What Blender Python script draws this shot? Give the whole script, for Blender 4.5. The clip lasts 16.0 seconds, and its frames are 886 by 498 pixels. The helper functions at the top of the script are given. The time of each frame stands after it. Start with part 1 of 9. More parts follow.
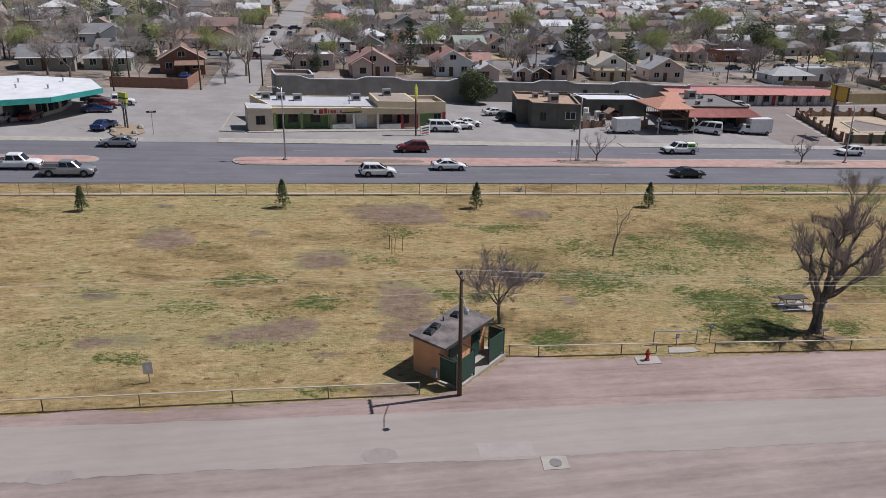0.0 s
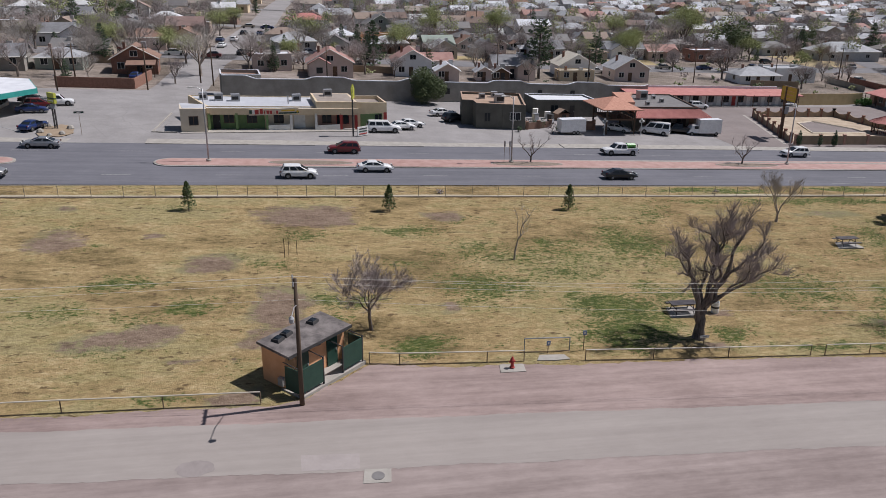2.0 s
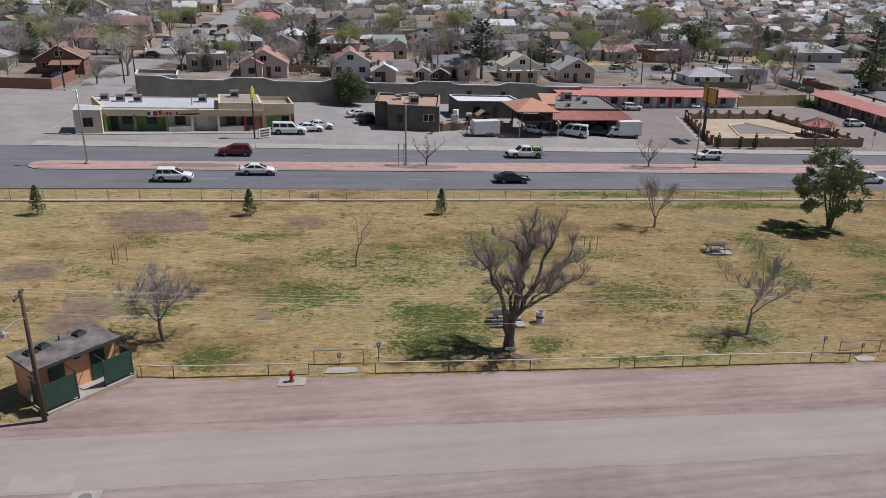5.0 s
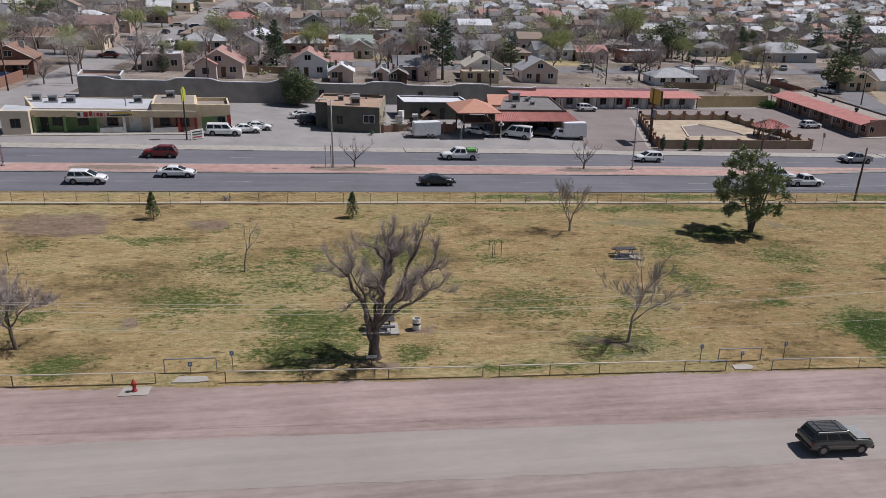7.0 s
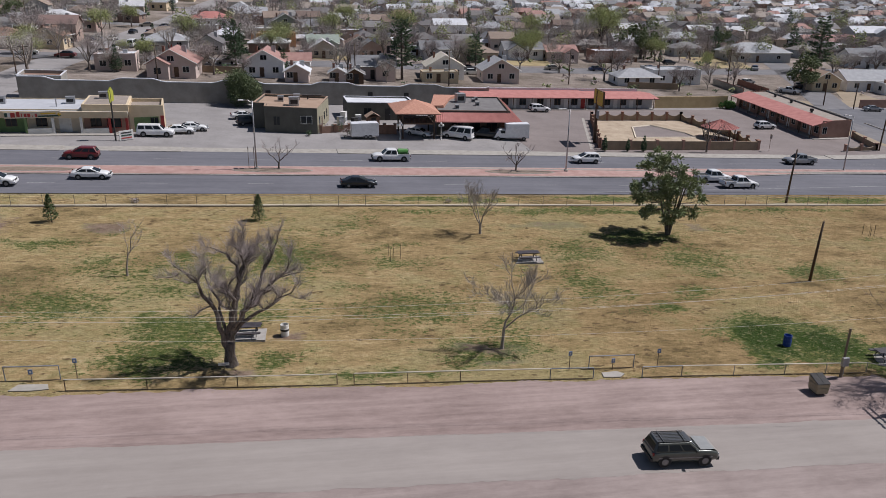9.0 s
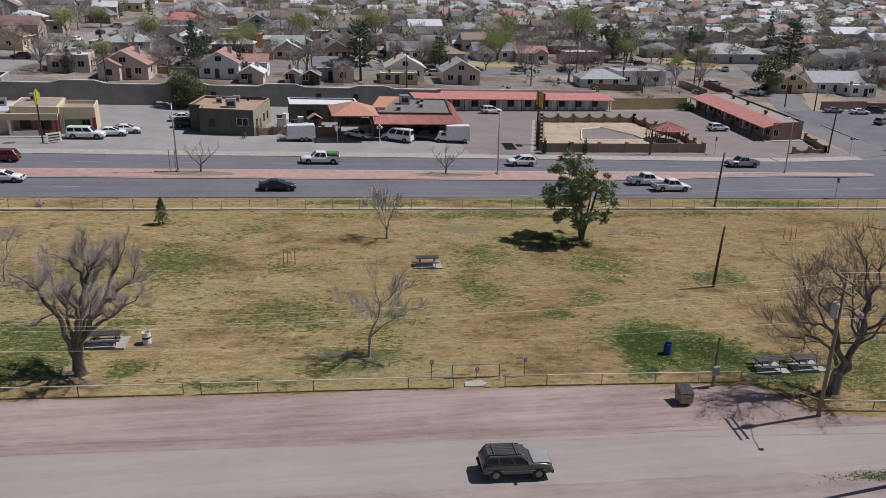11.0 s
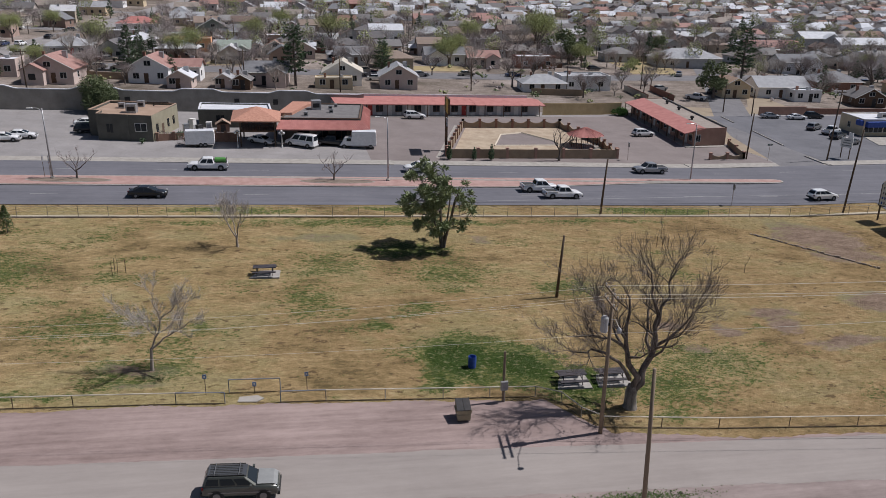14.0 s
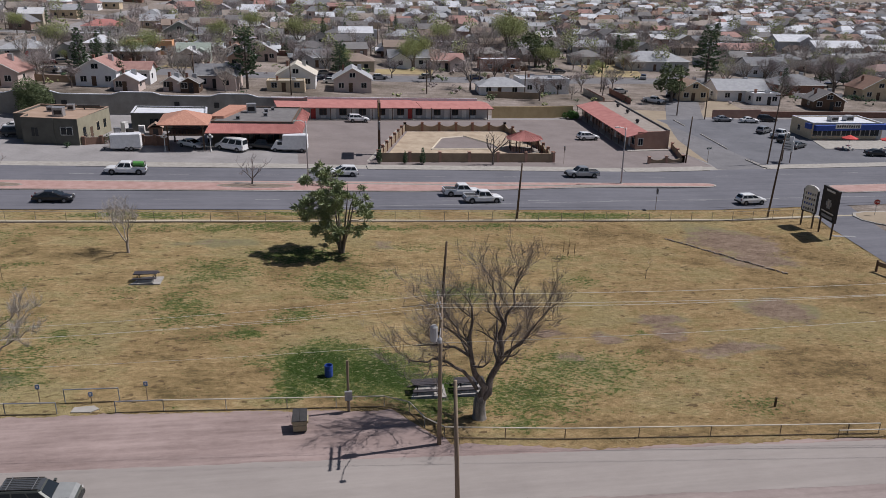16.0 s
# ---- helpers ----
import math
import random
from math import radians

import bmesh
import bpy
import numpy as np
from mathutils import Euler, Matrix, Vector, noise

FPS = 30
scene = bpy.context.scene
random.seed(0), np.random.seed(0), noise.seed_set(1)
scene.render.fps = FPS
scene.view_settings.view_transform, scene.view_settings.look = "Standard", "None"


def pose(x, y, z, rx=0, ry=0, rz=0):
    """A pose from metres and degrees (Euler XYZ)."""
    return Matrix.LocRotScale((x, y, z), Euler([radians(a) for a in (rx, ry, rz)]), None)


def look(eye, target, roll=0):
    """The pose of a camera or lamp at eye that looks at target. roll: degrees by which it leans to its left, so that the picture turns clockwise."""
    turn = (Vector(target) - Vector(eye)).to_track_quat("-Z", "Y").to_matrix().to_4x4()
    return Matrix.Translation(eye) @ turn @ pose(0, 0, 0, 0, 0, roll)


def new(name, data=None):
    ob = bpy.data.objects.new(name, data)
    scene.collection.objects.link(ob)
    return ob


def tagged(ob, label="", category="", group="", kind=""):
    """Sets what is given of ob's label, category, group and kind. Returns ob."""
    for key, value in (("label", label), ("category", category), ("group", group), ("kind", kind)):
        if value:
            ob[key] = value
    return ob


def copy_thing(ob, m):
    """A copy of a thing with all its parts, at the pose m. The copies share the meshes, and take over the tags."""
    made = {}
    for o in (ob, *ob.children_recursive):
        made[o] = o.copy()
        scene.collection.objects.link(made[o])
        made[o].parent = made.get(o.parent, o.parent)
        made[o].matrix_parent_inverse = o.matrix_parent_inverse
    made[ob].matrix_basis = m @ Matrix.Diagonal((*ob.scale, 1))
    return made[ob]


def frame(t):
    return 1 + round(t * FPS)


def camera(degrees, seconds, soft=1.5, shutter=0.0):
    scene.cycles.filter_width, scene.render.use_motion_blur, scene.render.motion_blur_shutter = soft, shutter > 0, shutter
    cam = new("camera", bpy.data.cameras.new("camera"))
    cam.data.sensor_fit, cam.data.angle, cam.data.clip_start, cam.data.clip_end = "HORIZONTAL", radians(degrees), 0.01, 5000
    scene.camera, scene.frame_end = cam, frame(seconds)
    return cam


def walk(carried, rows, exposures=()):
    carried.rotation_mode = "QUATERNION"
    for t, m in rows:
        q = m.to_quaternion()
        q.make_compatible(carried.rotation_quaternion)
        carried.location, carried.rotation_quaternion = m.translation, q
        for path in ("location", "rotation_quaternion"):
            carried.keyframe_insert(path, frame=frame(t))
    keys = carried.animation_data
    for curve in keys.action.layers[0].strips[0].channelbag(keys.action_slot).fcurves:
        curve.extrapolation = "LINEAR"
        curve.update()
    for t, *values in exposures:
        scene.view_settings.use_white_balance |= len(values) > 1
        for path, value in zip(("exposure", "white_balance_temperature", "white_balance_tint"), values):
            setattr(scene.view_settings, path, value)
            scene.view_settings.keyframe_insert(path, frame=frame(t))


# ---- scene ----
cam = camera(60.7, 16.0, soft=0.6)
METRES, EYE, TILT, LEAN, TURN = 78.0, 26.22, 0.0, 0.0, -12.6
ROWS = [
    (0.0, 0.0, 0.0, 0.0, 0.19, -19.56, -0.54),
    (0.5, 0.0286, 0.0041, 0.0002, 0.2, -19.59, -0.54),
    (1.0, 0.0576, 0.008, 0.0006, 0.23, -19.61, -0.55),
    (1.5, 0.0864, 0.0114, 0.0008, 0.21, -19.63, -0.55),
    (2.0, 0.1153, 0.015, 0.0012, 0.22, -19.61, -0.58),
    (2.5, 0.1447, 0.019, 0.0017, 0.22, -19.61, -0.6),
    (3.0, 0.1744, 0.0228, 0.0024, 0.24, -19.62, -0.62),
    (3.5, 0.2038, 0.0266, 0.0029, 0.24, -19.65, -0.65),
    (4.0, 0.2334, 0.0303, 0.0031, 0.25, -19.65, -0.67),
    (6.5, 0.3832, 0.0496, 0.0059, 0.35, -19.7, -0.7),
    (7.0, 0.4135, 0.0532, 0.0066, 0.37, -19.71, -0.73),
    (7.5, 0.444, 0.0564, 0.0075, 0.4, -19.72, -0.73),
    (8.0, 0.4745, 0.0604, 0.0077, 0.4, -19.71, -0.73),
    (8.5, 0.5057, 0.0645, 0.0079, 0.42, -19.72, -0.75),
    (9.0, 0.5371, 0.0686, 0.0081, 0.44, -19.74, -0.75),
    (11.5, 0.6945, 0.0875, 0.0112, 0.55, -19.68, -0.77),
    (12.0, 0.7269, 0.0914, 0.0116, 0.56, -19.63, -0.78),
    (12.5, 0.7594, 0.0948, 0.0121, 0.59, -19.57, -0.79),
    (13.0, 0.7919, 0.0985, 0.0124, 0.62, -19.51, -0.77),
    (13.5, 0.8245, 0.1023, 0.0129, 0.63, -19.47, -0.79),
    (14.0, 0.8578, 0.1057, 0.013, 0.67, -19.42, -0.79),
    (14.5, 0.8911, 0.1091, 0.0131, 0.64, -19.37, -0.8),
    (15.0, 0.9246, 0.1128, 0.0133, 0.62, -19.32, -0.81),
    (15.5, 0.9587, 0.1164, 0.0136, 0.58, -19.26, -0.79),
    (16.0, 0.9926, 0.1202, 0.0146, 0.57, -19.23, -0.81),
]
walk(cam, [(t, pose(0, 0, EYE, TILT, LEAN, TURN) @ pose(METRES * x, METRES * y, METRES * z, 90 + pitch, roll, yaw)) for t, x, y, z, yaw, pitch, roll in ROWS],
     exposures=[(0.0, 0.12, 6230, 14), (8.0, 0.05, 6230, 14), (16.0, -0.03, 6230, 14)])

# ---- world and sun ----
SUN_EL, SUN_AZ = 54.5, 83.0          # degrees above the horizon; clockwise from +y
world = bpy.data.worlds.new("sky")
scene.world = world
world.use_nodes = True
sky = world.node_tree.nodes.new("ShaderNodeTexSky")
sky.sky_type, sky.sun_disc = "NISHITA", False
sky.sun_elevation, sky.sun_rotation = radians(SUN_EL), radians(SUN_AZ)
world.node_tree.nodes["Background"].inputs["Strength"].default_value = 0.042
world.node_tree.links.new(sky.outputs[0], world.node_tree.nodes["Background"].inputs["Color"])
sun = new("sun", bpy.data.lights.new("sun", "SUN"))
sun.data.energy, sun.data.angle, sun.data.color = 4.2, radians(0.53), (1.0, 0.965, 0.92)
ce = math.cos(radians(SUN_EL))
sun.matrix_world = look((ce * math.sin(radians(SUN_AZ)) * 300, ce * math.cos(radians(SUN_AZ)) * 300, math.sin(radians(SUN_EL)) * 300), (0, 0, 0))


# ---- land ----
def bend(v, lo, hi, k):
    if v > hi:
        return hi + (v - hi) * k
    if v < lo:
        return lo + (v - lo) * k
    return v


def land(x, y):
    """Height of the gently tilted ground."""
    return 2.66 - 0.0498 * bend(x, -80, 135, 0.35) + 0.0299 * bend(y, -60, 650, 0.4)


# ---- materials ----
def nodes_of(name):
    m = bpy.data.materials.new(name)
    m.use_nodes = True
    return m, m.node_tree.nodes, m.node_tree.links


def ramp(ns, stops, interp="LINEAR"):
    r = ns.new("ShaderNodeValToRGB")
    r.color_ramp.interpolation = interp
    els = r.color_ramp.elements
    while len(els) < len(stops):
        els.new(0.5)
    for e, (p, c) in zip(els, stops):
        e.position, e.color = p, (*c, 1) if len(c) == 3 else c
    return r


def noise_node(ns, ls, scale, detail=6, rough=0.6, vec=None, stretch=None):
    n = ns.new("ShaderNodeTexNoise")
    n.inputs["Scale"].default_value, n.inputs["Detail"].default_value, n.inputs["Roughness"].default_value = scale, detail, rough
    if vec is not None:
        if stretch:
            mp = ns.new("ShaderNodeMapping")
            mp.inputs["Scale"].default_value = stretch
            ls.new(vec, mp.inputs["Vector"])
            vec = mp.outputs[0]
        ls.new(vec, n.inputs["Vector"])
    return n.outputs["Fac"]


def mix(ns, ls, fac, a, b, blend="MIX"):
    m = ns.new("ShaderNodeMix")
    m.data_type, m.blend_type = "RGBA", blend
    for sock, v in ((m.inputs[0], fac), (m.inputs[6], a), (m.inputs[7], b)):
        if isinstance(v, (int, float)):
            sock.default_value = v
        elif isinstance(v, tuple):
            sock.default_value = (*v, 1)
        else:
            ls.new(v, sock)
    return m.outputs[2]


def maths(ns, ls, op, a, b=0.0, clamp=False):
    m = ns.new("ShaderNodeMath")
    m.operation, m.use_clamp = op, clamp
    for sock, v in zip(m.inputs, (a, b)):
        if isinstance(v, (int, float)):
            sock.default_value = v
        else:
            ls.new(v, sock)
    return m.outputs[0]


def bump(ns, ls, height, strength=0.3, dist=0.02):
    b = ns.new("ShaderNodeBump")
    b.inputs["Strength"].default_value, b.inputs["Distance"].default_value = strength, dist
    ls.new(height, b.inputs["Height"])
    return b.outputs[0]


def surface(name, lo, hi, scale=3.0, rough=0.85, metal=0.0, fine=40.0, bumpiness=0.25, stretch=None, spread=(0.35, 0.65), coat=0.0):
    """A worn surface: two tones mixed by coarse and fine noise, with light relief."""
    m, ns, ls = nodes_of(name)
    b = ns["Principled BSDF"]
    vec = ns.new("ShaderNodeNewGeometry").outputs["Position"]
    n1 = noise_node(ns, ls, scale, 6, 0.6, vec, stretch)
    n2 = noise_node(ns, ls, fine, 3, 0.6, vec, stretch)
    f = maths(ns, ls, "ADD", maths(ns, ls, "MULTIPLY", n1, 0.7), maths(ns, ls, "MULTIPLY", n2, 0.3))
    r = ramp(ns, [(spread[0], lo), (spread[1], hi)])
    ls.new(f, r.inputs[0])
    ls.new(r.outputs[0], b.inputs["Base Color"])
    b.inputs["Roughness"].default_value, b.inputs["Metallic"].default_value = rough, metal
    b.inputs["Coat Weight"].default_value = coat
    if bumpiness:
        ls.new(bump(ns, ls, f, bumpiness, 0.02), b.inputs["Normal"])
    return m


def varied(name, stops, rough=0.85, fine=12.0, bumpiness=0.2, amount=0.3):
    """Colour picked per object from a list, with weathering over it."""
    m, ns, ls = nodes_of(name)
    b = ns["Principled BSDF"]
    r = ramp(ns, [(i / len(stops), c) for i, c in enumerate(stops)], "CONSTANT")
    ls.new(ns.new("ShaderNodeObjectInfo").outputs["Random"], r.inputs[0])
    vec = ns.new("ShaderNodeNewGeometry").outputs["Position"]
    n1 = noise_node(ns, ls, 0.5, 5, 0.6, vec)
    n2 = noise_node(ns, ls, fine, 3, 0.6, vec)
    f = maths(ns, ls, "ADD", maths(ns, ls, "MULTIPLY", n1, 0.5), maths(ns, ls, "MULTIPLY", n2, 0.5))
    g = ramp(ns, [(0.3, (1 - amount,) * 3), (0.7, (1.08,) * 3)])
    ls.new(f, g.inputs[0])
    ls.new(mix(ns, ls, 1.0, r.outputs[0], g.outputs[0], "MULTIPLY"), b.inputs["Base Color"])
    b.inputs["Roughness"].default_value = rough
    ls.new(bump(ns, ls, f, bumpiness, 0.03), b.inputs["Normal"])
    return m


def paint(name, colour, rough=0.35, metal=0.0, coat=0.6):
    m, ns, ls = nodes_of(name)
    b = ns["Principled BSDF"]
    vec = ns.new("ShaderNodeNewGeometry").outputs["Position"]
    n = noise_node(ns, ls, 2.5, 5, 0.65, vec)
    r = ramp(ns, [(0.3, tuple(c * 0.82 for c in colour)), (0.7, colour)])
    ls.new(n, r.inputs[0])
    ls.new(r.outputs[0], b.inputs["Base Color"])
    b.inputs["Roughness"].default_value, b.inputs["Metallic"].default_value, b.inputs["Coat Weight"].default_value = rough, metal, coat
    return m


def glass(name, colour=(0.02, 0.025, 0.03)):
    m, ns, ls = nodes_of(name)
    b = ns["Principled BSDF"]
    b.inputs["Base Color"].default_value = (*colour, 1)
    b.inputs["Roughness"].default_value, b.inputs["IOR"].default_value = 0.08, 1.36
    return m


def ground_material():
    m, ns, ls = nodes_of("dry_grass")
    b = ns["Principled BSDF"]
    vec = ns.new("ShaderNodeNewGeometry").outputs["Position"]

    def attr(n):
        a = ns.new("ShaderNodeAttribute")
        a.attribute_name = n
        return a.outputs["Fac"]

    def sharp(v, lo, hi):
        r = ramp(ns, [(lo, (0, 0, 0)), (hi, (1, 1, 1))])
        ls.new(v, r.inputs[0])
        return r.outputs[0]

    def blend(*pairs):
        out = None
        for v, k in pairs:
            q = maths(ns, ls, "MULTIPLY", v, k)
            out = q if out is None else maths(ns, ls, "ADD", out, q)
        return out

    big = sharp(noise_node(ns, ls, 0.09, 5, 0.6, vec, (1, 1.5, 1)), .35, .65)
    mid = sharp(noise_node(ns, ls, 0.5, 8, 0.72, vec, (0.6, 1.5, 1)), .32, .68)
    small = sharp(noise_node(ns, ls, 2.6, 6, 0.74, vec, (0.7, 1.3, 1)), .34, .66)
    tiny = sharp(noise_node(ns, ls, 11.0, 4, 0.75, vec), .34, .66)
    clump = sharp(noise_node(ns, ls, 0.8, 10, 0.78, vec, (0.6, 1.2, 1)), .30, .70)
    straw = ramp(ns, [(0.24, (0.112, 0.087, 0.044)), (0.5, (0.295, 0.219, 0.118)), (0.73, (0.49, 0.398, 0.25))])
    ls.new(blend((big, .32), (mid, .30), (small, .21), (tiny, .17)), straw.inputs[0])
    olive = ramp(ns, [(0.2, (0.085, 0.09, 0.032)), (0.8, (0.205, 0.196, 0.082))])
    ls.new(blend((small, .5), (tiny, .5)), olive.inputs[0])
    om = sharp(blend((big, .45), (mid, .20), (clump, .35)), .48, .64)
    col = mix(ns, ls, maths(ns, ls, "MULTIPLY", om, .52), straw.outputs[0], olive.outputs[0])
    tone = ramp(ns, [(0.0, (1.12, 1.10, 1.02)), (1.0, (0.93, 0.86, 0.78))])
    along = ns.new("ShaderNodeSeparateXYZ")
    ls.new(vec, along.inputs[0])
    east = maths(ns, ls, "DIVIDE", maths(ns, ls, "SUBTRACT", along.outputs[0], 0.0), 120.0, True)
    ls.new(maths(ns, ls, "ADD", east, maths(ns, ls, "MULTIPLY", maths(ns, ls, "SUBTRACT", noise_node(ns, ls, 0.03, 3, 0.5, vec), .5), 1.6), True), tone.inputs[0])
    col = mix(ns, ls, 1.0, col, tone.outputs[0], "MULTIPLY")
    litter = sharp(blend((noise_node(ns, ls, 2.2, 6, 0.72, vec, (0.55, 1.6, 1)), .7), (mid, .2), (big, .1)), .56, .60)
    col = mix(ns, ls, maths(ns, ls, "MULTIPLY", litter, .38), col, (0.12, 0.085, 0.042))
    spots = sharp(noise_node(ns, ls, 1.1, 4, 0.6, vec, (0.8, 1.5, 1)), .62, .65)
    col = mix(ns, ls, maths(ns, ls, "MULTIPLY", spots, .8), col, (0.095, 0.062, 0.034))
    green = ramp(ns, [(0.2, (0.026, 0.044, 0.010)), (0.5, (0.062, 0.090, 0.021)), (0.8, (0.162, 0.172, 0.056))])
    ls.new(blend((small, .45), (tiny, .55)), green.inputs[0])
    speck = sharp(noise_node(ns, ls, 3.6, 5, 0.72, vec, (0.75, 1.2, 1)), .36, .64)
    gm = sharp(blend((attr("green"), .56), (clump, .38), (speck, .50)), .69, .75)
    col = mix(ns, ls, maths(ns, ls, "MULTIPLY", gm, maths(ns, ls, "SUBTRACT", .96, maths(ns, ls, "MULTIPLY", sharp(small, .62, .8), .45))), col, green.outputs[0])
    lush = sharp(blend((attr("green"), .5), (speck, .16), (clump, .14)), .74, .80)
    col = mix(ns, ls, maths(ns, ls, "MULTIPLY", lush, .96), col, mix(ns, ls, tiny, (0.014, 0.030, 0.005), (0.046, 0.078, 0.014)))
    fleck = maths(ns, ls, "MULTIPLY", sharp(noise_node(ns, ls, 3.2, 3, 0.6, vec, (0.7, 1.4, 1)), .585, .625), maths(ns, ls, "MULTIPLY", sharp(attr("green"), .25, .6), .5))
    col = mix(ns, ls, fleck, col, (0.33, 0.29, 0.17))
    dirt = ramp(ns, [(0.1, (0.085, 0.055, 0.040)), (0.5, (0.198, 0.140, 0.106)), (0.9, (0.335, 0.252, 0.198))])
    ls.new(blend((mid, .4), (small, .4), (tiny, .2)), dirt.inputs[0])
    sage = sharp(blend((attr("dirt"), .55), (big, .25), (noise_node(ns, ls, 0.22, 5, 0.65, vec), .5)), .56, .68)
    col = mix(ns, ls, maths(ns, ls, "MULTIPLY", sage, .55), col, (0.168, 0.168, 0.098))
    dm = sharp(blend((attr("dirt"), .58), (clump, .46), (speck, .16)), .56, .66)
    col = mix(ns, ls, maths(ns, ls, "MULTIPLY", dm, .92), col, dirt.outputs[0])
    town = ramp(ns, [(0.22, (0.105, 0.088, 0.068)), (0.5, (0.225, 0.188, 0.160)), (0.78, (0.36, 0.31, 0.28))])
    ls.new(blend((sharp(noise_node(ns, ls, 0.05, 6, 0.62, vec), .3, .7), .5), (mid, .3), (small, .2)), town.inputs[0])
    col = mix(ns, ls, attr("town"), col, town.outputs[0])
    ls.new(col, b.inputs["Base Color"])
    b.inputs["Roughness"].default_value = 0.95
    b.inputs["Specular IOR Level"].default_value = 0.1
    ls.new(bump(ns, ls, maths(ns, ls, "ADD", small, tiny), 0.5, 0.06), b.inputs["Normal"])
    return m


def asphalt_material(name, lo, hi, streak=(0.05, 1.2, 1), seal=0.0):
    """Paving with wear streaks along x, patches and pale dust."""
    m, ns, ls = nodes_of(name)
    b = ns["Principled BSDF"]
    vec = ns.new("ShaderNodeNewGeometry").outputs["Position"]
    s = noise_node(ns, ls, 1.0, 5, 0.6, vec, streak)
    w = noise_node(ns, ls, 0.14, 6, 0.65, vec)
    t = noise_node(ns, ls, 30.0, 3, 0.7, vec)
    k = noise_node(ns, ls, 2.4, 6, 0.7, vec, (streak[0] * 4 + .2, 1.2, 1))
    f = maths(ns, ls, "ADD", maths(ns, ls, "ADD", maths(ns, ls, "MULTIPLY", s, 0.34), maths(ns, ls, "MULTIPLY", w, 0.3)), maths(ns, ls, "ADD", maths(ns, ls, "MULTIPLY", t, 0.14), maths(ns, ls, "MULTIPLY", k, 0.22)))
    r = ramp(ns, [(0.36, lo), (0.62, hi)])
    ls.new(f, r.inputs[0])
    col = r.outputs[0]
    if seal:
        v = ns.new("ShaderNodeTexVoronoi")
        v.feature, v.inputs["Scale"].default_value = "DISTANCE_TO_EDGE", 0.16
        wv = ns.new("ShaderNodeMix")
        wv.data_type = "VECTOR"
        wn = ns.new("ShaderNodeTexNoise")
        wn.inputs["Scale"].default_value = 0.6
        ls.new(vec, wn.inputs["Vector"])
        wv.inputs[0].default_value = 0.12
        ls.new(vec, wv.inputs[4])
        ls.new(wn.outputs["Color"], wv.inputs[5])
        ls.new(wv.outputs[1], v.inputs["Vector"])
        c = ramp(ns, [(0.0, (1, 1, 1)), (0.012, (0, 0, 0))])
        ls.new(v.outputs["Distance"], c.inputs[0])
        col = mix(ns, ls, maths(ns, ls, "MULTIPLY", c.outputs[0], seal), col, tuple(x * 0.5 for x in lo))
    ls.new(col, b.inputs["Base Color"])
    b.inputs["Roughness"].default_value = 0.9
    b.inputs["Specular IOR Level"].default_value = 0.25
    ls.new(bump(ns, ls, t, 0.25, 0.01), b.inputs["Normal"])
    return m


M = {
    "ground": ground_material(),
    "highway": asphalt_material("highway_asphalt", (0.104, 0.104, 0.118), (0.172, 0.170, 0.190)),
    "lane": asphalt_material("worn_lane_asphalt", (0.252, 0.222, 0.204), (0.332, 0.296, 0.272), (0.03, 1.6, 1)),
    "lot": asphalt_material("lot_asphalt", (0.21, 0.197, 0.192), (0.325, 0.307, 0.302), (0.3, 0.3, 1), 0.16),
    "motel_lot": asphalt_material("motel_lot_paving", (0.175, 0.147, 0.138), (0.255, 0.218, 0.208), (0.3, 0.3, 1), 0.15),
    "dark_lot": asphalt_material("dark_lot_asphalt", (0.108, 0.109, 0.12), (0.18, 0.18, 0.196), (0.3, 0.3, 1), 0.15),
    "dry_grass": surface("dry_yellow_grass", (0.25, 0.19, 0.09), (0.40, 0.315, 0.165), 0.35, fine=6),
    "side_street": asphalt_material("side_street_asphalt", (0.135, 0.132, 0.138), (0.215, 0.208, 0.214), (0.4, 0.4, 1), 0.3),
    "street": asphalt_material("street_asphalt", (0.18, 0.172, 0.172), (0.27, 0.26, 0.26), (0.4, 0.4, 1), 0.3),
    "gravel": asphalt_material("packed_gravel", (0.172, 0.124, 0.112), (0.375, 0.290, 0.266), (0.06, 1.6, 1)),
    "shoulder": asphalt_material("dark_packed_gravel", (0.175, 0.136, 0.126), (0.345, 0.284, 0.264), (0.05, 1.4, 1)),
    "verge": asphalt_material("dusty_verge", (0.24, 0.19, 0.135), (0.36, 0.295, 0.215), (0.2, 0.5, 1)),
    "dark_strip": surface("dark_fence_strip", (0.06, 0.045, 0.035), (0.13, 0.095, 0.07), 2),
    "concrete": surface("concrete", (0.27, 0.25, 0.22), (0.40, 0.37, 0.335), 1.2),
    "pale_strip": surface("dusty_concrete_strip", (0.30, 0.255, 0.175), (0.47, 0.41, 0.305), 0.8, stretch=(.3, 1, 1)),
    "brick_paving": surface("red_brick_paving", (0.320, 0.189, 0.162), (0.446, 0.294, 0.263), 0.8, fine=25),
    "white_line": surface("worn_road_paint", (0.17, 0.168, 0.17), (0.36, 0.355, 0.35), 4),
}


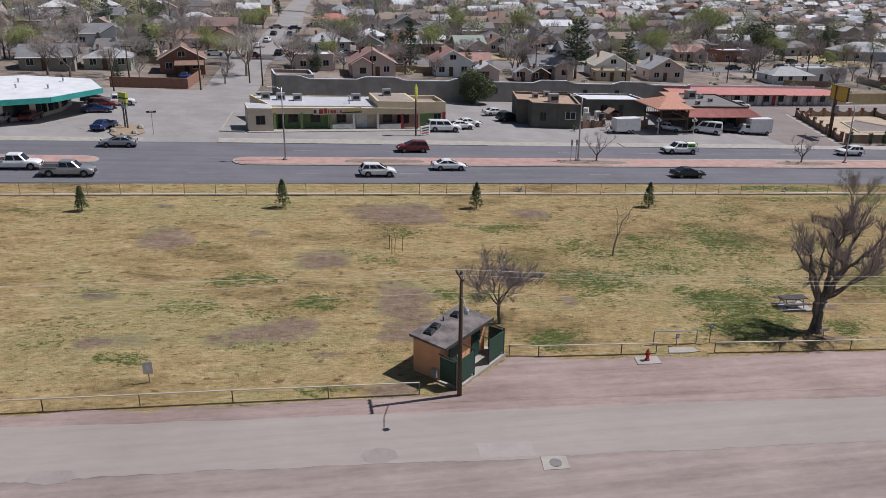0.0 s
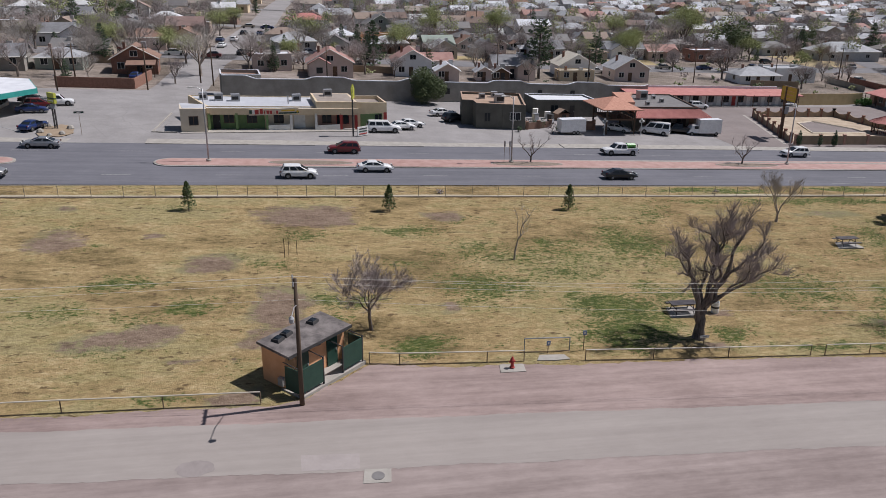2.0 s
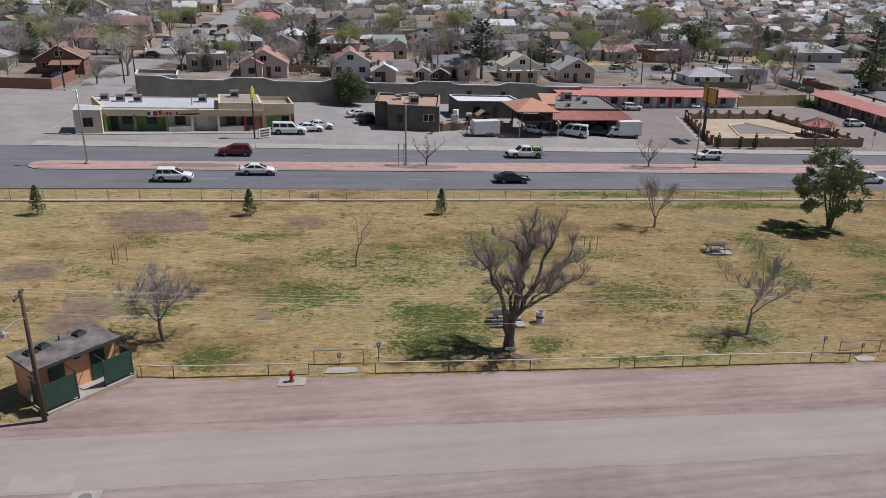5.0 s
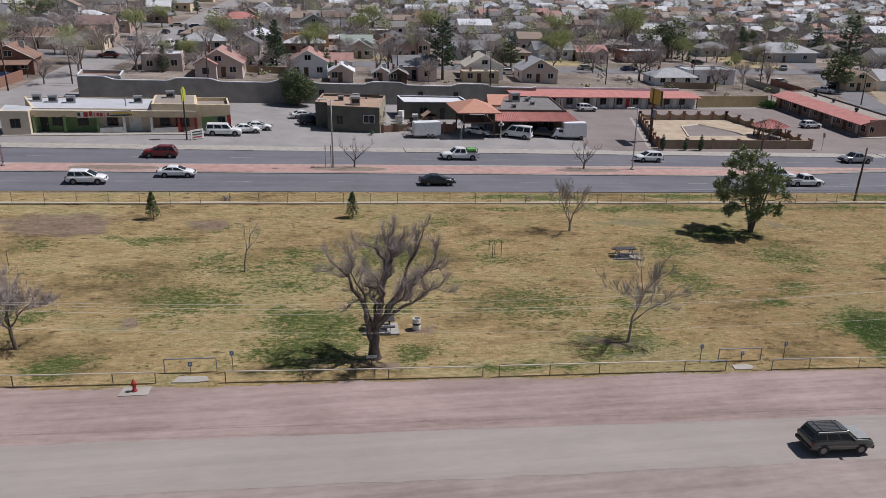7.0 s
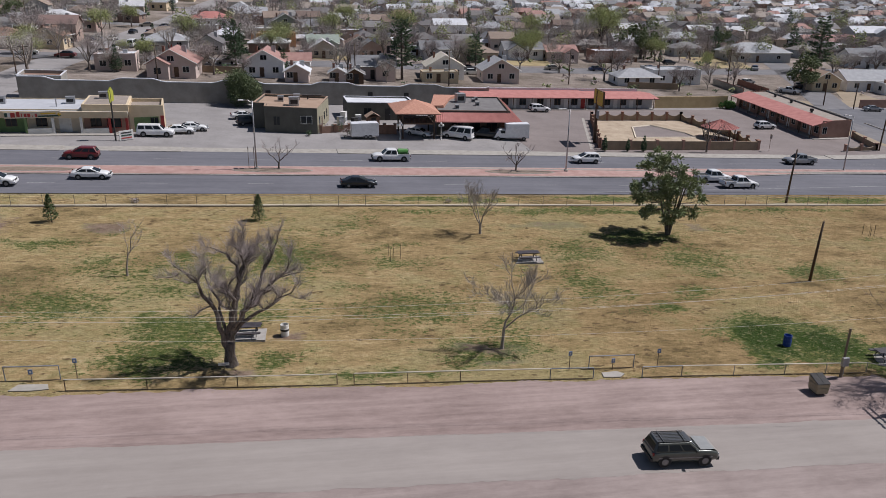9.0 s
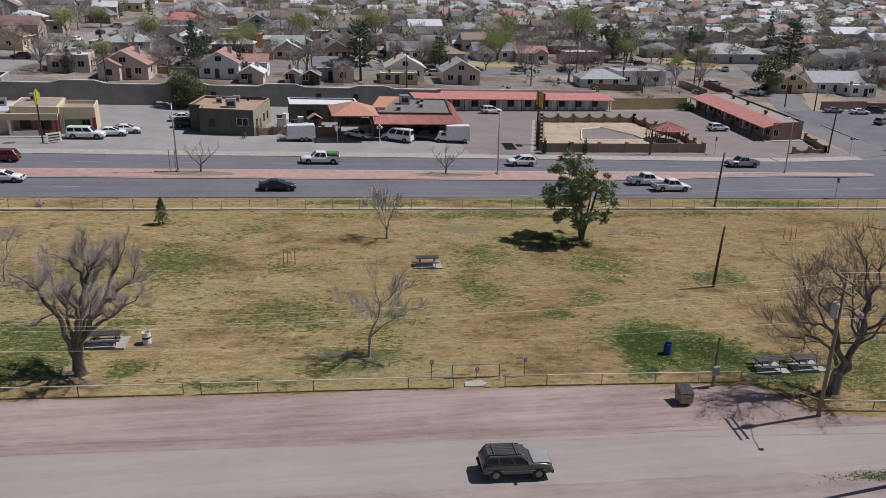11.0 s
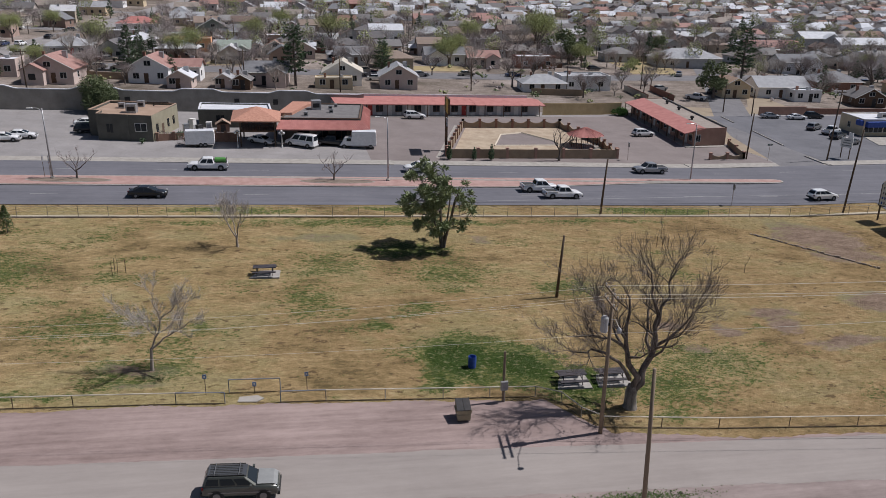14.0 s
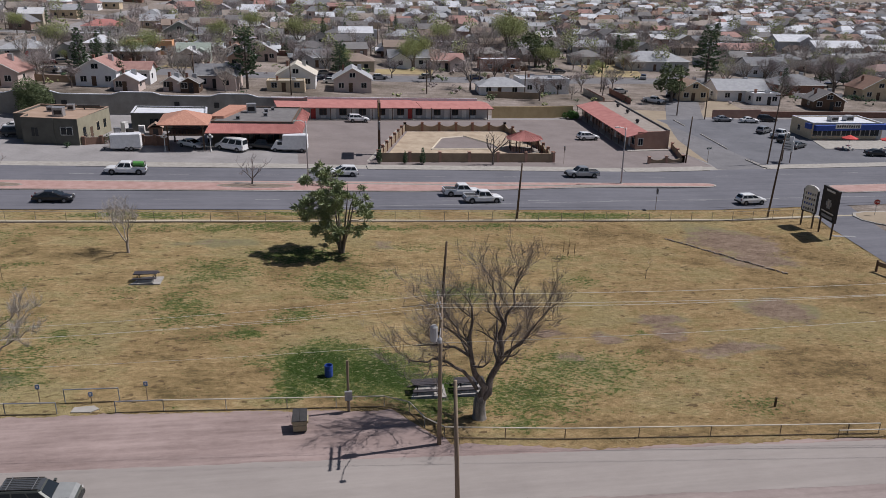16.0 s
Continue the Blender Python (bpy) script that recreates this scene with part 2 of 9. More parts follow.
# ---- mesh helpers ----
class Geo:
    """Collects faces for one mesh."""

    def __init__(self):
        self.v, self.f = [], []

    def add(self, verts, faces):
        k = len(self.v)
        self.v += [tuple(p) for p in verts]
        self.f += [[i + k for i in q] for q in faces]
        return self

    def box(self, cx, cy, z0, sx, sy, sz, rot=0.0, taper=1.0):
        c, s = math.cos(radians(rot)), math.sin(radians(rot))
        vs = []
        for k, z in ((1.0, z0), (taper, z0 + sz)):
            for a, b in ((-1, -1), (1, -1), (1, 1), (-1, 1)):
                u, w = a * sx / 2 * k, b * sy / 2 * k
                vs.append((cx + u * c - w * s, cy + u * s + w * c, z))
        return self.add(vs, [(3, 2, 1, 0), (4, 5, 6, 7), (0, 1, 5, 4), (1, 2, 6, 5), (2, 3, 7, 6), (3, 0, 4, 7)])

    def prism(self, poly, z0, z1):
        """Upright walls and caps over a footprint; z0 and z1 are heights or functions of x, y."""
        n = len(poly)
        lo = [(x, y, z0(x, y) if callable(z0) else z0) for x, y in poly]
        hi = [(x, y, z1(x, y) if callable(z1) else z1) for x, y in poly]
        return self.add(lo + hi, [list(range(n))[::-1], list(range(n, 2 * n))] + [(i, (i + 1) % n, n + (i + 1) % n, n + i) for i in range(n)])

    def tube(self, pts, radii, sides=6, cap=True):
        rings = []
        for i, p in enumerate(pts):
            a = Vector(pts[max(i - 1, 0)])
            b = Vector(pts[min(i + 1, len(pts) - 1)])
            d = (b - a).normalized()
            u = d.cross(Vector((0.31, 0.94, 0.1))).normalized()
            w = d.cross(u)
            rings.append([tuple(Vector(p) + radii[i] * (math.cos(q) * u + math.sin(q) * w)) for q in (2 * math.pi * j / sides for j in range(sides))])
        fs = []
        for i in range(len(pts) - 1):
            for j in range(sides):
                k = (j + 1) % sides
                fs.append((i * sides + j, i * sides + k, (i + 1) * sides + k, (i + 1) * sides + j))
        if cap:
            fs += [list(range(sides))[::-1], [(len(pts) - 1) * sides + j for j in range(sides)]]
        return self.add([p for r in rings for p in r], fs)

    def lathe(self, x, y, profile, sides=12):
        vs, fs = [], []
        for r, z in profile:
            vs += [(x + r * math.cos(2 * math.pi * j / sides), y + r * math.sin(2 * math.pi * j / sides), z) for j in range(sides)]
        for i in range(len(profile) - 1):
            fs += [(i * sides + j, i * sides + (j + 1) % sides, (i + 1) * sides + (j + 1) % sides, (i + 1) * sides + j) for j in range(sides)]
        fs += [list(range(sides))[::-1], [(len(profile) - 1) * sides + j for j in range(sides)]]
        return self.add(vs, fs)

    def sheet(self, xs, lo, hi, n, lift):
        """A strip of ground between two lines lo(x) and hi(x)."""
        vs = [(x, lo(x) + (hi(x) - lo(x)) * j / n) for x in xs for j in range(n + 1)]
        vs = [(x, y, land(x, y) + lift) for x, y in vs]
        return self.add(vs, [(i * (n + 1) + j, (i + 1) * (n + 1) + j, (i + 1) * (n + 1) + j + 1, i * (n + 1) + j + 1) for i in range(len(xs) - 1) for j in range(n)])

    def mesh(self, name, material, smooth=False):
        me = bpy.data.meshes.new(name)
        me.from_pydata(self.v, [], self.f)
        if isinstance(material, (list, tuple)):
            for q in material:
                me.materials.append(q)
        elif material:
            me.materials.append(material)
        if smooth:
            me.shade_smooth()
        me.update()
        return me


def part(name, geo, material, parent, label="", smooth=False):
    ob = new(name, geo.mesh(name, material, smooth))
    ob.parent = parent
    return tagged(ob, label)


def thing(name, label, category, x=0.0, y=0.0, z=None, rot=0.0, group="", kind=""):
    ob = new(name)
    ob.matrix_basis = pose(x, y, land(x, y) if z is None else z, 0, 0, rot)
    return tagged(ob, label, category, group, kind)


def solid(name, geo, material, label, category, group="", kind="", smooth=False):
    return tagged(new(name, geo.mesh(name, material, smooth)), label, category, group, kind)


def steps(a, b, d):
    n = max(1, int(math.ceil((b - a) / d)))
    return [a + (b - a) * i / n for i in range(n + 1)]


def span(a, b):
    """A straight line through two points, as a function of x."""
    return lambda x: a[1] + (b[1] - a[1]) * (x - a[0]) / (b[0] - a[0])


# ---- ground ----
def rail_line(x):
    """The park's pipe rail."""
    pts = ((-80, 40.3), (-13, 38.6), (7.5, 38.1), (9.7, 38.5), (13.7, 42.2), (15.8, 41.7), (33, 40.7), (62, 39.4), (84, 38.0), (86.5, 34.6), (95, 33.0), (115.6, 31.4), (180, 26.5))
    for a, b in zip(pts, pts[1:]):
        if x <= b[0]:
            return a[1] + (b[1] - a[1]) * (x - a[0]) / (b[0] - a[0])
    return pts[-1][1]


# green weeds; the oval at (33, 44.5) also paints in the big tree's shadow
GREEN = [(17.5, 44.2, 2.2, 1.5, 0.95), (24.5, 53.9, 4.3, 2.6, 0.8), (41.8, 62.4, 4.2, 4.9, 0.7), (34.4, 48.8, 3.6, 2.5, 1), (33, 44.5, 3.5, 2.5, 0.85), (32.3, 55.8, 4.7, 2.2, 0.55), (39.8, 51.5, 3.6, 1.8, 0.6), (20.3, 66.7, 2.2, 1.5, 0.7), (26.3, 60.8, 4.3, 2.7, 0.5), (32.5, 59.8, 5, 3, 0.5), (-2.9, 55.7, 3.1, 1.3, 0.75), (2.6, 50.7, 1.3, 1, 0.9), (11.7, 52, 1.3, 1.1, 0.85), (14.2, 51.3, 1.7, 1.1, 0.6), (-0.8, 49.2, 2.3, 1.3, 0.5), (-10.1, 43.9, 1.3, 0.9, 0.8), (-6.5, 51, 2.2, 1.9, 0.5), (-13.1, 54.3, 2.3, 1.2, 0.45), (2, 39.1, 1.9, 0.4, 0.7), (10.6, 66.3, 2.1, 1.5, 0.55)]
# oval at (56.3, 44.3): weeds and the pale tree's shadow in one colour
GREEN += [(23.6, 53.4, 3.5, 3.1, 0.7), (33.7, 49.8, 3.1, 2.1, 1), (33.4, 45.4, 3.3, 2, 0.9), (40.7, 43.6, 1.6, 1.4, 0.9), (21.2, 66.9, 2.4, 1.5, 0.7), (26.5, 63.2, 2.4, 1.4, 0.55), (33.8, 62.9, 3, 1.8, 0.55), (52.2, 60.7, 3.8, 1.7, 0.5), (51.5, 51.5, 5.7, 2.9, 0.6), (52.9, 49.3, 2.8, 1.2, 0.75), (51.3, 61.5, 1.6, 1, 0.8), (71.3, 63.7, 4.4, 3, 0.6), (68.4, 55.2, 3, 4.2, 0.65), (82.5, 60.9, 4.2, 3.6, 0.65), (74.5, 50.2, 1.4, 1.3, 1), (77.9, 52.8, 2.2, 1.3, 0.7), (80.1, 44.2, 1.9, 3.4, 2), (56.3, 44.3, 3.7, 1.7, 0.7), (48.6, 41.3, 6, 0.5, 0.8), (72.8, 76.2, 11, 1.4, 0.7)]
GREEN += [(69.6, 61.9, 2.4, 1.7, 0.6), (81.8, 60.7, 4.4, 2.4, 0.7), (78.2, 52.6, 1.7, 1.2, 0.85), (74.9, 49.7, 1.1, 0.9, 1), (81.8, 56.6, 1.8, 0.8, 0.75), (79.9, 44.3, 3.1, 2.4, 2), (77.2, 41.2, 1.1, 1.5, 1.4), (83.9, 42.4, 3.3, 2.6, 1.6), (94.6, 38.6, 3.7, 2.7, 0.75), (99, 42, 6.7, 2.9, 0.6), (92.4, 35.4, 1.6, 0.9, 0.7), (100.8, 39.8, 2.8, 1.5, 0.5), (59.9, 50.2, 1.7, 1.3, 0.6), (51.5, 52.8, 1.7, 1.7, 0.55), (57.9, 47.6, 2.4, 2.2, 0.5), (55, 42.9, 2.2, 1.3, 0.8), (116.6, 80.3, 7.3, 1.3, 1), (61.1, 80.6, 8.2, 1.1, 0.95), (87.4, 39.2, 2.5, 2, 1.2), (111.7, 35.8, 2.8, 1.5, 0.5)]
# ovals (79.3, 67.4), (87.3, 39.6): green grass that also deepens the trees' shade
GREEN += [(79.3, 67.4, 4.6, 1.9, 1.1), (84, 75.8, 10, .9, .9), (104, 76.5, 9, .8, .8), (57, 76, 6, .7, .6), (81, 80.9, 6, .8, 1.1), (115, 80.8, 8, .8, 1.3), (87.3, 39.6, 3.2, 1.8, 1.5), (93.5, 57, 3, 2.2, .75)]
DIRT = [(10.6, 71.6, 3.9, 3.2, 1), (-9.7, 65.2, 2.3, 2.8, 0.75), (3.4, 59.3, 2.3, 1.9, 1), (25, 71.4, 1.9, 1.5, 0.9), (-13.1, 53.5, 1.2, 0.9, 0.9), (8.6, 50.8, 2.3, 3.9, 0.85), (8.7, 46.2, 2.1, 2.2, 1), (-3.1, 46.7, 2.1, 1, 1), (0, 47, 1.8, 1.2, 1), (-11.6, 46.5, 1.4, 0.8, 0.95), (2.4, 43, 0.8, 0.4, 0.8), (6, 42.6, 0.7, 0.5, 0.6), (-1.9, 66.2, 0.8, 0.7, 0.8), (-11.3, 74.4, 1.4, 0.9, 0.7), (5.8, 39.3, 1.3, 0.9, 1), (15.3, 41.7, 1.5, 0.6, 1)]
DIRT += [(13.4, 71.7, 3.5, 2.7, 0.9), (24.5, 71.5, 2.2, 1.5, 0.7), (37.9, 42.3, 1.5, 0.6, 0.9), (56.3, 42.2, 1.3, 0.5, 0.7), (21.3, 49.8, 0.8, 0.6, 0.8), (41.7, 47.3, 1, 0.7, 0.7)]
DIRT += [(130.9, 70.1, 5.4, 4.8, 1), (131.1, 64.4, 4.4, 2.2, 0.8), (124.1, 51.7, 3.1, 2.7, 0.9), (110, 47.7, 1.6, 1.5, 0.9), (110.5, 50, 2.5, 0.9, 0.8), (114.2, 44, 4.8, 1, 0.85), (104.1, 47.1, 1.4, 0.7, 0.85), (99.2, 47.9, 1.5, 0.8, 0.85), (88.2, 70, 1.3, 1.5, 0.6), (70, 71.2, 5.3, 1, 0.5), (55.7, 44.1, 1.9, 0.8, 0.6), (99.9, 43.8, 1, 0.5, 0.8)]
for k in range(70):                # scattered lesser patches
    gx = random.Random(k).uniform(-25, 112)
    gy, gr = random.Random(k + 500).uniform(42, 76), random.Random(k + 900).uniform(.4, 1.4)
    GREEN.append((gx, gy, gr * 2.0, gr * .9, random.Random(k + 300).uniform(.3, .55)))


def patches(marks, x, y):
    """How far a place lies inside a set of oval patches."""
    s = 0.0
    x += 1.3 * noise.noise((x * .35, y * .35, 1.5)) + .7 * noise.noise((x * 1.1, y * 1.1, 4.5))
    y += 1.0 * noise.noise((x * .35, y * .35, 9.5)) + .5 * noise.noise((x * 1.1, y * 1.1, 6.5))
    for cx, cy, rx, ry, w in marks:
        if abs(x - cx) < 2.2 * rx and abs(y - cy) < 2.2 * ry:
            s = max(s, w * min(1.0, max(0.0, 1.25 - .75 * math.hypot((x - cx) / rx, (y - cy) / ry))))
    return s


def build_ground():
    xs = [-2200, -1200, -700, -450, -300, -220, -160, -120, -90, -70] + steps(-55, 160, 0.5) + [175, 200, 240, 300, 380, 480, 620, 800, 1100, 1600, 2400]
    ys = [-900, -400, -200, -90, -40, -10, 8, 18] + steps(24, 83, 0.5) + [90, 100, 115, 130, 150, 180, 220, 270, 330, 400, 480, 560, 650, 760, 900, 1200, 1700, 2600]
    nx, ny = len(xs), len(ys)
    vs = []
    for x in xs:
        for y in ys:
            fine = -55 < x < 160 and 24 < y < 82
            vs.append((x, y, land(x, y) + (0.05 * noise.noise((x * 0.4, y * 0.4, 0)) * min(1, max(0, (y - rail_line(x)) * .5)) if fine else 0.0)))
    g = Geo().add(vs, [(i * ny + j, (i + 1) * ny + j, (i + 1) * ny + j + 1, i * ny + j + 1) for i in range(nx - 1) for j in range(ny - 1)])
    me = g.mesh("ground", M["ground"], True)
    for name, fn in (("green", lambda x, y: patches(GREEN, x, y)), ("dirt", lambda x, y: patches(DIRT, x, y)), ("town", lambda x, y: 1.0 if y > 83 or y < 24 or x > 152 else 0.0)):
        me.attributes.new(name, "FLOAT", "POINT").data.foreach_set("value", [fn(x, y) for x, y, _ in vs])
    tagged(new("ground", me), "dry straw-coloured park grass with green weeds and bare patches", "ground", kind="structure")


build_ground()

LANE_N, LANE_S = span((-12, 37.1), (115, 30.5)), span((-12, 32.7), (95, 27.0))
HWY_S, MED_S, MED_N, HWY_N = span((-26, 82.1), (136, 83.0)), span((-3, 89.7), (102, 90.6)), span((-3, 93.4), (63, 94.8)), span((-6, 100.9), (135, 103.0))
FENCE = span((-25, 77.8), (136, 78.5))


def flat(name, geo, mat, label):
    return solid(name, geo, M[mat], label, "paving", kind="structure")


wide = steps(-120, 260, 6)
def ragged(x, k):
    return k * (noise.noise((x * .3, 2.5, 0)) + .6 * noise.noise((x * 1.1, 5.5, 0)) + .5 * noise.noise((x * 3.7, 8.5, 0)))


near_x = steps(-60, 150, .25)
flat("gravel_verge", Geo().sheet(near_x, lambda x: LANE_N(x) - 0.5, lambda x: (rail_line(x) - 0.35 if x < 87.2 else max(LANE_N(x) + .2, rail_line(x) - 1.1)) + ragged(x, .3), 5, 0.03), "gravel", "pinkish packed gravel beside the park lane")
flat("gravel_shoulder", Geo().sheet(wide, lambda x: LANE_S(x) - 24, lambda x: LANE_S(x) + 0.5, 4, 0.03), "shoulder", "brown-grey packed gravel shoulder")
flat("park_road", Geo().sheet(near_x, lambda x: LANE_S(x) + ragged(x + 40, .16), lambda x: LANE_N(x) + ragged(x + 90, .12), 3, 0.037), "lane", "pale worn asphalt park lane with ragged edges")
flat("road", Geo().sheet(wide, HWY_S, lambda x: HWY_N(x) + 0.3, 6, 0.06), "highway", "grey four-lane highway asphalt")
flat("forecourt", Geo().sheet(wide, lambda x: HWY_N(x) + 0.2, lambda x: 142 + 0.06 * x, 6, 0.035), "lot", "cracked grey parking lot asphalt")
flat("fence_walk", Geo().sheet(steps(-120, 260, 2), lambda x: FENCE(x) - 0.05, lambda x: FENCE(x) + 0.5 + 0.12 * math.sin(x * .31), 1, 0.07), "pale_strip", "pale concrete strip under the park fence")
# narrow dark line on the ground just south of the pale strip
flat("fence_footing", Geo().sheet(steps(-120, 260, 2), lambda x: FENCE(x) - 0.26, lambda x: FENCE(x) - 0.05, 1, 0.05), "dark_strip", "thin dark brown strip along the foot of the park fence")


def lines(y, a, b, dash, gap, w):
    g, x = Geo(), a
    while x < b:
        g.sheet([x, min(x + dash, b)], lambda q: y(q) - w / 2, lambda q: y(q) + w / 2, 1, 0.066)
        x += dash + gap
    return g


solid("lane_line", lines(lambda x: (HWY_S(x) + MED_S(x)) / 2 + 0.25, -118, 255, 3, 9, 0.13), M["white_line"], "worn white dashed lane line", "road marking", kind="structure")
solid("lane_line", lines(lambda x: (HWY_N(x) + MED_N(x)) / 2 - 0.1, -118, 255, 3, 9, 0.13), M["white_line"], "worn white dashed lane line", "road marking", kind="structure")
solid("edge_line", lines(lambda x: HWY_S(x) + 1.0, -118, 255, 200, 0, 0.12), M["white_line"], "worn white edge line", "road marking", kind="structure")


def slab(poly, lift, thick):
    return Geo().prism(poly, lambda x, y: land(x, y) + lift - thick, lambda x, y: land(x, y) + lift)


def median(name, a, b, s, n, label):
    """A raised brick-paved island with rounded ends and a pale kerb round it."""
    top, kerb = Geo(), Geo()
    for g, o, z in ((top, 0.28, 0.19), (kerb, 0.0, 0.16)):
        pts = []
        for x in steps(a + 2, b - 2, 6):
            pts.append((x, s(x) + o))
        w = (n(b) - s(b)) / 2 - o
        pts += [(b - 2 + (2 - o) * math.sin(q), (s(b) + n(b)) / 2 - w * math.cos(q)) for q in (radians(k) for k in range(15, 180, 15))]
        pts += [(x, n(x) - o) for x in reversed(steps(a + 2, b - 2, 6))]
        w = (n(a) - s(a)) / 2 - o
        pts += [(a + 2 - (2 - o) * math.sin(q), (s(a) + n(a)) / 2 + w * math.cos(q)) for q in (radians(k) for k in range(15, 180, 15))]
        g.prism(pts, lambda x, y: land(x, y) - 0.05, lambda x, y: land(x, y) + z)
    ob = solid(name, top, M["brick_paving"], label, "median", kind="structure")
    part("kerb", kerb, M["concrete"], ob, "pale concrete kerb")


def med_n_east(x):
    return MED_N(x) if x < 63 else 94.8 + (x - 63) * 0.012


def med_s_east(x):
    return MED_S(x) if x < 98 else min(MED_S(x) + (x - 98) * 0.12, 93.6)


median("median_1", -120, -20, lambda x: 89.9, lambda x: 93.2, "red brick-paved median island with pale kerb")
median("median_2", -5.3, 143, med_s_east, med_n_east, "red brick-paved median island with pale kerb")
median("median_3", 160.5, 255, lambda x: 88.9 + 0.006 * (x - 160), lambda x: 93.0 + 0.006 * (x - 160), "red brick-paved median island with pale kerb")
M["soil"] = surface("bare_soil", (0.16, 0.12, 0.09), (0.25, 0.20, 0.155), 2)
for cx, r in ((13, 5.2), (41, 5.0), (74, 5.0)):
    y0 = (MED_S(cx) + MED_N(cx)) / 2 - 0.1
    ring = [(cx + r * math.cos(q), y0 + 1.0 * math.sin(q)) for q in (2 * math.pi * k / 28 for k in range(28))]
    inner = [(cx + (r - .2) * math.cos(q), y0 + 0.85 * math.sin(q)) for q in (2 * math.pi * k / 28 for k in range(28))]
    bed = solid("planting_bed", slab(inner, 0.235, 0.1), M["soil"], "bare soil planting bed in the brick median", "planting bed", kind="structure")
    part("kerb", slab(ring, 0.225, 0.1), M["concrete"], bed, "worn concrete edging")


def pavement(a, b, w=2.6):
    g = Geo()
    for x0, x1 in zip(steps(a, b, 5), steps(a, b, 5)[1:]):
        g.prism([(x0, HWY_N(x0)), (x1, HWY_N(x1)), (x1, HWY_N(x1) + w), (x0, HWY_N(x0) + w)], lambda x, y: land(x, y) - 0.05, lambda x, y: land(x, y) + 0.13)
    return g


for a, b in ((-120, -48), (-7.5, 14), (20, 29), (50, 83), (90, 124), (132, 147), (158, 255)):
    solid("pavement", pavement(a, b), M["concrete"], "dusty pale concrete pavement along the highway", "pavement", kind="structure")
flat("drive_apron", Geo().sheet(steps(-120, 255, 6), HWY_N, lambda x: HWY_N(x) + 2.6, 1, 0.05), "concrete", "pale concrete driveway aprons")
flat("motel_court", Geo().sheet(steps(80, 149, 3), lambda x: HWY_N(x) + 2.7, lambda x: span((86, 138.5), (121, 144.0))(x), 5, 0.05), "motel_lot", "brownish paved motel courtyard")


def ribbon(pts, w0, w1=None):
    """A paved strip along a line of points."""
    g, w1 = Geo(), w0 if w1 is None else w1
    rows = []
    for i, p in enumerate(pts):
        a, b = Vector(pts[max(i - 1, 0)]), Vector(pts[min(i + 1, len(pts) - 1)])
        d = (b - a).normalized()
        w = (w0 + (w1 - w0) * i / (len(pts) - 1)) / 2
        rows += [(p[0] + d.y * w, p[1] - d.x * w), (p[0] - d.y * w, p[1] + d.x * w)]
    return g.add([(x, y, land(x, y) + 0.055) for x, y in rows], [(2 * i, 2 * i + 2, 2 * i + 3, 2 * i + 1) for i in range(len(pts) - 1)])


def way(*pts):
    out = []
    for a, b in zip(pts, pts[1:]):
        n = max(1, int(math.hypot(b[0] - a[0], b[1] - a[1]) / 12))
        out += [(a[0] + (b[0] - a[0]) * k / n, a[1] + (b[1] - a[1]) * k / n) for k in range(n)]
    return out + [pts[-1]]


flat("side_street_west", ribbon(way((-12.2, 101), (-9.5, 128), (-7.2, 145), (-5.6, 178), (-1.2, 209), (3, 250), (7.1, 291), (12, 370), (22, 480), (33, 600)), 9.5, 9), "lot", "dusty grey side street running uphill")
flat("side_street_east", ribbon(way((153, 103), (157.5, 125), (163, 140), (172, 158), (186, 185), (203, 222), (226, 270)), 8.5, 7), "side_street", "worn grey side street")
flat("back_street", ribbon(way((-150, 190), (-8, 190), (60, 195), (108, 198.5), (130, 202.5), (190, 204), (330, 215)), 10.5), "side_street", "dusty back street among the houses")
flat("dry_lot", slab([(178.4, 249), (201, 252), (194.5, 231), (188, 211.5), (173, 212.5)], .05, .1), "dry_grass", "sunlit yellow grass on an open town lot")
flat("dry_lot", slab([(104, 206.5), (121, 210.6), (124, 222), (106, 217.5)], .05, .1), "dry_grass", "sunlit yellow grass before a town house")
flat("dry_lot", slab([(48, 203), (66, 204), (70, 213), (50, 212)], .05, .1), "dry_grass", "sunlit yellow grass before a town house")
flat("far_street", ribbon(way((-260, 268), (100, 274), (420, 290)), 8), "street", "far dusty street")
flat("far_street", ribbon(way((-300, 352), (120, 356), (520, 372)), 8), "street", "far dusty street")
flat("dirt_verge", slab([(149.6, 108.6), (151.4, 108.0), (153.0, 122), (158.6, 139), (166.5, 156), (158, 158), (152.2, 151.4), (148.4, 119.2)], .052, .2), "verge", "bare tan dirt between the motel and the side street")
flat("dirt_verge", slab([(168.6, 148.4), (186, 148.6), (190, 168), (186, 172), (177.5, 158)], .05, .2), "verge", "bare tan dirt behind the diner lot")
flat("diner_lot", Geo().sheet(steps(159, 240, 6), lambda x: HWY_N(x) + 2.7, lambda x: 146 + 0.0 * x, 4, 0.06), "dark_lot", "dark asphalt diner parking lot")
flat("east_park_road", ribbon(way((154, 84), (151, 74), (149, 62), (147, 45), (146, 30)), 7), "highway", "grey asphalt park entrance road")

# kerbs and a planted island at the junction
def kerb(pts, label):
    g = Geo()
    for a, b in zip(pts, pts[1:]):
        d = (Vector(b) - Vector(a)).normalized() * .09
        g.prism([(a[0] + d.y, a[1] - d.x), (b[0] + d.y, b[1] - d.x), (b[0] - d.y, b[1] + d.x), (a[0] - d.y, a[1] + d.x)], lambda x, y: land(x, y) - .1, lambda x, y: land(x, y) + .2)
    solid("kerb", g, M["concrete"], label, "kerb", kind="structure")


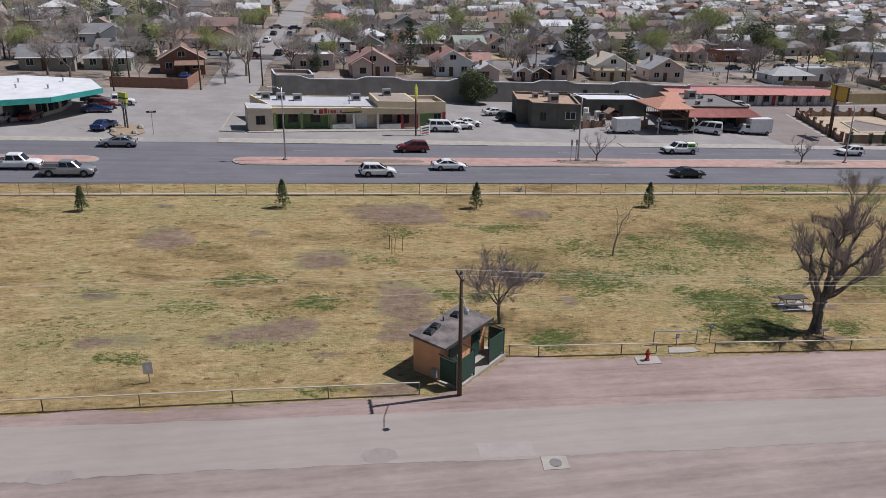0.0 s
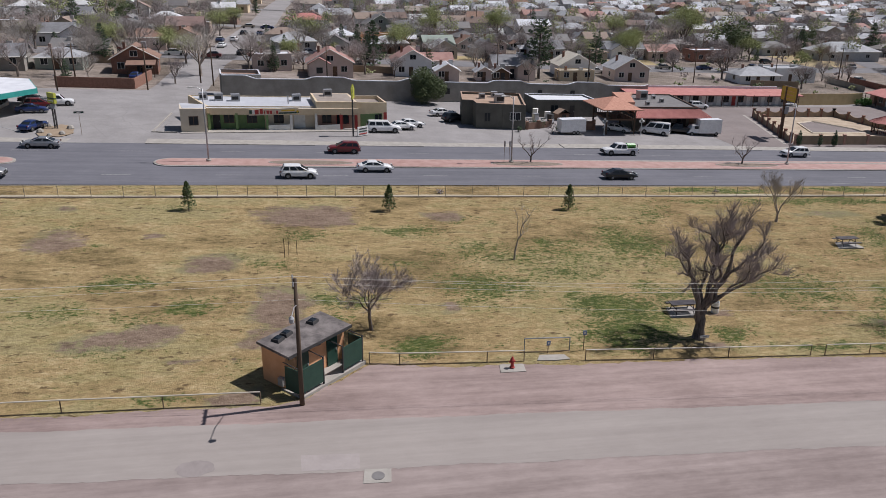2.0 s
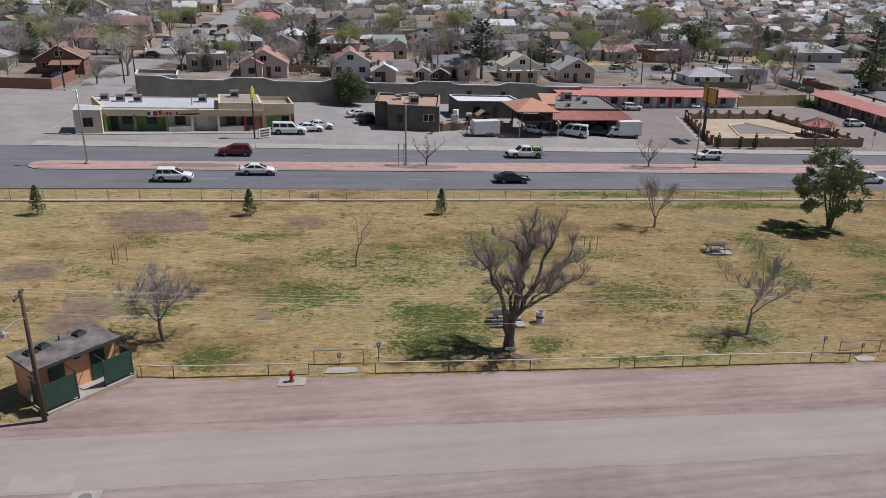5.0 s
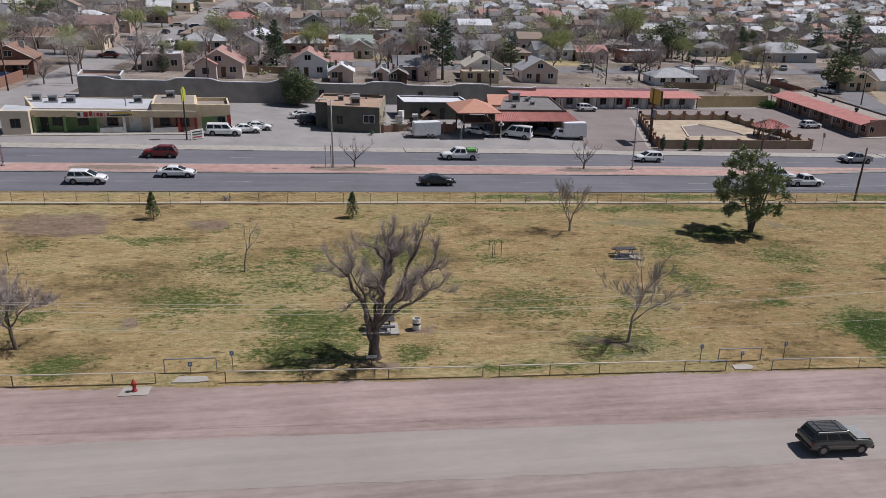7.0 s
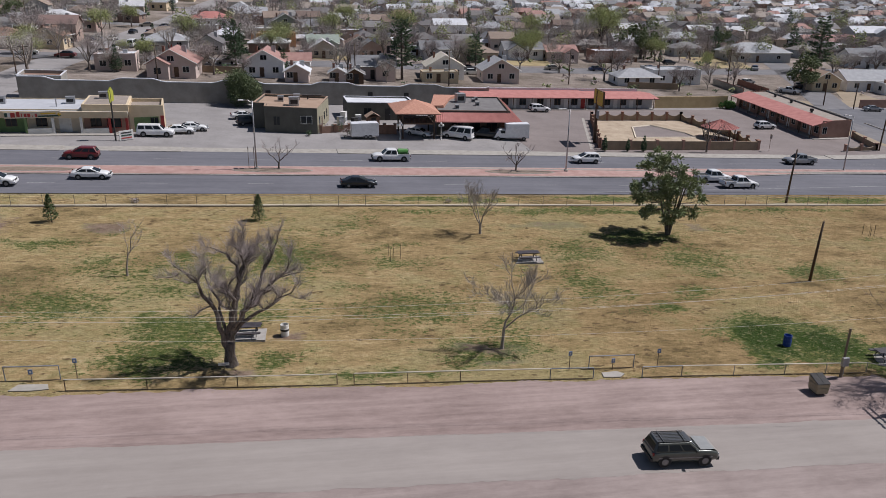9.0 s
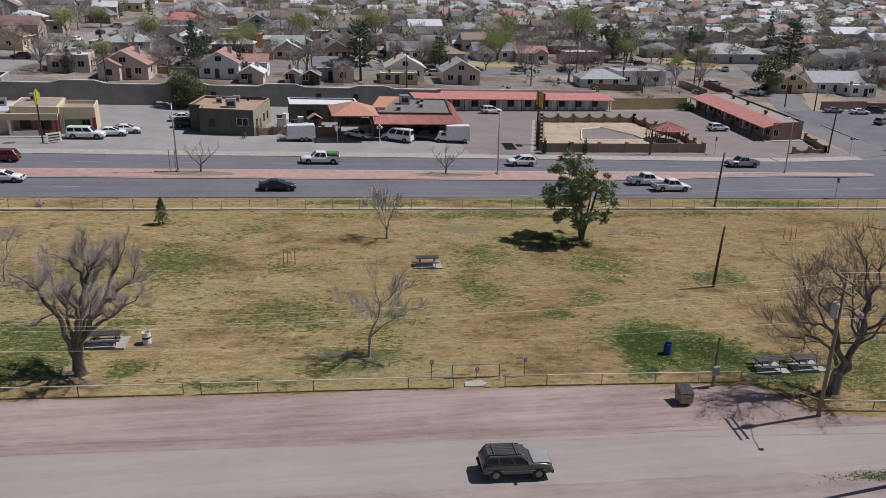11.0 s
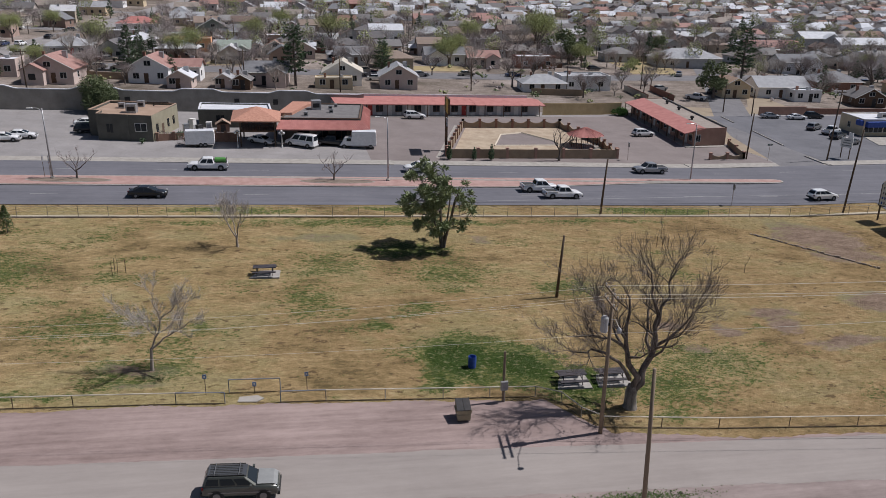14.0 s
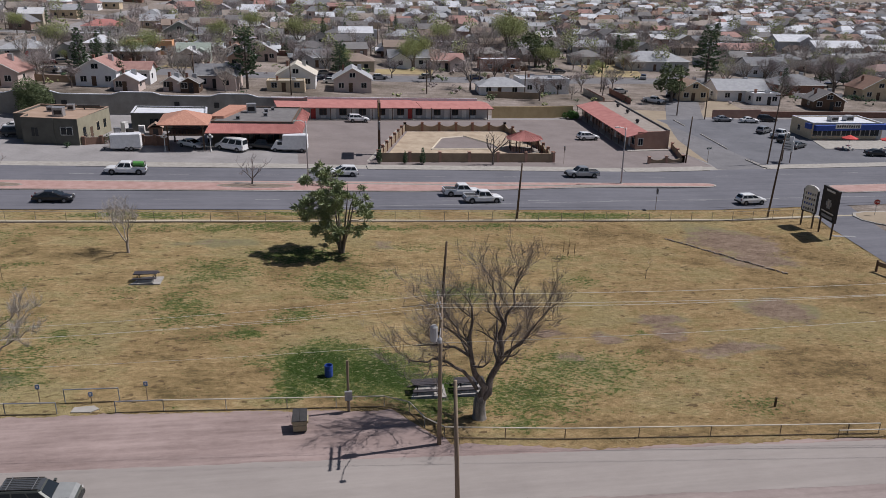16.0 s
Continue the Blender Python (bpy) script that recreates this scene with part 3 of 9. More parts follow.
kerb([(-7.5, 107.7), (-6.4, 121.0)], "low worn kerb beside the restaurant's bed")
kerb([(-7.5, 107.7), (-4.2, 107.5)], "low worn kerb beside the restaurant's bed")
flat("parking_line", slab([(-30.7, 113.2), (-23.6, 106.4), (-23.5, 106.6), (-30.6, 113.4)], .05, .03), "white_line", "worn white line across the store lot")
kerb([(161.1, 130.8), (159.2, 117.8)], "low worn concrete kerb beside the side street")
kerb([(157.9, 109.8), (157.8, 104.6), (158.6, 103.6)], "low worn concrete kerb beside the side street")
kerb([(162.8, 145.4), (161.9, 138.8)], "low worn concrete kerb beside the side street")
ISLAND = [(154.3, 78.4), (154.2, 76.6), (155.2, 75.0), (157.5, 73.2), (162, 70.5), (168, 70), (170, 79.6), (157.0, 80.0), (155.2, 79.6)]
flat("kerb_island", slab(ISLAND, .16, .3), "concrete", "pale kerb round the planted island")
flat("island_soil", slab([(159.5 + (x - 159.5) * .94, 76 + (y - 76) * .9) for x, y in ISLAND], .18, .3), "verge", "dry soil of the planted island")
flat("stop_line", slab([(145.6, 71.0), (148.4, 70.4), (148.4, 70.9), (145.6, 71.5)], .064, .03), "white_line", "worn white stop line")


# ---- building materials ----
M.update({
    "cream": surface("cream_stucco", (0.570, 0.452, 0.297), (0.684, 0.565, 0.396), 1.0),
    "pale_cream": surface("pale_stucco", (0.55, 0.47, 0.36), (0.66, 0.58, 0.46), 1.0),
    "green_paint": surface("green_painted_stucco", (0.12, 0.20, 0.08), (0.19, 0.28, 0.12), 1.5),
    "red_paint": surface("red_painted_stucco", (0.34, 0.04, 0.035), (0.45, 0.07, 0.06), 1.5),
    "white_paint": surface("white_paint", (0.62, 0.61, 0.58), (0.78, 0.77, 0.74), 1.5),
    "grey_stucco": surface("dark_grey_stucco", (0.085, 0.083, 0.07), (0.135, 0.13, 0.11), 0.8),
    "wall_grey": surface("grey_block_wall", (0.228, 0.210, 0.186), (0.360, 0.336, 0.300), 0.5),
    "salmon": surface("salmon_stucco", (0.33, 0.19, 0.145), (0.42, 0.26, 0.20), 0.9),
    "olive_wall": surface("olive_beige_stucco", (0.26, 0.235, 0.165), (0.35, 0.32, 0.23), 0.8),
    "sand_wall": surface("sand_stucco_wall", (0.44, 0.325, 0.165), (0.55, 0.42, 0.23), 0.8),
    "tan_wall": surface("tan_block_wall", (0.25, 0.185, 0.125), (0.34, 0.26, 0.18), 0.9),
    "brick": surface("brown_brick", (0.20, 0.10, 0.07), (0.30, 0.16, 0.115), 3.0),
    "gravel_roof": surface("gravel_flat_roof", (0.24, 0.20, 0.17), (0.34, 0.29, 0.25), 0.8),
    "tan_roof": surface("tan_flat_roof", (0.307, 0.209, 0.146), (0.400, 0.285, 0.213), 0.7),
    "white_roof": surface("white_roof_coating", (0.515, 0.526, 0.560), (0.672, 0.683, 0.711), 0.6),
    "grey_coating": surface("grey_white_roof_coating", (0.36, 0.37, 0.40), (0.50, 0.51, 0.54), 0.5, spread=(.3, .7)),
    "dark_roof": surface("dark_roof_felt", (0.13, 0.12, 0.12), (0.20, 0.19, 0.185), 0.9),
    "red_roof": surface("red_metal_roof", (0.36, 0.135, 0.118), (0.49, 0.215, 0.19), 0.8),
    "tile_roof": surface("orange_clay_tile", (0.37, 0.165, 0.11), (0.53, 0.285, 0.205), 3.0),
    "lime": surface("yellow_green_sign_face", (0.42, 0.44, 0.05), (0.52, 0.53, 0.09), 2.0, rough=0.5),
    "teal": surface("teal_fascia", (0.02, 0.22, 0.20), (0.04, 0.32, 0.29), 1.0, rough=0.5),
    "yellow": surface("yellow_sign_face", (0.55, 0.36, 0.03), (0.66, 0.44, 0.05), 2.0, rough=0.5),
    "dark": surface("dark_shade_paint", (0.03, 0.03, 0.03), (0.055, 0.05, 0.05), 2.0),
    "brown_trim": surface("brown_trim", (0.09, 0.055, 0.035), (0.14, 0.085, 0.055), 2.0),
    "steel": surface("galvanised_steel", (0.34, 0.34, 0.35), (0.5, 0.5, 0.51), 3.0, rough=0.5, metal=0.6),
    "blue": surface("blue_awning", (0.015, 0.05, 0.26), (0.03, 0.085, 0.38), 1.5, rough=0.6),
    "orange": surface("orange_stucco", (0.62, 0.31, 0.15), (0.72, 0.39, 0.21), 1.2),
    "dark_green": surface("dark_green_sheet", (0.012, 0.045, 0.033), (0.025, 0.07, 0.05), 1.5, rough=0.6),
    "wood_pole": surface("weathered_pole_wood", (0.055, 0.036, 0.024), (0.12, 0.082, 0.056), 3.0, stretch=(1, 1, 0.08)),
    "pale_pole": surface("pale_pole_wood", (0.17, 0.125, 0.085), (0.30, 0.235, 0.17), 3.0, stretch=(1, 1, 0.08)),
    "glass": glass("window_glass"),
    "roof_mix": varied("shingle_roof", [(0.22, 0.21, 0.205), (0.30, 0.29, 0.28), (0.19, 0.135, 0.11), (0.24, 0.16, 0.14), (0.55, 0.55, 0.55), (0.16, 0.15, 0.15), (0.24, 0.22, 0.205), (0.62, 0.62, 0.63), (0.30, 0.23, 0.185), (0.20, 0.20, 0.21)]),
    "wall_mix": varied("house_wall", [(0.68, 0.67, 0.64), (0.50, 0.43, 0.34), (0.42, 0.31, 0.26), (0.42, 0.42, 0.41), (0.64, 0.60, 0.54), (0.28, 0.19, 0.15), (0.60, 0.53, 0.49), (0.50, 0.52, 0.53)]),
    "deck": surface("tan_pool_deck", (0.30, 0.225, 0.155), (0.48, 0.39, 0.285), 0.5, fine=6),
    "light_grey": surface("light_grey_shingle", (0.29, 0.295, 0.31), (0.41, 0.415, 0.43), 1.0),
    "mid_grey": surface("mid_grey_shingle", (0.15, 0.152, 0.16), (0.23, 0.23, 0.24), 1.0),
    "pink_roof": surface("faded_red_shingle", (0.29, 0.158, 0.135), (0.40, 0.238, 0.205), 1.0),
    "cream_roof": surface("cream_metal_roof", (0.50, 0.455, 0.37), (0.62, 0.57, 0.48), 1.0),
    "brown_roof": surface("brown_shingle", (0.18, 0.105, 0.075), (0.27, 0.165, 0.12), 1.0),
    "white_wall": surface("white_siding", (0.748, 0.737, 0.726), (0.840, 0.840, 0.840), 1.0),
    "pink_wall": surface("pink_stucco", (0.54, 0.43, 0.385), (0.64, 0.53, 0.48), 1.0),
    "grey_wall": surface("grey_siding", (0.40, 0.40, 0.40), (0.50, 0.50, 0.50), 1.0),
    "sage_wall": surface("sage_green_siding", (0.24, 0.28, 0.24), (0.32, 0.36, 0.31), 1.0),
})


def on_wall(a, b, s, w, z, h, proud, base=None, depth=0.12):
    """A block w wide and h high, s metres along the wall from a to b, standing proud of it."""
    d = Vector((b[0] - a[0], b[1] - a[1])).normalized()
    n = Vector((d.y, -d.x))
    c = Vector(a) + d * s + n * (proud - depth / 2)
    z0 = (land(c.x, c.y) if base is None else base) + z
    return Geo().box(c.x, c.y, z0, w, depth, h, math.degrees(math.atan2(d.y, d.x)))


def add_window(parent, a, b, s, w=1.2, h=1.1, z=1.0, frame_mat="white_paint", base=None):
    f = part("window", on_wall(a, b, s, w + 0.16, z - 0.08, h + 0.16, 0.03, base), M[frame_mat], parent, "window with dark glass")
    part("pane", on_wall(a, b, s - w / 4 - 0.02, w / 2 - 0.04, z, h, 0.05, base), M["glass"], f)
    part("pane", on_wall(a, b, s + w / 4 + 0.02, w / 2 - 0.04, z, h, 0.05, base), M["glass"], f)
    return f


def add_door(parent, a, b, s, mat="brown_trim", w=0.95, h=2.05, base=None):
    d = part("door", on_wall(a, b, s, w, 0.02, h, 0.04, base), M[mat], parent, "plain painted door")
    part("handle", on_wall(a, b, s + w * 0.38, 0.06, 1.0, 0.14, 0.09, base, 0.08), M["steel"], d)
    return d


def roof_unit(parent, x, y, z, sx=1.2, sy=1.0, sz=1.0, rot=0.0):
    u = part("cooler_unit", Geo().box(x, y, z, sx, sy, sz, rot).box(x, y, z + sz, sx * 1.06, sy * 1.06, 0.08, rot), M["steel"], parent, "boxy rooftop cooler")
    part("vent_grille", Geo().box(x, y - sy / 2, z + sz * 0.25, sx * 0.75, 0.05, sz * 0.5, rot), M["dark"], u)


def shell(parent, poly, h, wall, roof, parapet=0.45, thick=0.25, cap=None):
    """Walls with a parapet over a footprint (anticlockwise), and a flat roof inside it."""
    c = Vector((sum(p[0] for p in poly) / len(poly), sum(p[1] for p in poly) / len(poly)))
    inner = [tuple(Vector(p) + (c - Vector(p)).normalized() * thick * 1.4) for p in poly]
    n = len(poly)
    g = Geo()
    for i in range(n):
        j = (i + 1) % n
        g.prism([poly[i], poly[j], inner[j], inner[i]], lambda x, y: land(x, y) - 0.4, lambda x, y: land(x, y) + h)
    part("wall", g, M[wall], parent)
    part("roof", Geo().prism(inner, lambda x, y: land(x, y) + h - parapet - 0.2, lambda x, y: land(x, y) + h - parapet), M[roof], parent)
    if cap:
        k = Geo()
        for i in range(n):
            j = (i + 1) % n
            k.prism([poly[i], poly[j], inner[j], inner[i]], lambda x, y: land(x, y) + h + 0.002, lambda x, y: land(x, y) + h + 0.08)
        part("coping", k, M[cap], parent)


# ---- restaurant ----
def restaurant():
    t = thing("restaurant", "long low cream restaurant with green and red painted bays", "restaurant", 0, 0, 0)
    fl, st, fr, br, bl = (-3.7, 107.9), (-0.3, 109.3), (21.0, 111.6), (20.4, 121.4), (-3.6, 119.0)
    d = (Vector(fr) - Vector(st)).normalized()
    n = Vector((-d.y, d.x))
    wl, wr = tuple(Vector(st) + n * 1.4), tuple(Vector(fr) + n * 1.4)
    shell(t, [wl, wr, br, bl], 3.25, "cream", "grey_coating", 0.14)
    part("end_block", Geo().prism([fl, (-0.3, 108.2), tuple(Vector(st) + n * 2.2), tuple(Vector(fl) + n * 4.4)], lambda x, y: land(x, y) - 0.4, lambda x, y: land(x, y) + 3.3), M["pale_cream"], t, "plain pale stucco end block")
    part("end_roof", Geo().prism([(-3.4, 108.3), (-0.5, 108.6), tuple(Vector(st) + n * 2.1), tuple(Vector(fl) + n * 4.2)], lambda x, y: land(x, y) + 3.1, lambda x, y: land(x, y) + 3.32), M["grey_coating"], t)
    add_window(t, fl, (-0.3, 108.2), 1.7, 1.1, 1.1, 1.1, "brown_trim")
    L = (Vector(fr) - Vector(st)).length
    part("fascia", Geo().prism([st, fr, tuple(Vector(fr) + n * .25), tuple(Vector(st) + n * .25)], lambda x, y: land(x, y) + 2.3, lambda x, y: land(x, y) + 3.2), M["cream"], t, "cream fascia band over the arcade")
    part("awning_roof", Geo().prism([tuple(Vector(st) + n * 0.1), tuple(Vector(fr) + n * 0.1), wr, wl], lambda x, y: land(x, y) + 2.85, lambda x, y: land(x, y) + 3.08), M["grey_coating"], t)
    bays = ((0.25, "green_paint"), (4.0, "green_paint"), (8.2, "green_paint"), (11.6, "white_paint"), (15.2, "white_paint"), (18.9, "red_paint"), (L - 0.25, "red_paint"))
    for s, m in bays:
        part("column", on_wall(st, fr, s, 0.34, -0.2, 2.7, 0.0, depth=0.34), M[m], t, "square painted column")
    for a, b, m, z, h in ((0.4, 8.0, "green_paint", 0.0, 2.4), (8.4, 15.0, "pale_cream", 0.0, 2.4), (15.4, L, "salmon", 0.0, 2.4)):
        part("bay_wall", on_wall(wl, wr, (a + b) / 2, b - a, z - 0.2, h + 0.2, 0.02), M[m], t, "painted bay wall")
    for a, b, m in ((8.3, 11.4, "white_paint"), (15.4, 18.7, "white_paint")):
        part("balustrade", on_wall(st, fr, (a + b) / 2, b - a, 0.0, 0.85, 0.0, depth=0.1), M[m], t, "low white lattice railing")
    for s in (3.0, 6.2, 10.0, 17.0):
        add_window(t, wl, wr, s, 1.3, 1.2, 0.9, "brown_trim")
    for s in (19.4,):
        add_window(t, wl, wr, s, 1.8, 1.5, 0.7, "red_paint")
    add_door(t, wl, wr, 1.3, "dark", 1.0)
    add_door(t, wl, wr, 13.0, "white_paint", 1.6)
    sign = part("sign_board", on_wall(st, fr, 9.2, 7.0, 2.33, 0.84, 0.06), M["pale_cream"], t, "painted sign with red shapes, a green band and a yellow band")
    for k, (w, m) in enumerate(((.35, "dark_green"), (.4, "white_paint"), (.55, "red_paint"))):
        part("sign_emblem", on_wall(st, fr, 5.95 + k * .42, w, 2.42 - .03 * k, .52 + .06 * k, 0.09 + .004 * k), M[m], sign)
    for k, (w, hh) in enumerate(((.5, .68), (.16, .46), (.42, .46), (.46, .46), (.12, .2), (.34, .46))):
        part("sign_letter", on_wall(st, fr, 7.45 + k * .44, w * .8, 2.44, hh, 0.09), M["red_paint"], sign)
    part("sign_stripe", on_wall(st, fr, 11.3, 2.9, 2.5, .2, 0.09), M["dark_green"], sign)
    part("sign_stripe", on_wall(st, fr, 11.2, 1.9, 2.84, .2, 0.09), M["yellow"], sign)
    for a in (0, 90):
        part("sign_star", on_wall(st, fr, 12.55, .42 if a else .14, 2.78 - (.14 if not a else 0), .14 if a else .42, 0.1 + a * .0001), M["yellow"], sign)
    # raised end rooms
    part("raised_block", Geo().prism([(14.9, 111.9), (21.0, 112.5), (20.4, 119.8), (14.5, 119.2)], lambda x, y: land(x, y) + 3.0, lambda x, y: land(x, y) + 4.05), M["cream"], t, "raised cream parapet block")
    part("raised_roof", Geo().prism([(15.2, 112.2), (20.7, 112.8), (20.1, 119.5), (14.8, 118.9)], lambda x, y: land(x, y) + 3.9, lambda x, y: land(x, y) + 4.055), M["gravel_roof"], t)
    q = [(20.9, 113.0), (25.6, 113.7), (25.0, 119.4), (20.3, 118.7)]
    shell(t, q, 3.9, "cream", "gravel_roof", 0.5)
    part("side_panel", on_wall(q[0], q[1], 2.3, 3.4, 0, 2.2, 0.03), M["green_paint"], t, "green painted side panel")
    part("corner_post", on_wall(q[0], q[1], 4.5, 0.5, 0, 2.4, 0.05), M["red_paint"], t)
    add_window(t, q[0], q[1], 3.4, 1.0, 1.0, 1.1, "brown_trim")
    for x, y in ((-1.2, 116.6), (1.0, 116.2), (3.4, 116.0), (12.3, 117.4), (17.0, 117.0)):
        roof_unit(t, x, y, land(x, y) + (3.11 if x < 14 else 4.05), 1.2, 1.0, 0.95, 8)
    part("vent_pipe", Geo().lathe(11.0, 114.6, [(0.09, land(11, 114.6) + 3.1), (0.09, land(11, 114.6) + 4.2), (0.16, land(11, 114.6) + 4.3)], 8), M["steel"], t)
    part("apron", Geo().prism([(-3.9, 107.2), (21.2, 110.6), (21.0, 112.3), (-0.3, 109.6), (-3.6, 108.0)], lambda x, y: land(x, y) - 0.1, lambda x, y: land(x, y) + 0.14), M["concrete"], t, "concrete front walk with a yellow edge")
    return t


restaurant()


# ---- grey office building ----
def grey_building():
    t = thing("stucco_building", "dark grey flat-roofed stucco building with an olive-beige side wall", "building", 0, 0, 0)
    a, b, c, d, e, f = (40.0, 114.8), (47.9, 114.1), (50.4, 125.0), (40.0, 125.6), (38.3, 117.6), (40.1, 117.3)
    shell(t, [a, b, c, d, e, f], 3.95, "grey_stucco", "tan_roof", 0.3, cap="tan_roof")
    part("side_wall", on_wall(b, c, 5.6, 11.1, -0.3, 4.2, 0.03, depth=0.08), M["olive_wall"], t, "olive-beige side wall")
    part("pilaster", on_wall(a, b, 4.4, 0.35, -0.3, 4.3, 0.1, depth=0.3), M["grey_stucco"], t)
    add_window(t, a, b, 6.3, 1.6, 1.1, 1.6)
    add_window(t, a, b, 1.8, 0.9, 1.3, 1.2, "grey_stucco")
    for s in (2.0, 6.6, 9.0):
        add_window(t, b, c, s, 0.9, 1.3, 1.1, "cream")
    add_door(t, b, c, 4.3, "brown_trim")
    for x, y, s in ((44.6, 118.0, 1.5), (45.2, 123.0, 1.0), (42.6, 121.3, 0.9)):
        roof_unit(t, x, y, land(x, y) + 3.65, s, s * 0.9, s * 0.85, -4)
    duct = Geo().tube([(46, 123.6, land(46, 123.6) + 4.3), (49.3, 124, land(49, 124) + 4.3)], [0.15, 0.15], 8).tube([(47, 123.7, land(47, 123) + 3.6), (47, 123.7, land(47, 123) + 4.4)], [0.12, 0.12], 8)
    part("roof_duct", duct, M["dark"], t)


grey_building()


def back_rooms():
    t = thing("back_building", "low dark grey-green flat-roofed rooms behind the yard", "building", 0, 0, 0)
    a, b, c, d = (53.6, 125.2), (65.6, 126.6), (65.2, 132.5), (53.4, 131.5)
    shell(t, [a, b, c, d], 3.0, "grey_stucco", "white_roof", 0.2, cap="white_roof")
    add_window(t, a, b, 3.5, 1.3, 1.0, 1.1, "grey_stucco")
    add_door(t, a, b, 7.0, "dark")
    wall_run("yard_fence", "weathered brown board fence round the yard", [(48.4, 114.6), (53.0, 116.4)], 1.1, "brown_roof", 0.08, posts=2.4)
    wall_run("yard_fence", "weathered brown board fence round the yard", [(56.8, 115.0), (60.2, 115.3)], 1.5, "brown_roof", 0.08, posts=1.8)
    s = thing("garden_shed", "small brown gabled play shed in the yard", "shed", 57.6, 123.2, rot=4)
    part("wall", Geo().box(0, 0, -.2, 2.0, 1.8, 1.5), M["brown_roof"], s)
    part("roof", Geo().add([(-1.25, -1.1, 1.2), (-1.25, 1.1, 1.2), (0, 1.1, 2.0), (0, -1.1, 2.0), (1.25, 1.1, 1.2), (1.25, -1.1, 1.2)], [(0, 3, 2, 1), (3, 5, 4, 2), (0, 1, 4, 5)]), M["tan_roof"], s)
    part("doorway", Geo().box(0, -.92, 0, .8, .06, 1.1), M["dark"], s)
    for k, (x, y, m) in enumerate(((55.3, 124.0, "white_paint"), (52.0, 121.0, "steel"), (54.2, 119.5, "dark"), (52.8, 123.4, "white_paint"))):
        q = thing("storage_crate", "boxy stored appliance in the cluttered yard", "crate", x, y, rot=20 * k)
        part("body", Geo().box(0, 0, 0, .9, .8, 1.2 + .2 * k).box(0, 0, 1.2 + .2 * k, .96, .86, .06), M[m], q)
        part("lid", Geo().box(0, -.42, .3, .7, .05, .6), M["light_grey"], q)


def long_wall():
    """A tall plastered wall with a stepped, scalloped white coping."""
    t = thing("boundary_wall", "long tall grey plastered wall with curved white coping", "wall", 0, 0, 0, kind="structure")
    pts = [(0.5, 134.0), (42, 138.0), (83, 141.8)]
    length = [0]
    for p, q in zip(pts, pts[1:]):
        length.append(length[-1] + math.hypot(q[0] - p[0], q[1] - p[1]))

    def at(s):
        i = 0 if s < length[1] else 1
        k = (s - length[i]) / (length[i + 1] - length[i])
        return pts[i][0] + (pts[i + 1][0] - pts[i][0]) * k, pts[i][1] + (pts[i + 1][1] - pts[i][1]) * k

    wall, cap = Geo(), Geo()
    ss = steps(0, length[-1], 0.7)
    for s0, s1 in zip(ss, ss[1:]):
        def top(s):
            ph = (s + 3.0) % 17.0
            return 3.55 + 0.5 * (1 if ph < 7 else max(0.0, 1 - (ph - 7) / 1.6)) * (1 if ph > 1.6 else ph / 1.6)
        (x0, y0), (x1, y1) = at(s0), at(s1)
        h0, h1 = top(s0), top(s1)
        for g, lo, hi, o in ((wall, -0.4, 0.0, 0.0), (cap, 0.0, 0.14, 0.07)):
            z = [land(x0, y0), land(x1, y1)]
            vs = [(x0, y0 - o, z[0] + (lo if g is wall else h0)), (x1, y1 - o, z[1] + (lo if g is wall else h1)), (x1, y1 + 0.4 + o, z[1] + (lo if g is wall else h1)), (x0, y0 + 0.4 + o, z[0] + (lo if g is wall else h0)),
                  (x0, y0 - o, z[0] + h0 + hi), (x1, y1 - o, z[1] + h1 + hi), (x1, y1 + 0.4 + o, z[1] + h1 + hi), (x0, y0 + 0.4 + o, z[0] + h0 + hi)]
            g.add(vs, [(0, 1, 5, 4), (2, 3, 7, 6), (4, 5, 6, 7)])
    part("wall_face", wall, M["wall_grey"], t)
    part("coping", cap, M["white_roof"], t, "pale curved coping")
    for s in (38.5, 40.2, 59.0, 66.0):
        x, y = at(s)
        w = part("window", Geo().box(x, y, land(x, y) + 1.5, 0.9, 0.14, 1.0, 5), M["dark"], t, "small dark window")
    shell(t, [(0.3, 134.5), (7.0, 135.2), (6.6, 141), (-0.2, 140.4)], 4.2, "wall_grey", "brown_roof", 0.5, cap="white_roof")
    return t


long_wall()


# ---- motel ----
def hip(g, poly, z0, apex, zt):
    """A pyramid roof over four eave corners."""
    n = len(poly)
    vs = [(x, y, land(x, y) + z0 - 0.15) for x, y in poly] + [(x, y, land(x, y) + z0) for x, y in poly] + [(apex[0], apex[1], land(*apex) + zt)]
    return g.add(vs, [tuple(range(n))[::-1]] + [(i, (i + 1) % n, n + (i + 1) % n, n + i) for i in range(n)] + [(n + i, n + (i + 1) % n, 2 * n) for i in range(n)])


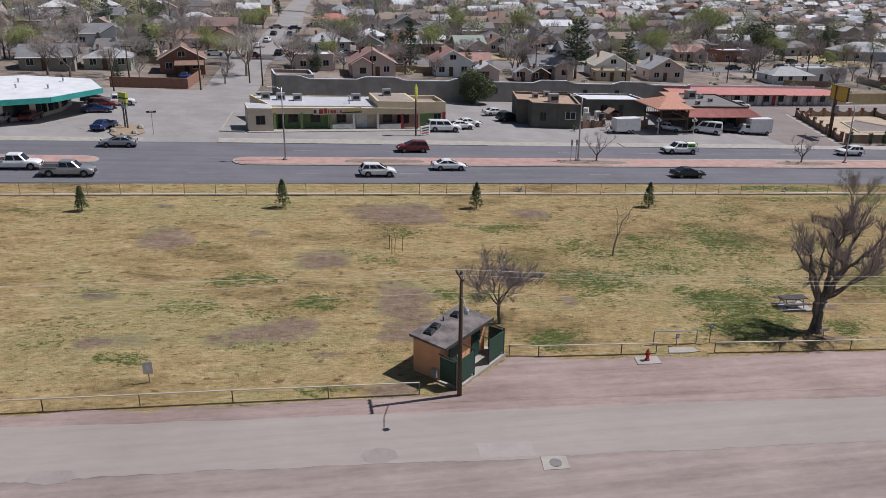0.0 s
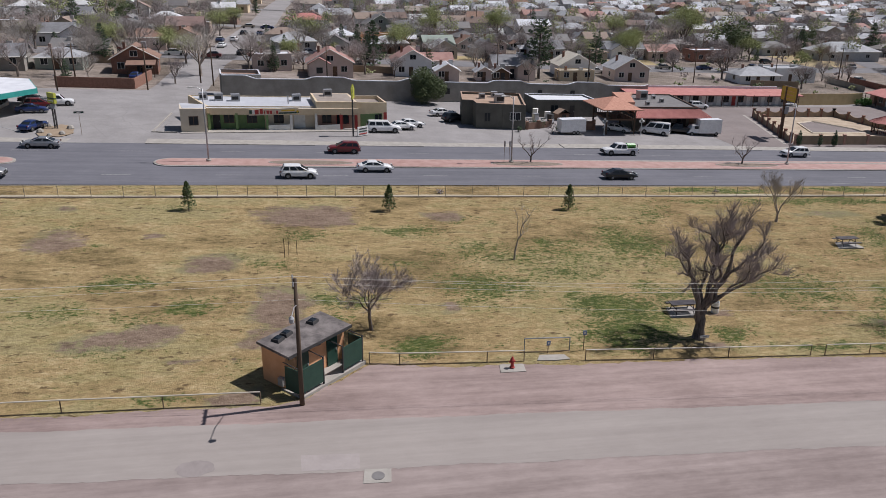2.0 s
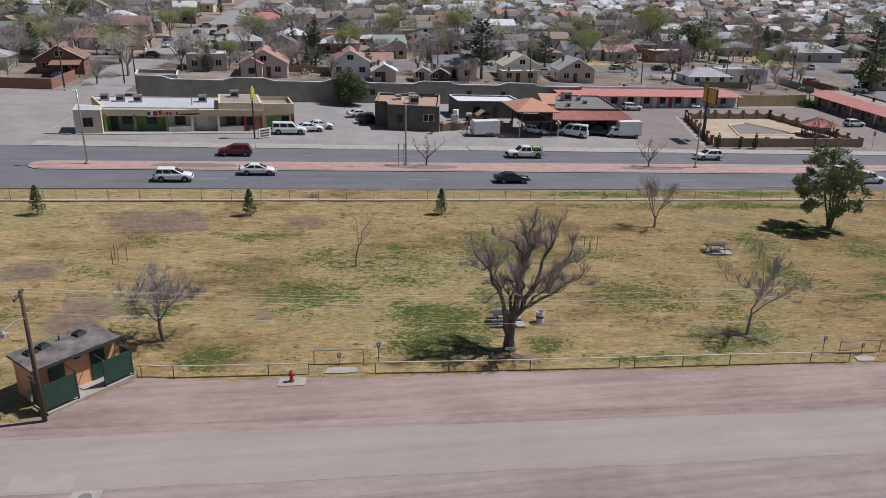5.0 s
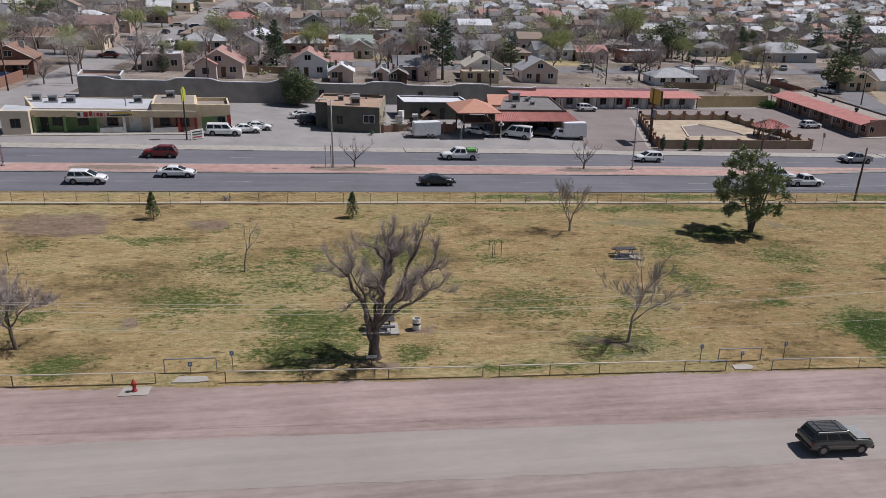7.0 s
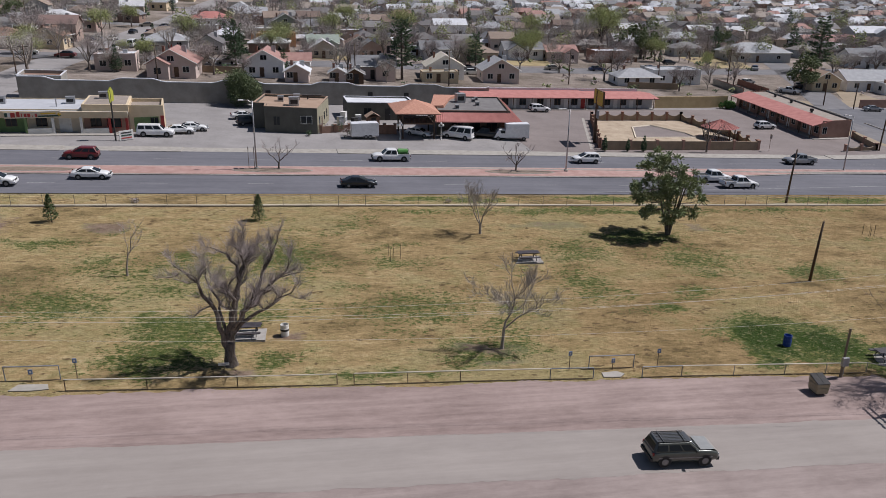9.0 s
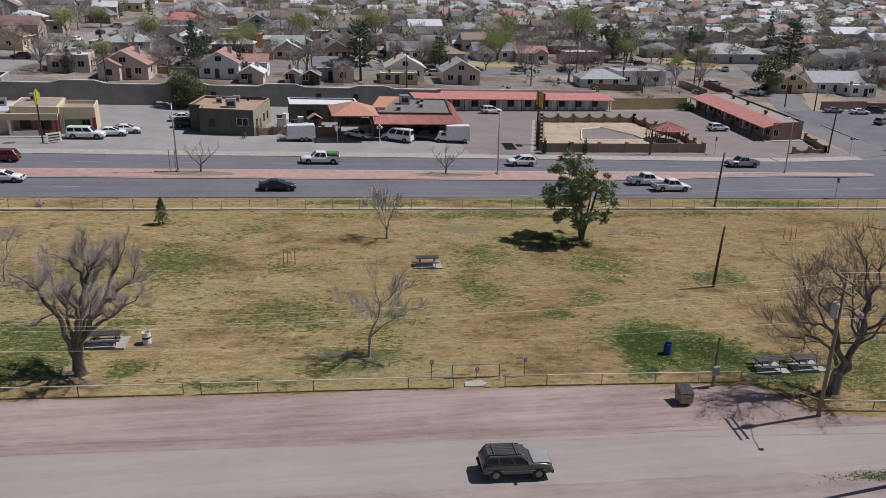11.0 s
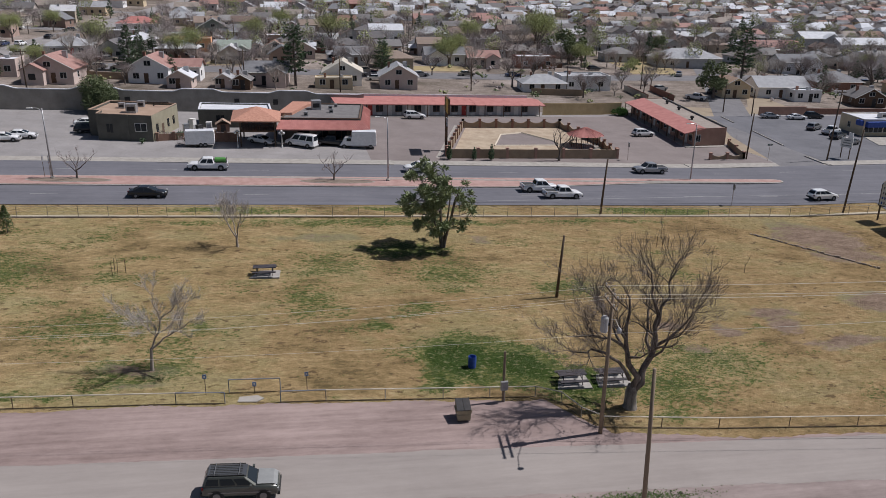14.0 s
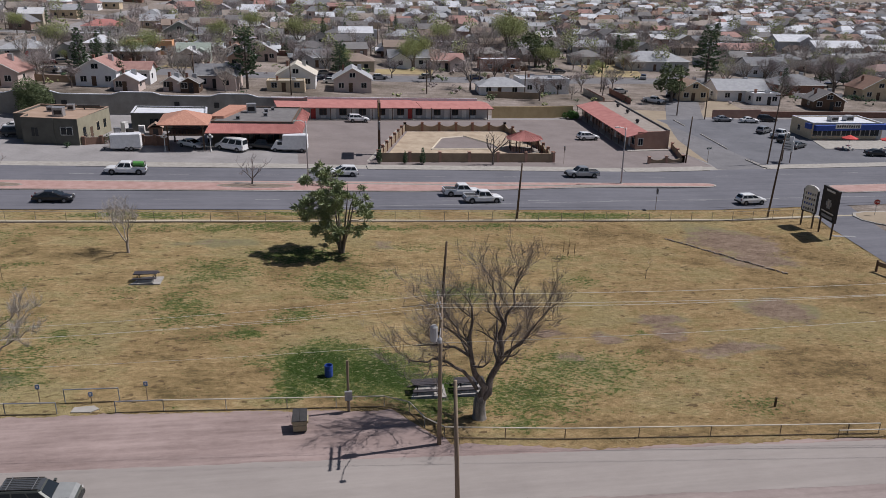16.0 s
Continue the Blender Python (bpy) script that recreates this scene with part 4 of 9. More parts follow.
def motel_office():
    t = thing("motel_office", "motel office with red tiled skirt roof and flat top", "motel office", 0, 0, 0)
    a, b, c, d = (67.0, 115.2), (79.6, 116.4), (81.4, 129.8), (69.6, 128.8)
    shell(t, [a, b, c, d], 3.95, "grey_stucco", "dark_roof", 0.12, cap="brown_trim")
    lo = [(66.2, 112.4), (80.9, 113.8), (83.0, 131.0), (69.0, 130.0)]
    hi = [(66.9, 115.0), (79.75, 116.2), (81.6, 129.9), (69.5, 128.9)]
    for k, (i, j) in enumerate(((0, 1), (1, 2), (3, 0))):
        g = Geo()
        vs = [(*lo[i], land(*lo[i]) + 2.75), (*lo[j], land(*lo[j]) + 2.75), (*hi[j], land(*hi[j]) + 3.72), (*hi[i], land(*hi[i]) + 3.72)]
        under = [(x, y, z - 0.14) for x, y, z in vs]
        g.add(vs + under, [(0, 1, 2, 3), (7, 6, 5, 4), (4, 5, 1, 0), (5, 6, 2, 1), (6, 7, 3, 2), (7, 4, 0, 3)])
        skirt = part("skirt_roof", g, M["red_roof"] if k < 2 else M["tile_roof"], t, "sloping red tiled skirt roof")
        n = 44 if k == 0 else 36
        for q in range(n):
            f = (q + 0.5) / n
            p0 = Vector(vs[0]).lerp(Vector(vs[1]), f)
            p1 = Vector(vs[3]).lerp(Vector(vs[2]), f)
            part("roof_roll", Geo().tube([p0 + Vector((0, 0, 0.03)), p1 + Vector((0, 0, 0.03))], [0.055, 0.055], 4), M["red_roof"] if k < 2 else M["tile_roof"], skirt)
    part("rear_tile_slope", Geo().prism([(66.5, 118.0), (69.2, 128.8), (73.5, 129.2), (71.5, 126.0), (68.8, 118.5)], lambda x, y: land(x, y) + 3.7, lambda x, y: land(x, y) + 4.25), M["tile_roof"], t, "orange clay tile slope")
    for s in (3.5, 6.5, 9.5):
        add_window(t, a, b, s, 1.8, 1.4, 0.8, "brown_trim")
    add_door(t, a, b, 11.5, "brown_trim")
    for s in (3.0, 8.0):
        add_window(t, b, c, s, 1.4, 1.3, 0.9, "brown_trim")
    for x, y, s in ((73.0, 124.5, 1.5), (75.4, 124.8, 0.6), (75.3, 121.5, 0.6), (71.0, 118.3, 0.6), (76.5, 127, 0.5)):
        roof_unit(t, x, y, land(x, y) + 3.83, s, s, s * 0.95, 6)
    # lookout deck with a hip roof
    e = [(60.9, 111.9), (66.0, 112.4), (66.2, 118.2), (61.1, 117.8)]
    for p in e:
        part("deck_post", Geo().box(*p, land(*p) - 0.2, 0.22, 0.22, 4.5), M["wood_pole"], t, "square timber post")
    part("deck", Geo().prism(e, lambda x, y: land(x, y) + 2.3, lambda x, y: land(x, y) + 2.55), M["brown_trim"], t, "raised timber deck")
    for i in range(3):
        p, q = e[i], e[(i + 1) % 4]
        n = 12
        g = Geo()
        for k in range(n + 1):
            x, y = p[0] + (q[0] - p[0]) * k / n, p[1] + (q[1] - p[1]) * k / n
            g.box(x, y, land(x, y) + 2.55, 0.06, 0.06, 0.85)
        g.tube([(*p, land(*p) + 3.4), (*q, land(*q) + 3.4)], [0.06, 0.06], 4)
        part("deck_rail", g, M["dark"], t, "dark timber balustrade")
    eave = [(59.6, 110.6), (66.9, 111.4), (67.1, 119.6), (59.6, 119.2)]
    part("deck_roof", hip(Geo(), eave, 4.2, (63.4, 115.2), 5.7), M["tile_roof"], t, "orange clay tile hip roof")


motel_office()


def motel_long():
    t = thing("motel_wing", "long motel wing with red roof, white doors and dark windows", "motel", 0, 0, 0, group="motel wings")
    a, b = (77.0, 138.6), (120.0, 145.0)
    d = (Vector(b) - Vector(a)).normalized()
    n = Vector((-d.y, d.x))
    A, B = Vector(a), Vector(b)
    part("wall", Geo().prism([a, b, tuple(B + n * 5.5), tuple(A + n * 5.5)], lambda x, y: land(x, y) - 0.3, lambda x, y: land(x, y) + 2.55), M["grey_wall"], t)
    for k0, k1, dz in ((0, 0.655, 0.0), (0.66, 1.02, -0.12)):
        p, q = A + (B - A) * k0, A + (B - A) * k1
        vs = [(v.x, v.y, land(v.x, v.y) + z + dz) for v, z in ((p - n * 1.3, 2.5), (q - n * 1.3, 2.5), (q + n * 2.4, 3.1), (p + n * 2.4, 3.1), (q + n * 5.8, 2.85), (p + n * 5.8, 2.85))]
        g = Geo().add(vs + [(x, y, z - 0.16) for x, y, z in vs], [(0, 1, 2, 3), (3, 2, 4, 5), (7, 6, 9, 8), (9, 11, 10, 8), (6, 7, 1, 0), (4, 10, 11, 5), (1, 7, 8, 2), (2, 8, 10, 4), (0, 3, 9, 6), (3, 5, 11, 9)])
        part("roof", g, M["red_roof"], t, "red metal roof with deep eave")
    part("roof_coping", Geo().prism([tuple(A + n * 5.85), tuple(B + n * 5.85), tuple(B + n * 6.1), tuple(A + n * 6.1)], lambda x, y: land(x, y), lambda x, y: land(x, y) + 3.25), M["white_roof"], t, "pale rear parapet")
    L = (B - A).length
    s = 7.0
    k = 0
    while s < L - 1.5:
        add_door(t, a, b, s, "white_paint" if k % 5 else "red_paint")
        add_window(t, a, b, s + 1.9, 1.3, 1.2, 0.9, "brown_trim")
        part("wall_heater", on_wall(a, b, s + 1.9, 0.9, 0.25, 0.45, 0.15, depth=0.3), M["white_paint"], t, "through-wall air conditioner")
        s += 3.9
        k += 1
    for s in steps(6, L - 0.5, 4.2):
        p = A + d * s - n * 1.25
        part("post", Geo().box(p.x, p.y, land(p.x, p.y), 0.12, 0.12, 2.5), M["brown_trim"], t)
    part("walkway", Geo().prism([tuple(A + d * 5 - n * 1.5), tuple(B - n * 1.5), tuple(B + n * 0.1), tuple(A + d * 5 + n * 0.1)], lambda x, y: land(x, y) - 0.1, lambda x, y: land(x, y) + 0.15), M["concrete"], t)


motel_long()


def motel_east():
    t = thing("motel_wing", "salmon motel wing with a red sloping eave and flat grey roof", "motel", 0, 0, 0, group="motel wings")
    f0, f1, r1, r0 = (140.7, 118.3), (147.6, 118.9), (151.2, 151.0), (143.4, 150.2)
    shell(t, [f0, f1, r1, r0], 2.72, "salmon", "gravel_roof", 0.1)
    top = [(142.75, 118.25), (147.6, 118.9), (151.2, 151.0), (146.05, 150.3)]
    part("upper_roof", Geo().prism([(142.8, 118.6), (147.4, 119.2), (150.9, 150.7), (146.1, 150.1)], lambda x, y: land(x, y) + 2.6, lambda x, y: land(x, y) + 3.2), M["gravel_roof"], t, "flat gravel roof")
    for k, (p, q, m, zt) in enumerate((((138.75, 118.02), top[1], "salmon", 3.36), (top[1], top[2], "dark_roof", 3.5), (top[2], top[3], "salmon", 3.36))):
        L0 = math.hypot(q[0] - p[0], q[1] - p[1])
        dd = Vector((q[0] - p[0], q[1] - p[1])) / L0 * .2
        a0 = Vector((141.0, 118.21)) if k == 0 else Vector(p)
        part("parapet", Geo().prism([tuple(a0), q, (q[0] - dd.y, q[1] + dd.x), (a0.x - dd.y, a0.y + dd.x)], lambda x, y: land(x, y) + 2.7, lambda x, y: land(x, y) + zt), M[m], t, "low roof parapet")
    w = [(138.7, 118.0), (142.9, 118.2), (146.2, 150.4), (141.6, 150.0)]
    vs = [(*w[0], land(*w[0]) + 2.5), (*w[1], land(*w[1]) + 3.4), (*w[2], land(*w[2]) + 3.4), (*w[3], land(*w[3]) + 2.5)]
    part("eave_roof", Geo().add(vs + [(x, y, z - 0.15) for x, y, z in vs], [(0, 1, 2, 3), (7, 6, 5, 4), (4, 5, 1, 0), (5, 6, 2, 1), (6, 7, 3, 2), (7, 4, 0, 3)]), M["red_roof"], t, "red metal eave over the walkway")
    a, b = r0, f0
    L = math.hypot(a[0] - b[0], a[1] - b[1])
    for k, s in enumerate(steps(2, L - 3, 3.9)):
        add_door(t, a, b, s, "white_paint" if k % 2 else "brown_trim")
        add_window(t, a, b, s + 1.8, 1.2, 1.2, 0.9, "white_paint")
    for s in steps(0.5, L - 0.3, 4.0):
        x, y = w[0][0] + 0.2 + (w[3][0] - w[0][0]) * s / L, w[0][1] + 0.1 + (w[3][1] - w[0][1]) * s / L
        part("post", Geo().box(x, y, land(x, y), 0.12, 0.12, 2.5), M["brown_trim"], t)
    add_window(t, f0, f1, 1.0, 0.9, 1.2, 0.9, "white_paint")
    for x, y in ((145.0, 127), (147.6, 137), (148.6, 144)):
        part("roof_vent", Geo().lathe(x, y, [(0.22, land(x, y) + 2.9), (0.22, land(x, y) + 3.5), (0.42, land(x, y) + 3.55), (0.3, land(x, y) + 3.95)], 10), M["dark"], t, "dark mushroom roof vent")
    part("walkway", Geo().prism([(138.8, 117.2), (148, 117.6), (147.9, 118.6), (140.8, 118.2), (143.5, 150), (141.8, 150)], lambda x, y: land(x, y) - 0.1, lambda x, y: land(x, y) + 0.14), M["concrete"], t)


motel_east()


def wall_run(name, label, pts, h, mat, thick=0.22, cap=None, posts=None, scallop=0.0, group=""):
    """A garden wall along points, with optional posts and dipping panels between them."""
    t = thing(name, label, "wall", 0, 0, 0, group=group)
    for a, b in zip(pts, pts[1:]):
        L = math.hypot(b[0] - a[0], b[1] - a[1])
        d = Vector((b[0] - a[0], b[1] - a[1])) / L
        n = Vector((-d.y, d.x)) * thick / 2
        m = max(1, round(L / (posts or 4.0)))
        for k in range(m):
            g = Geo()
            q = 8 if scallop else 1
            for i in range(q):
                u0, u1 = (k + i / q) / m, (k + (i + 1) / q) / m
                P = [Vector(a) + d * L * u for u in (u0, u1)]
                hs = [h - scallop * math.sin(math.pi * i / q), h - scallop * math.sin(math.pi * (i + 1) / q)]
                vs = []
                for v, hh in zip(P, hs):
                    for o in (-n, n):
                        vs += [((v + o).x, (v + o).y, land(v.x, v.y) - 0.3), ((v + o).x, (v + o).y, land(v.x, v.y) + hh)]
                g.add(vs, [(0, 4, 5, 1), (6, 2, 3, 7), (1, 5, 7, 3), (4, 6, 7, 5), (2, 0, 1, 3)])
            part("panel", g, M[mat], t)
        if posts:
            for k in range(m + 1):
                p = Vector(a) + d * L * k / m
                z = land(p.x, p.y)
                part("pier", Geo().box(p.x, p.y, z - 0.2, 0.42, 0.42, h + 0.35).box(p.x, p.y, z + h + 0.15, 0.52, 0.52, 0.1), M[cap or mat], t, "square pier with a flat cap")
    return t


def pool_yard():
    wall_run("pool_wall", "low tan block wall with brown piers round the drained pool", [(92.3, 107.0), (121.5, 108.8)], 1.5, "tan_wall", posts=4.9, cap="salmon")
    wall_run("pool_wall", "scalloped tan wall with brown piers beside the pool", [(92.3, 108.2), (100.2, 130.6), (120.2, 133.0), (122.4, 119.0), (121.6, 109.4)], 1.5, "tan_wall", posts=3.4, cap="brick", scallop=0.55)
    deck = [(93, 108.0), (121, 109.4), (121.6, 119), (119.6, 132.4), (100.6, 130.2)]
    flat("pool_deck", slab(deck, 0.075, 0.1), "deck", "pale concrete pool deck")
    pool = [(102.4, 116), (106.0, 125.0), (110.5, 127), (114.4, 120.5), (114.6, 117.3)]
    t = solid("swimming_pool", slab(pool, 0.09, 0.1), M["motel_lot"], "drained swimming pool with grey bottom and pale edge", "pool")
    g = Geo()
    for a, b in zip(pool, pool[1:] + pool[:1]):
        g.tube([(*a, land(*a) + 0.12), (*b, land(*b) + 0.12)], [0.16, 0.16], 4)
    part("coping", g, M["pale_cream"], t, "pale worn pool coping")
    flat("motel_kerb", ribbon(way((90.6, 107.2), (99.3, 132.5)), 0.5), "concrete", "white kerb beside the court")


pool_yard()


def gazebo(x, y, r, label):
    t = thing("gazebo", label, "gazebo", x, y)
    ring = [(r * math.cos(q), r * math.sin(q)) for q in (2 * math.pi * k / 8 + 0.2 for k in range(8))]
    for p in ring:
        part("post", Geo().box(p[0] * 0.9, p[1] * 0.9, -0.2, 0.14, 0.14, 2.5), M["brown_trim"], t)
    g = Geo().add([(p[0] * 1.15, p[1] * 1.15, 2.2) for p in ring] + [(0, 0, 3.5)], [(k, (k + 1) % 8, 8) for k in range(8)] + [tuple(range(8))[::-1]])
    roof = part("roof", g, M["red_roof"], t, "red ribbed octagonal roof")
    ribs = Geo()
    for k in range(32):
        q = 2 * math.pi * k / 32 + 0.2
        e = r * 1.15 * math.cos(math.pi / 8) / math.cos(((q - 0.2) % (math.pi / 4)) - math.pi / 8)
        ribs.tube([(e * math.cos(q), e * math.sin(q), 2.25), (0.1 * math.cos(q), 0.1 * math.sin(q), 3.52)], [0.04, 0.03], 4)
    part("rib", ribs, M["red_roof"], roof)
    for k in range(7):
        a, b = ring[k], ring[k + 1]
        h = Geo().tube([(a[0] * .9, a[1] * .9, 0.9), (b[0] * .9, b[1] * .9, 0.9)], [0.04, 0.04], 4)
        for i in range(1, 6):
            px, py = a[0] * .9 + (b[0] - a[0]) * .9 * i / 6, a[1] * .9 + (b[1] - a[1]) * .9 * i / 6
            h.box(px, py, 0.0, 0.04, 0.04, 0.9)
        part("railing", h, M["dark"], t)
    part("floor", Geo().prism(ring, -0.2, 0.12), M["concrete"], t)


back_rooms()
gazebo(119.0, 117.0, 2.9, "red-roofed octagonal gazebo with dark posts")
wall_run("garden_wall", "sand-coloured wall closing the motel court", [(121.3, 146.2), (140.6, 149.5)], 2.5, "sand_wall")
wall_run("garden_wall", "scalloped tan wall beside the motel", [(138.7, 108.7), (145.2, 109.0)], 1.0, "tan_wall", posts=3.2, cap="salmon", scallop=0.45)
wall_run("garden_wall", "low tan wall beside the motel", [(145.2, 109.0), (148.2, 118.5)], 1.1, "tan_wall", posts=5, cap="salmon")
wall_run("brick_wall", "brown brick yard wall", [(-27.5, 142.0), (-14.8, 142.3), (-13.4, 153.5)], 1.8, "brick")
wall_run("block_wall", "brown block wall behind the diner lot", [(173.5, 147.6), (185.8, 147.8)], 1.9, "salmon")
wall_run("block_wall", "long brown block wall", [(186, 148.2), (236, 146.0)], 1.4, "brick")


# ---- store with the teal fascia ----
def teal_store():
    t = thing("store", "low store with white roof and teal fascia", "store", 0, 0, 0)
    walls = [(-41.5, 107.2), (-35.8, 110.7), (-32.3, 113.5), (-30.2, 119.2), (-30.0, 125.0), (-37, 126.6), (-46, 121)]
    part("wall", Geo().prism(walls, lambda x, y: land(x, y) - 0.4, lambda x, y: land(x, y) + 3.0), M["pale_cream"], t)
    roof = [(-41, 103.9), (-29.2, 110.8), (-24.3, 119.3), (-27.4, 127.4), (-37, 128.7), (-48, 122)]
    part("roof", Geo().prism(roof, lambda x, y: land(x, y) + 3.1, lambda x, y: land(x, y) + 3.6), M["white_roof"], t, "white coated roof")
    g = Geo()
    for a, b in zip(roof, roof[1:] + roof[:1]):
        L = math.hypot(b[0] - a[0], b[1] - a[1])
        d = Vector((b[0] - a[0], b[1] - a[1])) / L
        o = Vector((d.y, -d.x)) * 0.12
        g.prism([tuple(Vector(a) + o), tuple(Vector(b) + o), b, a], lambda x, y: land(x, y) + 2.85, lambda x, y: land(x, y) + 3.56)
    part("fascia", g, M["teal"], t, "broad teal fascia")
    for i, (a, b) in enumerate(zip(walls[:4], walls[1:5])):
        L = math.hypot(b[0] - a[0], b[1] - a[1])
        for s in steps(1.8, L - 1.6, 3.0):
            add_window(t, a, b, s, 2.3, 1.7, 0.6, "steel")
    for x, y in ((-31, 117.5), (-30.5, 124), (-36, 122), (-35, 117)):
        part("roof_vent", Geo().lathe(x, y, [(0.12, land(x, y) + 3.6), (0.12, land(x, y) + 4.1), (0.22, land(x, y) + 4.15)], 8), M["steel"], t)


teal_store()


def diner():
    t = thing("diner", "small drive-in diner with blue awning and white roof", "diner", 0, 0, 0)
    a, b, c, d = (182.3, 125.2), (198.2, 124.4), (198.8, 132.4), (183.1, 133.0)
    shell(t, [a, b, c, d], 3.4, "cream", "white_roof", 0.2, cap="white_roof")
    L = math.hypot(b[0] - a[0], b[1] - a[1])
    part("awning", on_wall(a, b, L / 2 + .3, L - .1, 2.1, 1.05, 0.95, depth=0.95), M["blue"], t, "deep blue awning band")
    part("awning", on_wall(d, a, 6.9, 1.8, 2.1, 1.05, 0.5, depth=0.5), M["blue"], t, "deep blue awning end")
    part("awning", on_wall(b, c, 4, 8, 2.1, 1.05, 0.9, depth=0.9), M["blue"], t, "deep blue awning band")
    plate = part("sign_plate", on_wall(a, b, 7.3, 5.6, 2.5, 0.85, 1.02), M["white_paint"], t, "white sign plate")
    for k in range(10):
        part("text_bar", on_wall(a, b, 4.95 + k * 0.52, 0.34, 2.7, 0.46, 1.05), M["dark"], plate)
    for k in range(7):
        add_window(t, a, b, 1.3 + 2.15 * k, 1.9, 1.25, 0.85, "steel")
    add_door(t, a, b, 15.2, "steel")
    add_window(t, d, a, 3.2, .8, 1.0, 1.1, "steel")
    for x, y in ((189, 128), (193, 128.5)):
        roof_unit(t, x, y, land(x, y) + 3.2, 1.8, 1.3, 1.0)
    flat("diner_walk", slab([(179.5, 117), (198, 115.5), (198, 123.6), (182.0, 124.0)], 0.14, 0.2), "concrete", "raised concrete diner patio")


diner()


# ---- houses ----
def house(w, d, h, roof, roof_mat, wall_mat, style=0, plain=False):
    """A small house round the origin; front to -y. roof: gable, front, hip or flat."""
    t = new("house")
    hw, hd = w / 2, d / 2
    wall = Geo().box(0, 0, -1.2, w, d, h + 1.2)
    e, o, rise = 0.45, 0.14, {"gable": 0.25 * d, "front": 0.28 * w, "hip": 0.24 * min(w, d), "flat": 0}[roof]
    if roof == "gable":
        wall.add([(-hw, -hd, h), (-hw, hd, h), (-hw, 0, h + rise), (hw, -hd, h), (hw, hd, h), (hw, 0, h + rise)], [(0, 2, 1), (3, 4, 5)])
        k = rise / hd
        up = [(-hw - e, -hd - e, h - k * e), (hw + e, -hd - e, h - k * e), (hw + e, 0, h + rise), (-hw - e, 0, h + rise), (hw + e, hd + e, h - k * e), (-hw - e, hd + e, h - k * e)]
        r = Geo().add([(x, y, z + o) for x, y, z in up] + up, [(0, 1, 2, 3), (3, 2, 4, 5), (7, 6, 9, 8), (8, 9, 11, 10), (6, 7, 1, 0), (10, 11, 5, 4), (7, 8, 2, 1), (8, 10, 4, 2), (9, 6, 0, 3), (11, 9, 3, 5)])
    elif roof == "front":
        wall.add([(-hw, -hd, h), (hw, -hd, h), (0, -hd, h + rise), (-hw, hd, h), (hw, hd, h), (0, hd, h + rise)], [(0, 1, 2), (4, 3, 5)])
        k = rise / hw
        up = [(-hw - e, -hd - e, h - k * e), (-hw - e, hd + e, h - k * e), (0, hd + e, h + rise), (0, -hd - e, h + rise), (hw + e, hd + e, h - k * e), (hw + e, -hd - e, h - k * e)]
        r = Geo().add([(x, y, z + o) for x, y, z in up] + up, [(3, 2, 1, 0), (5, 4, 2, 3), (6, 7, 8, 9), (9, 8, 10, 11), (0, 1, 7, 6), (4, 5, 11, 10), (0, 6, 9, 3), (3, 9, 11, 5), (1, 2, 8, 7), (2, 4, 10, 8)])
    elif roof == "hip":
        m = max(0.3, (w - d) / 2) if w > d else 0.0
        q = 0.0 if w > d else (d - w) / 2
        up = [(-hw - e, -hd - e, h - .1), (hw + e, -hd - e, h - .1), (hw + e, hd + e, h - .1), (-hw - e, hd + e, h - .1)]
        tops = [(-m, -q, h + rise), (m, q, h + rise)]
        r = Geo().add(up + [(x, y, z + o) for x, y, z in up] + tops, [(3, 2, 1, 0), (0, 1, 5, 4), (1, 2, 6, 5), (2, 3, 7, 6), (3, 0, 4, 7)] + ([(4, 5, 9, 8), (5, 6, 9), (6, 7, 8, 9), (7, 4, 8)] if w > d else [(4, 5, 8), (5, 6, 9, 8), (6, 7, 9), (7, 4, 8, 9)]))
    else:
        for a in ((0, -hd + .1, w, .2), (0, hd - .1, w, .2), (-hw + .1, 0, .2, d - .4), (hw - .1, 0, .2, d - .4)):
            wall.box(a[0], a[1], h, a[2], a[3], 0.35)
        r = Geo().box(0, 0, h, w - .42, d - .42, 0.08)
    part("wall", wall, M[wall_mat], t)
    rf = part("roof", r, M[roof_mat], t)
    part("cooler", Geo().box(w * 0.2, d * 0.1, h + rise * 0.5, 0.9, 0.9, 0.75 + rise * 0.35), M["steel"], rf, "rooftop cooler box")
    fa, fb = (-hw, -hd), (hw, -hd)
    if plain:
        part("door", on_wall(fa, fb, w * .5, 1.0, 0, 2.05, .04, 0), M["brown_trim"], t)
        for p, q, s in ((fa, fb, w * .22), (fa, fb, w * .78), ((hw, -hd), (hw, hd), d * .4), ((-hw, hd), (-hw, -hd), d * .6), ((hw, hd), (-hw, hd), w * .5)):
            part("window", on_wall(p, q, s, 1.3, .95, 1.1, .04, 0), M["glass"], t)
        return t
    add_door(t, fa, fb, w * (0.45 if style % 2 else 0.6), ("dark", "brown_trim", "red_paint")[style % 3], base=0)
    for s in ((0.2, 0.8) if w > 6 else (0.22,)):
        add_window(t, fa, fb, w * s, 1.2, 1.15, 0.95, base=0)
    if roof == "front" and rise > 1.8:
        add_window(t, fa, fb, w * 0.5, 1.3, 1.0, h + 0.35, base=0)
    add_window(t, (hw, -hd), (hw, hd), d * 0.35, 1.1, 1.1, 0.95, base=0)
    add_window(t, (-hw, hd), (-hw, -hd), d * 0.6, 1.1, 1.1, 0.95, base=0)
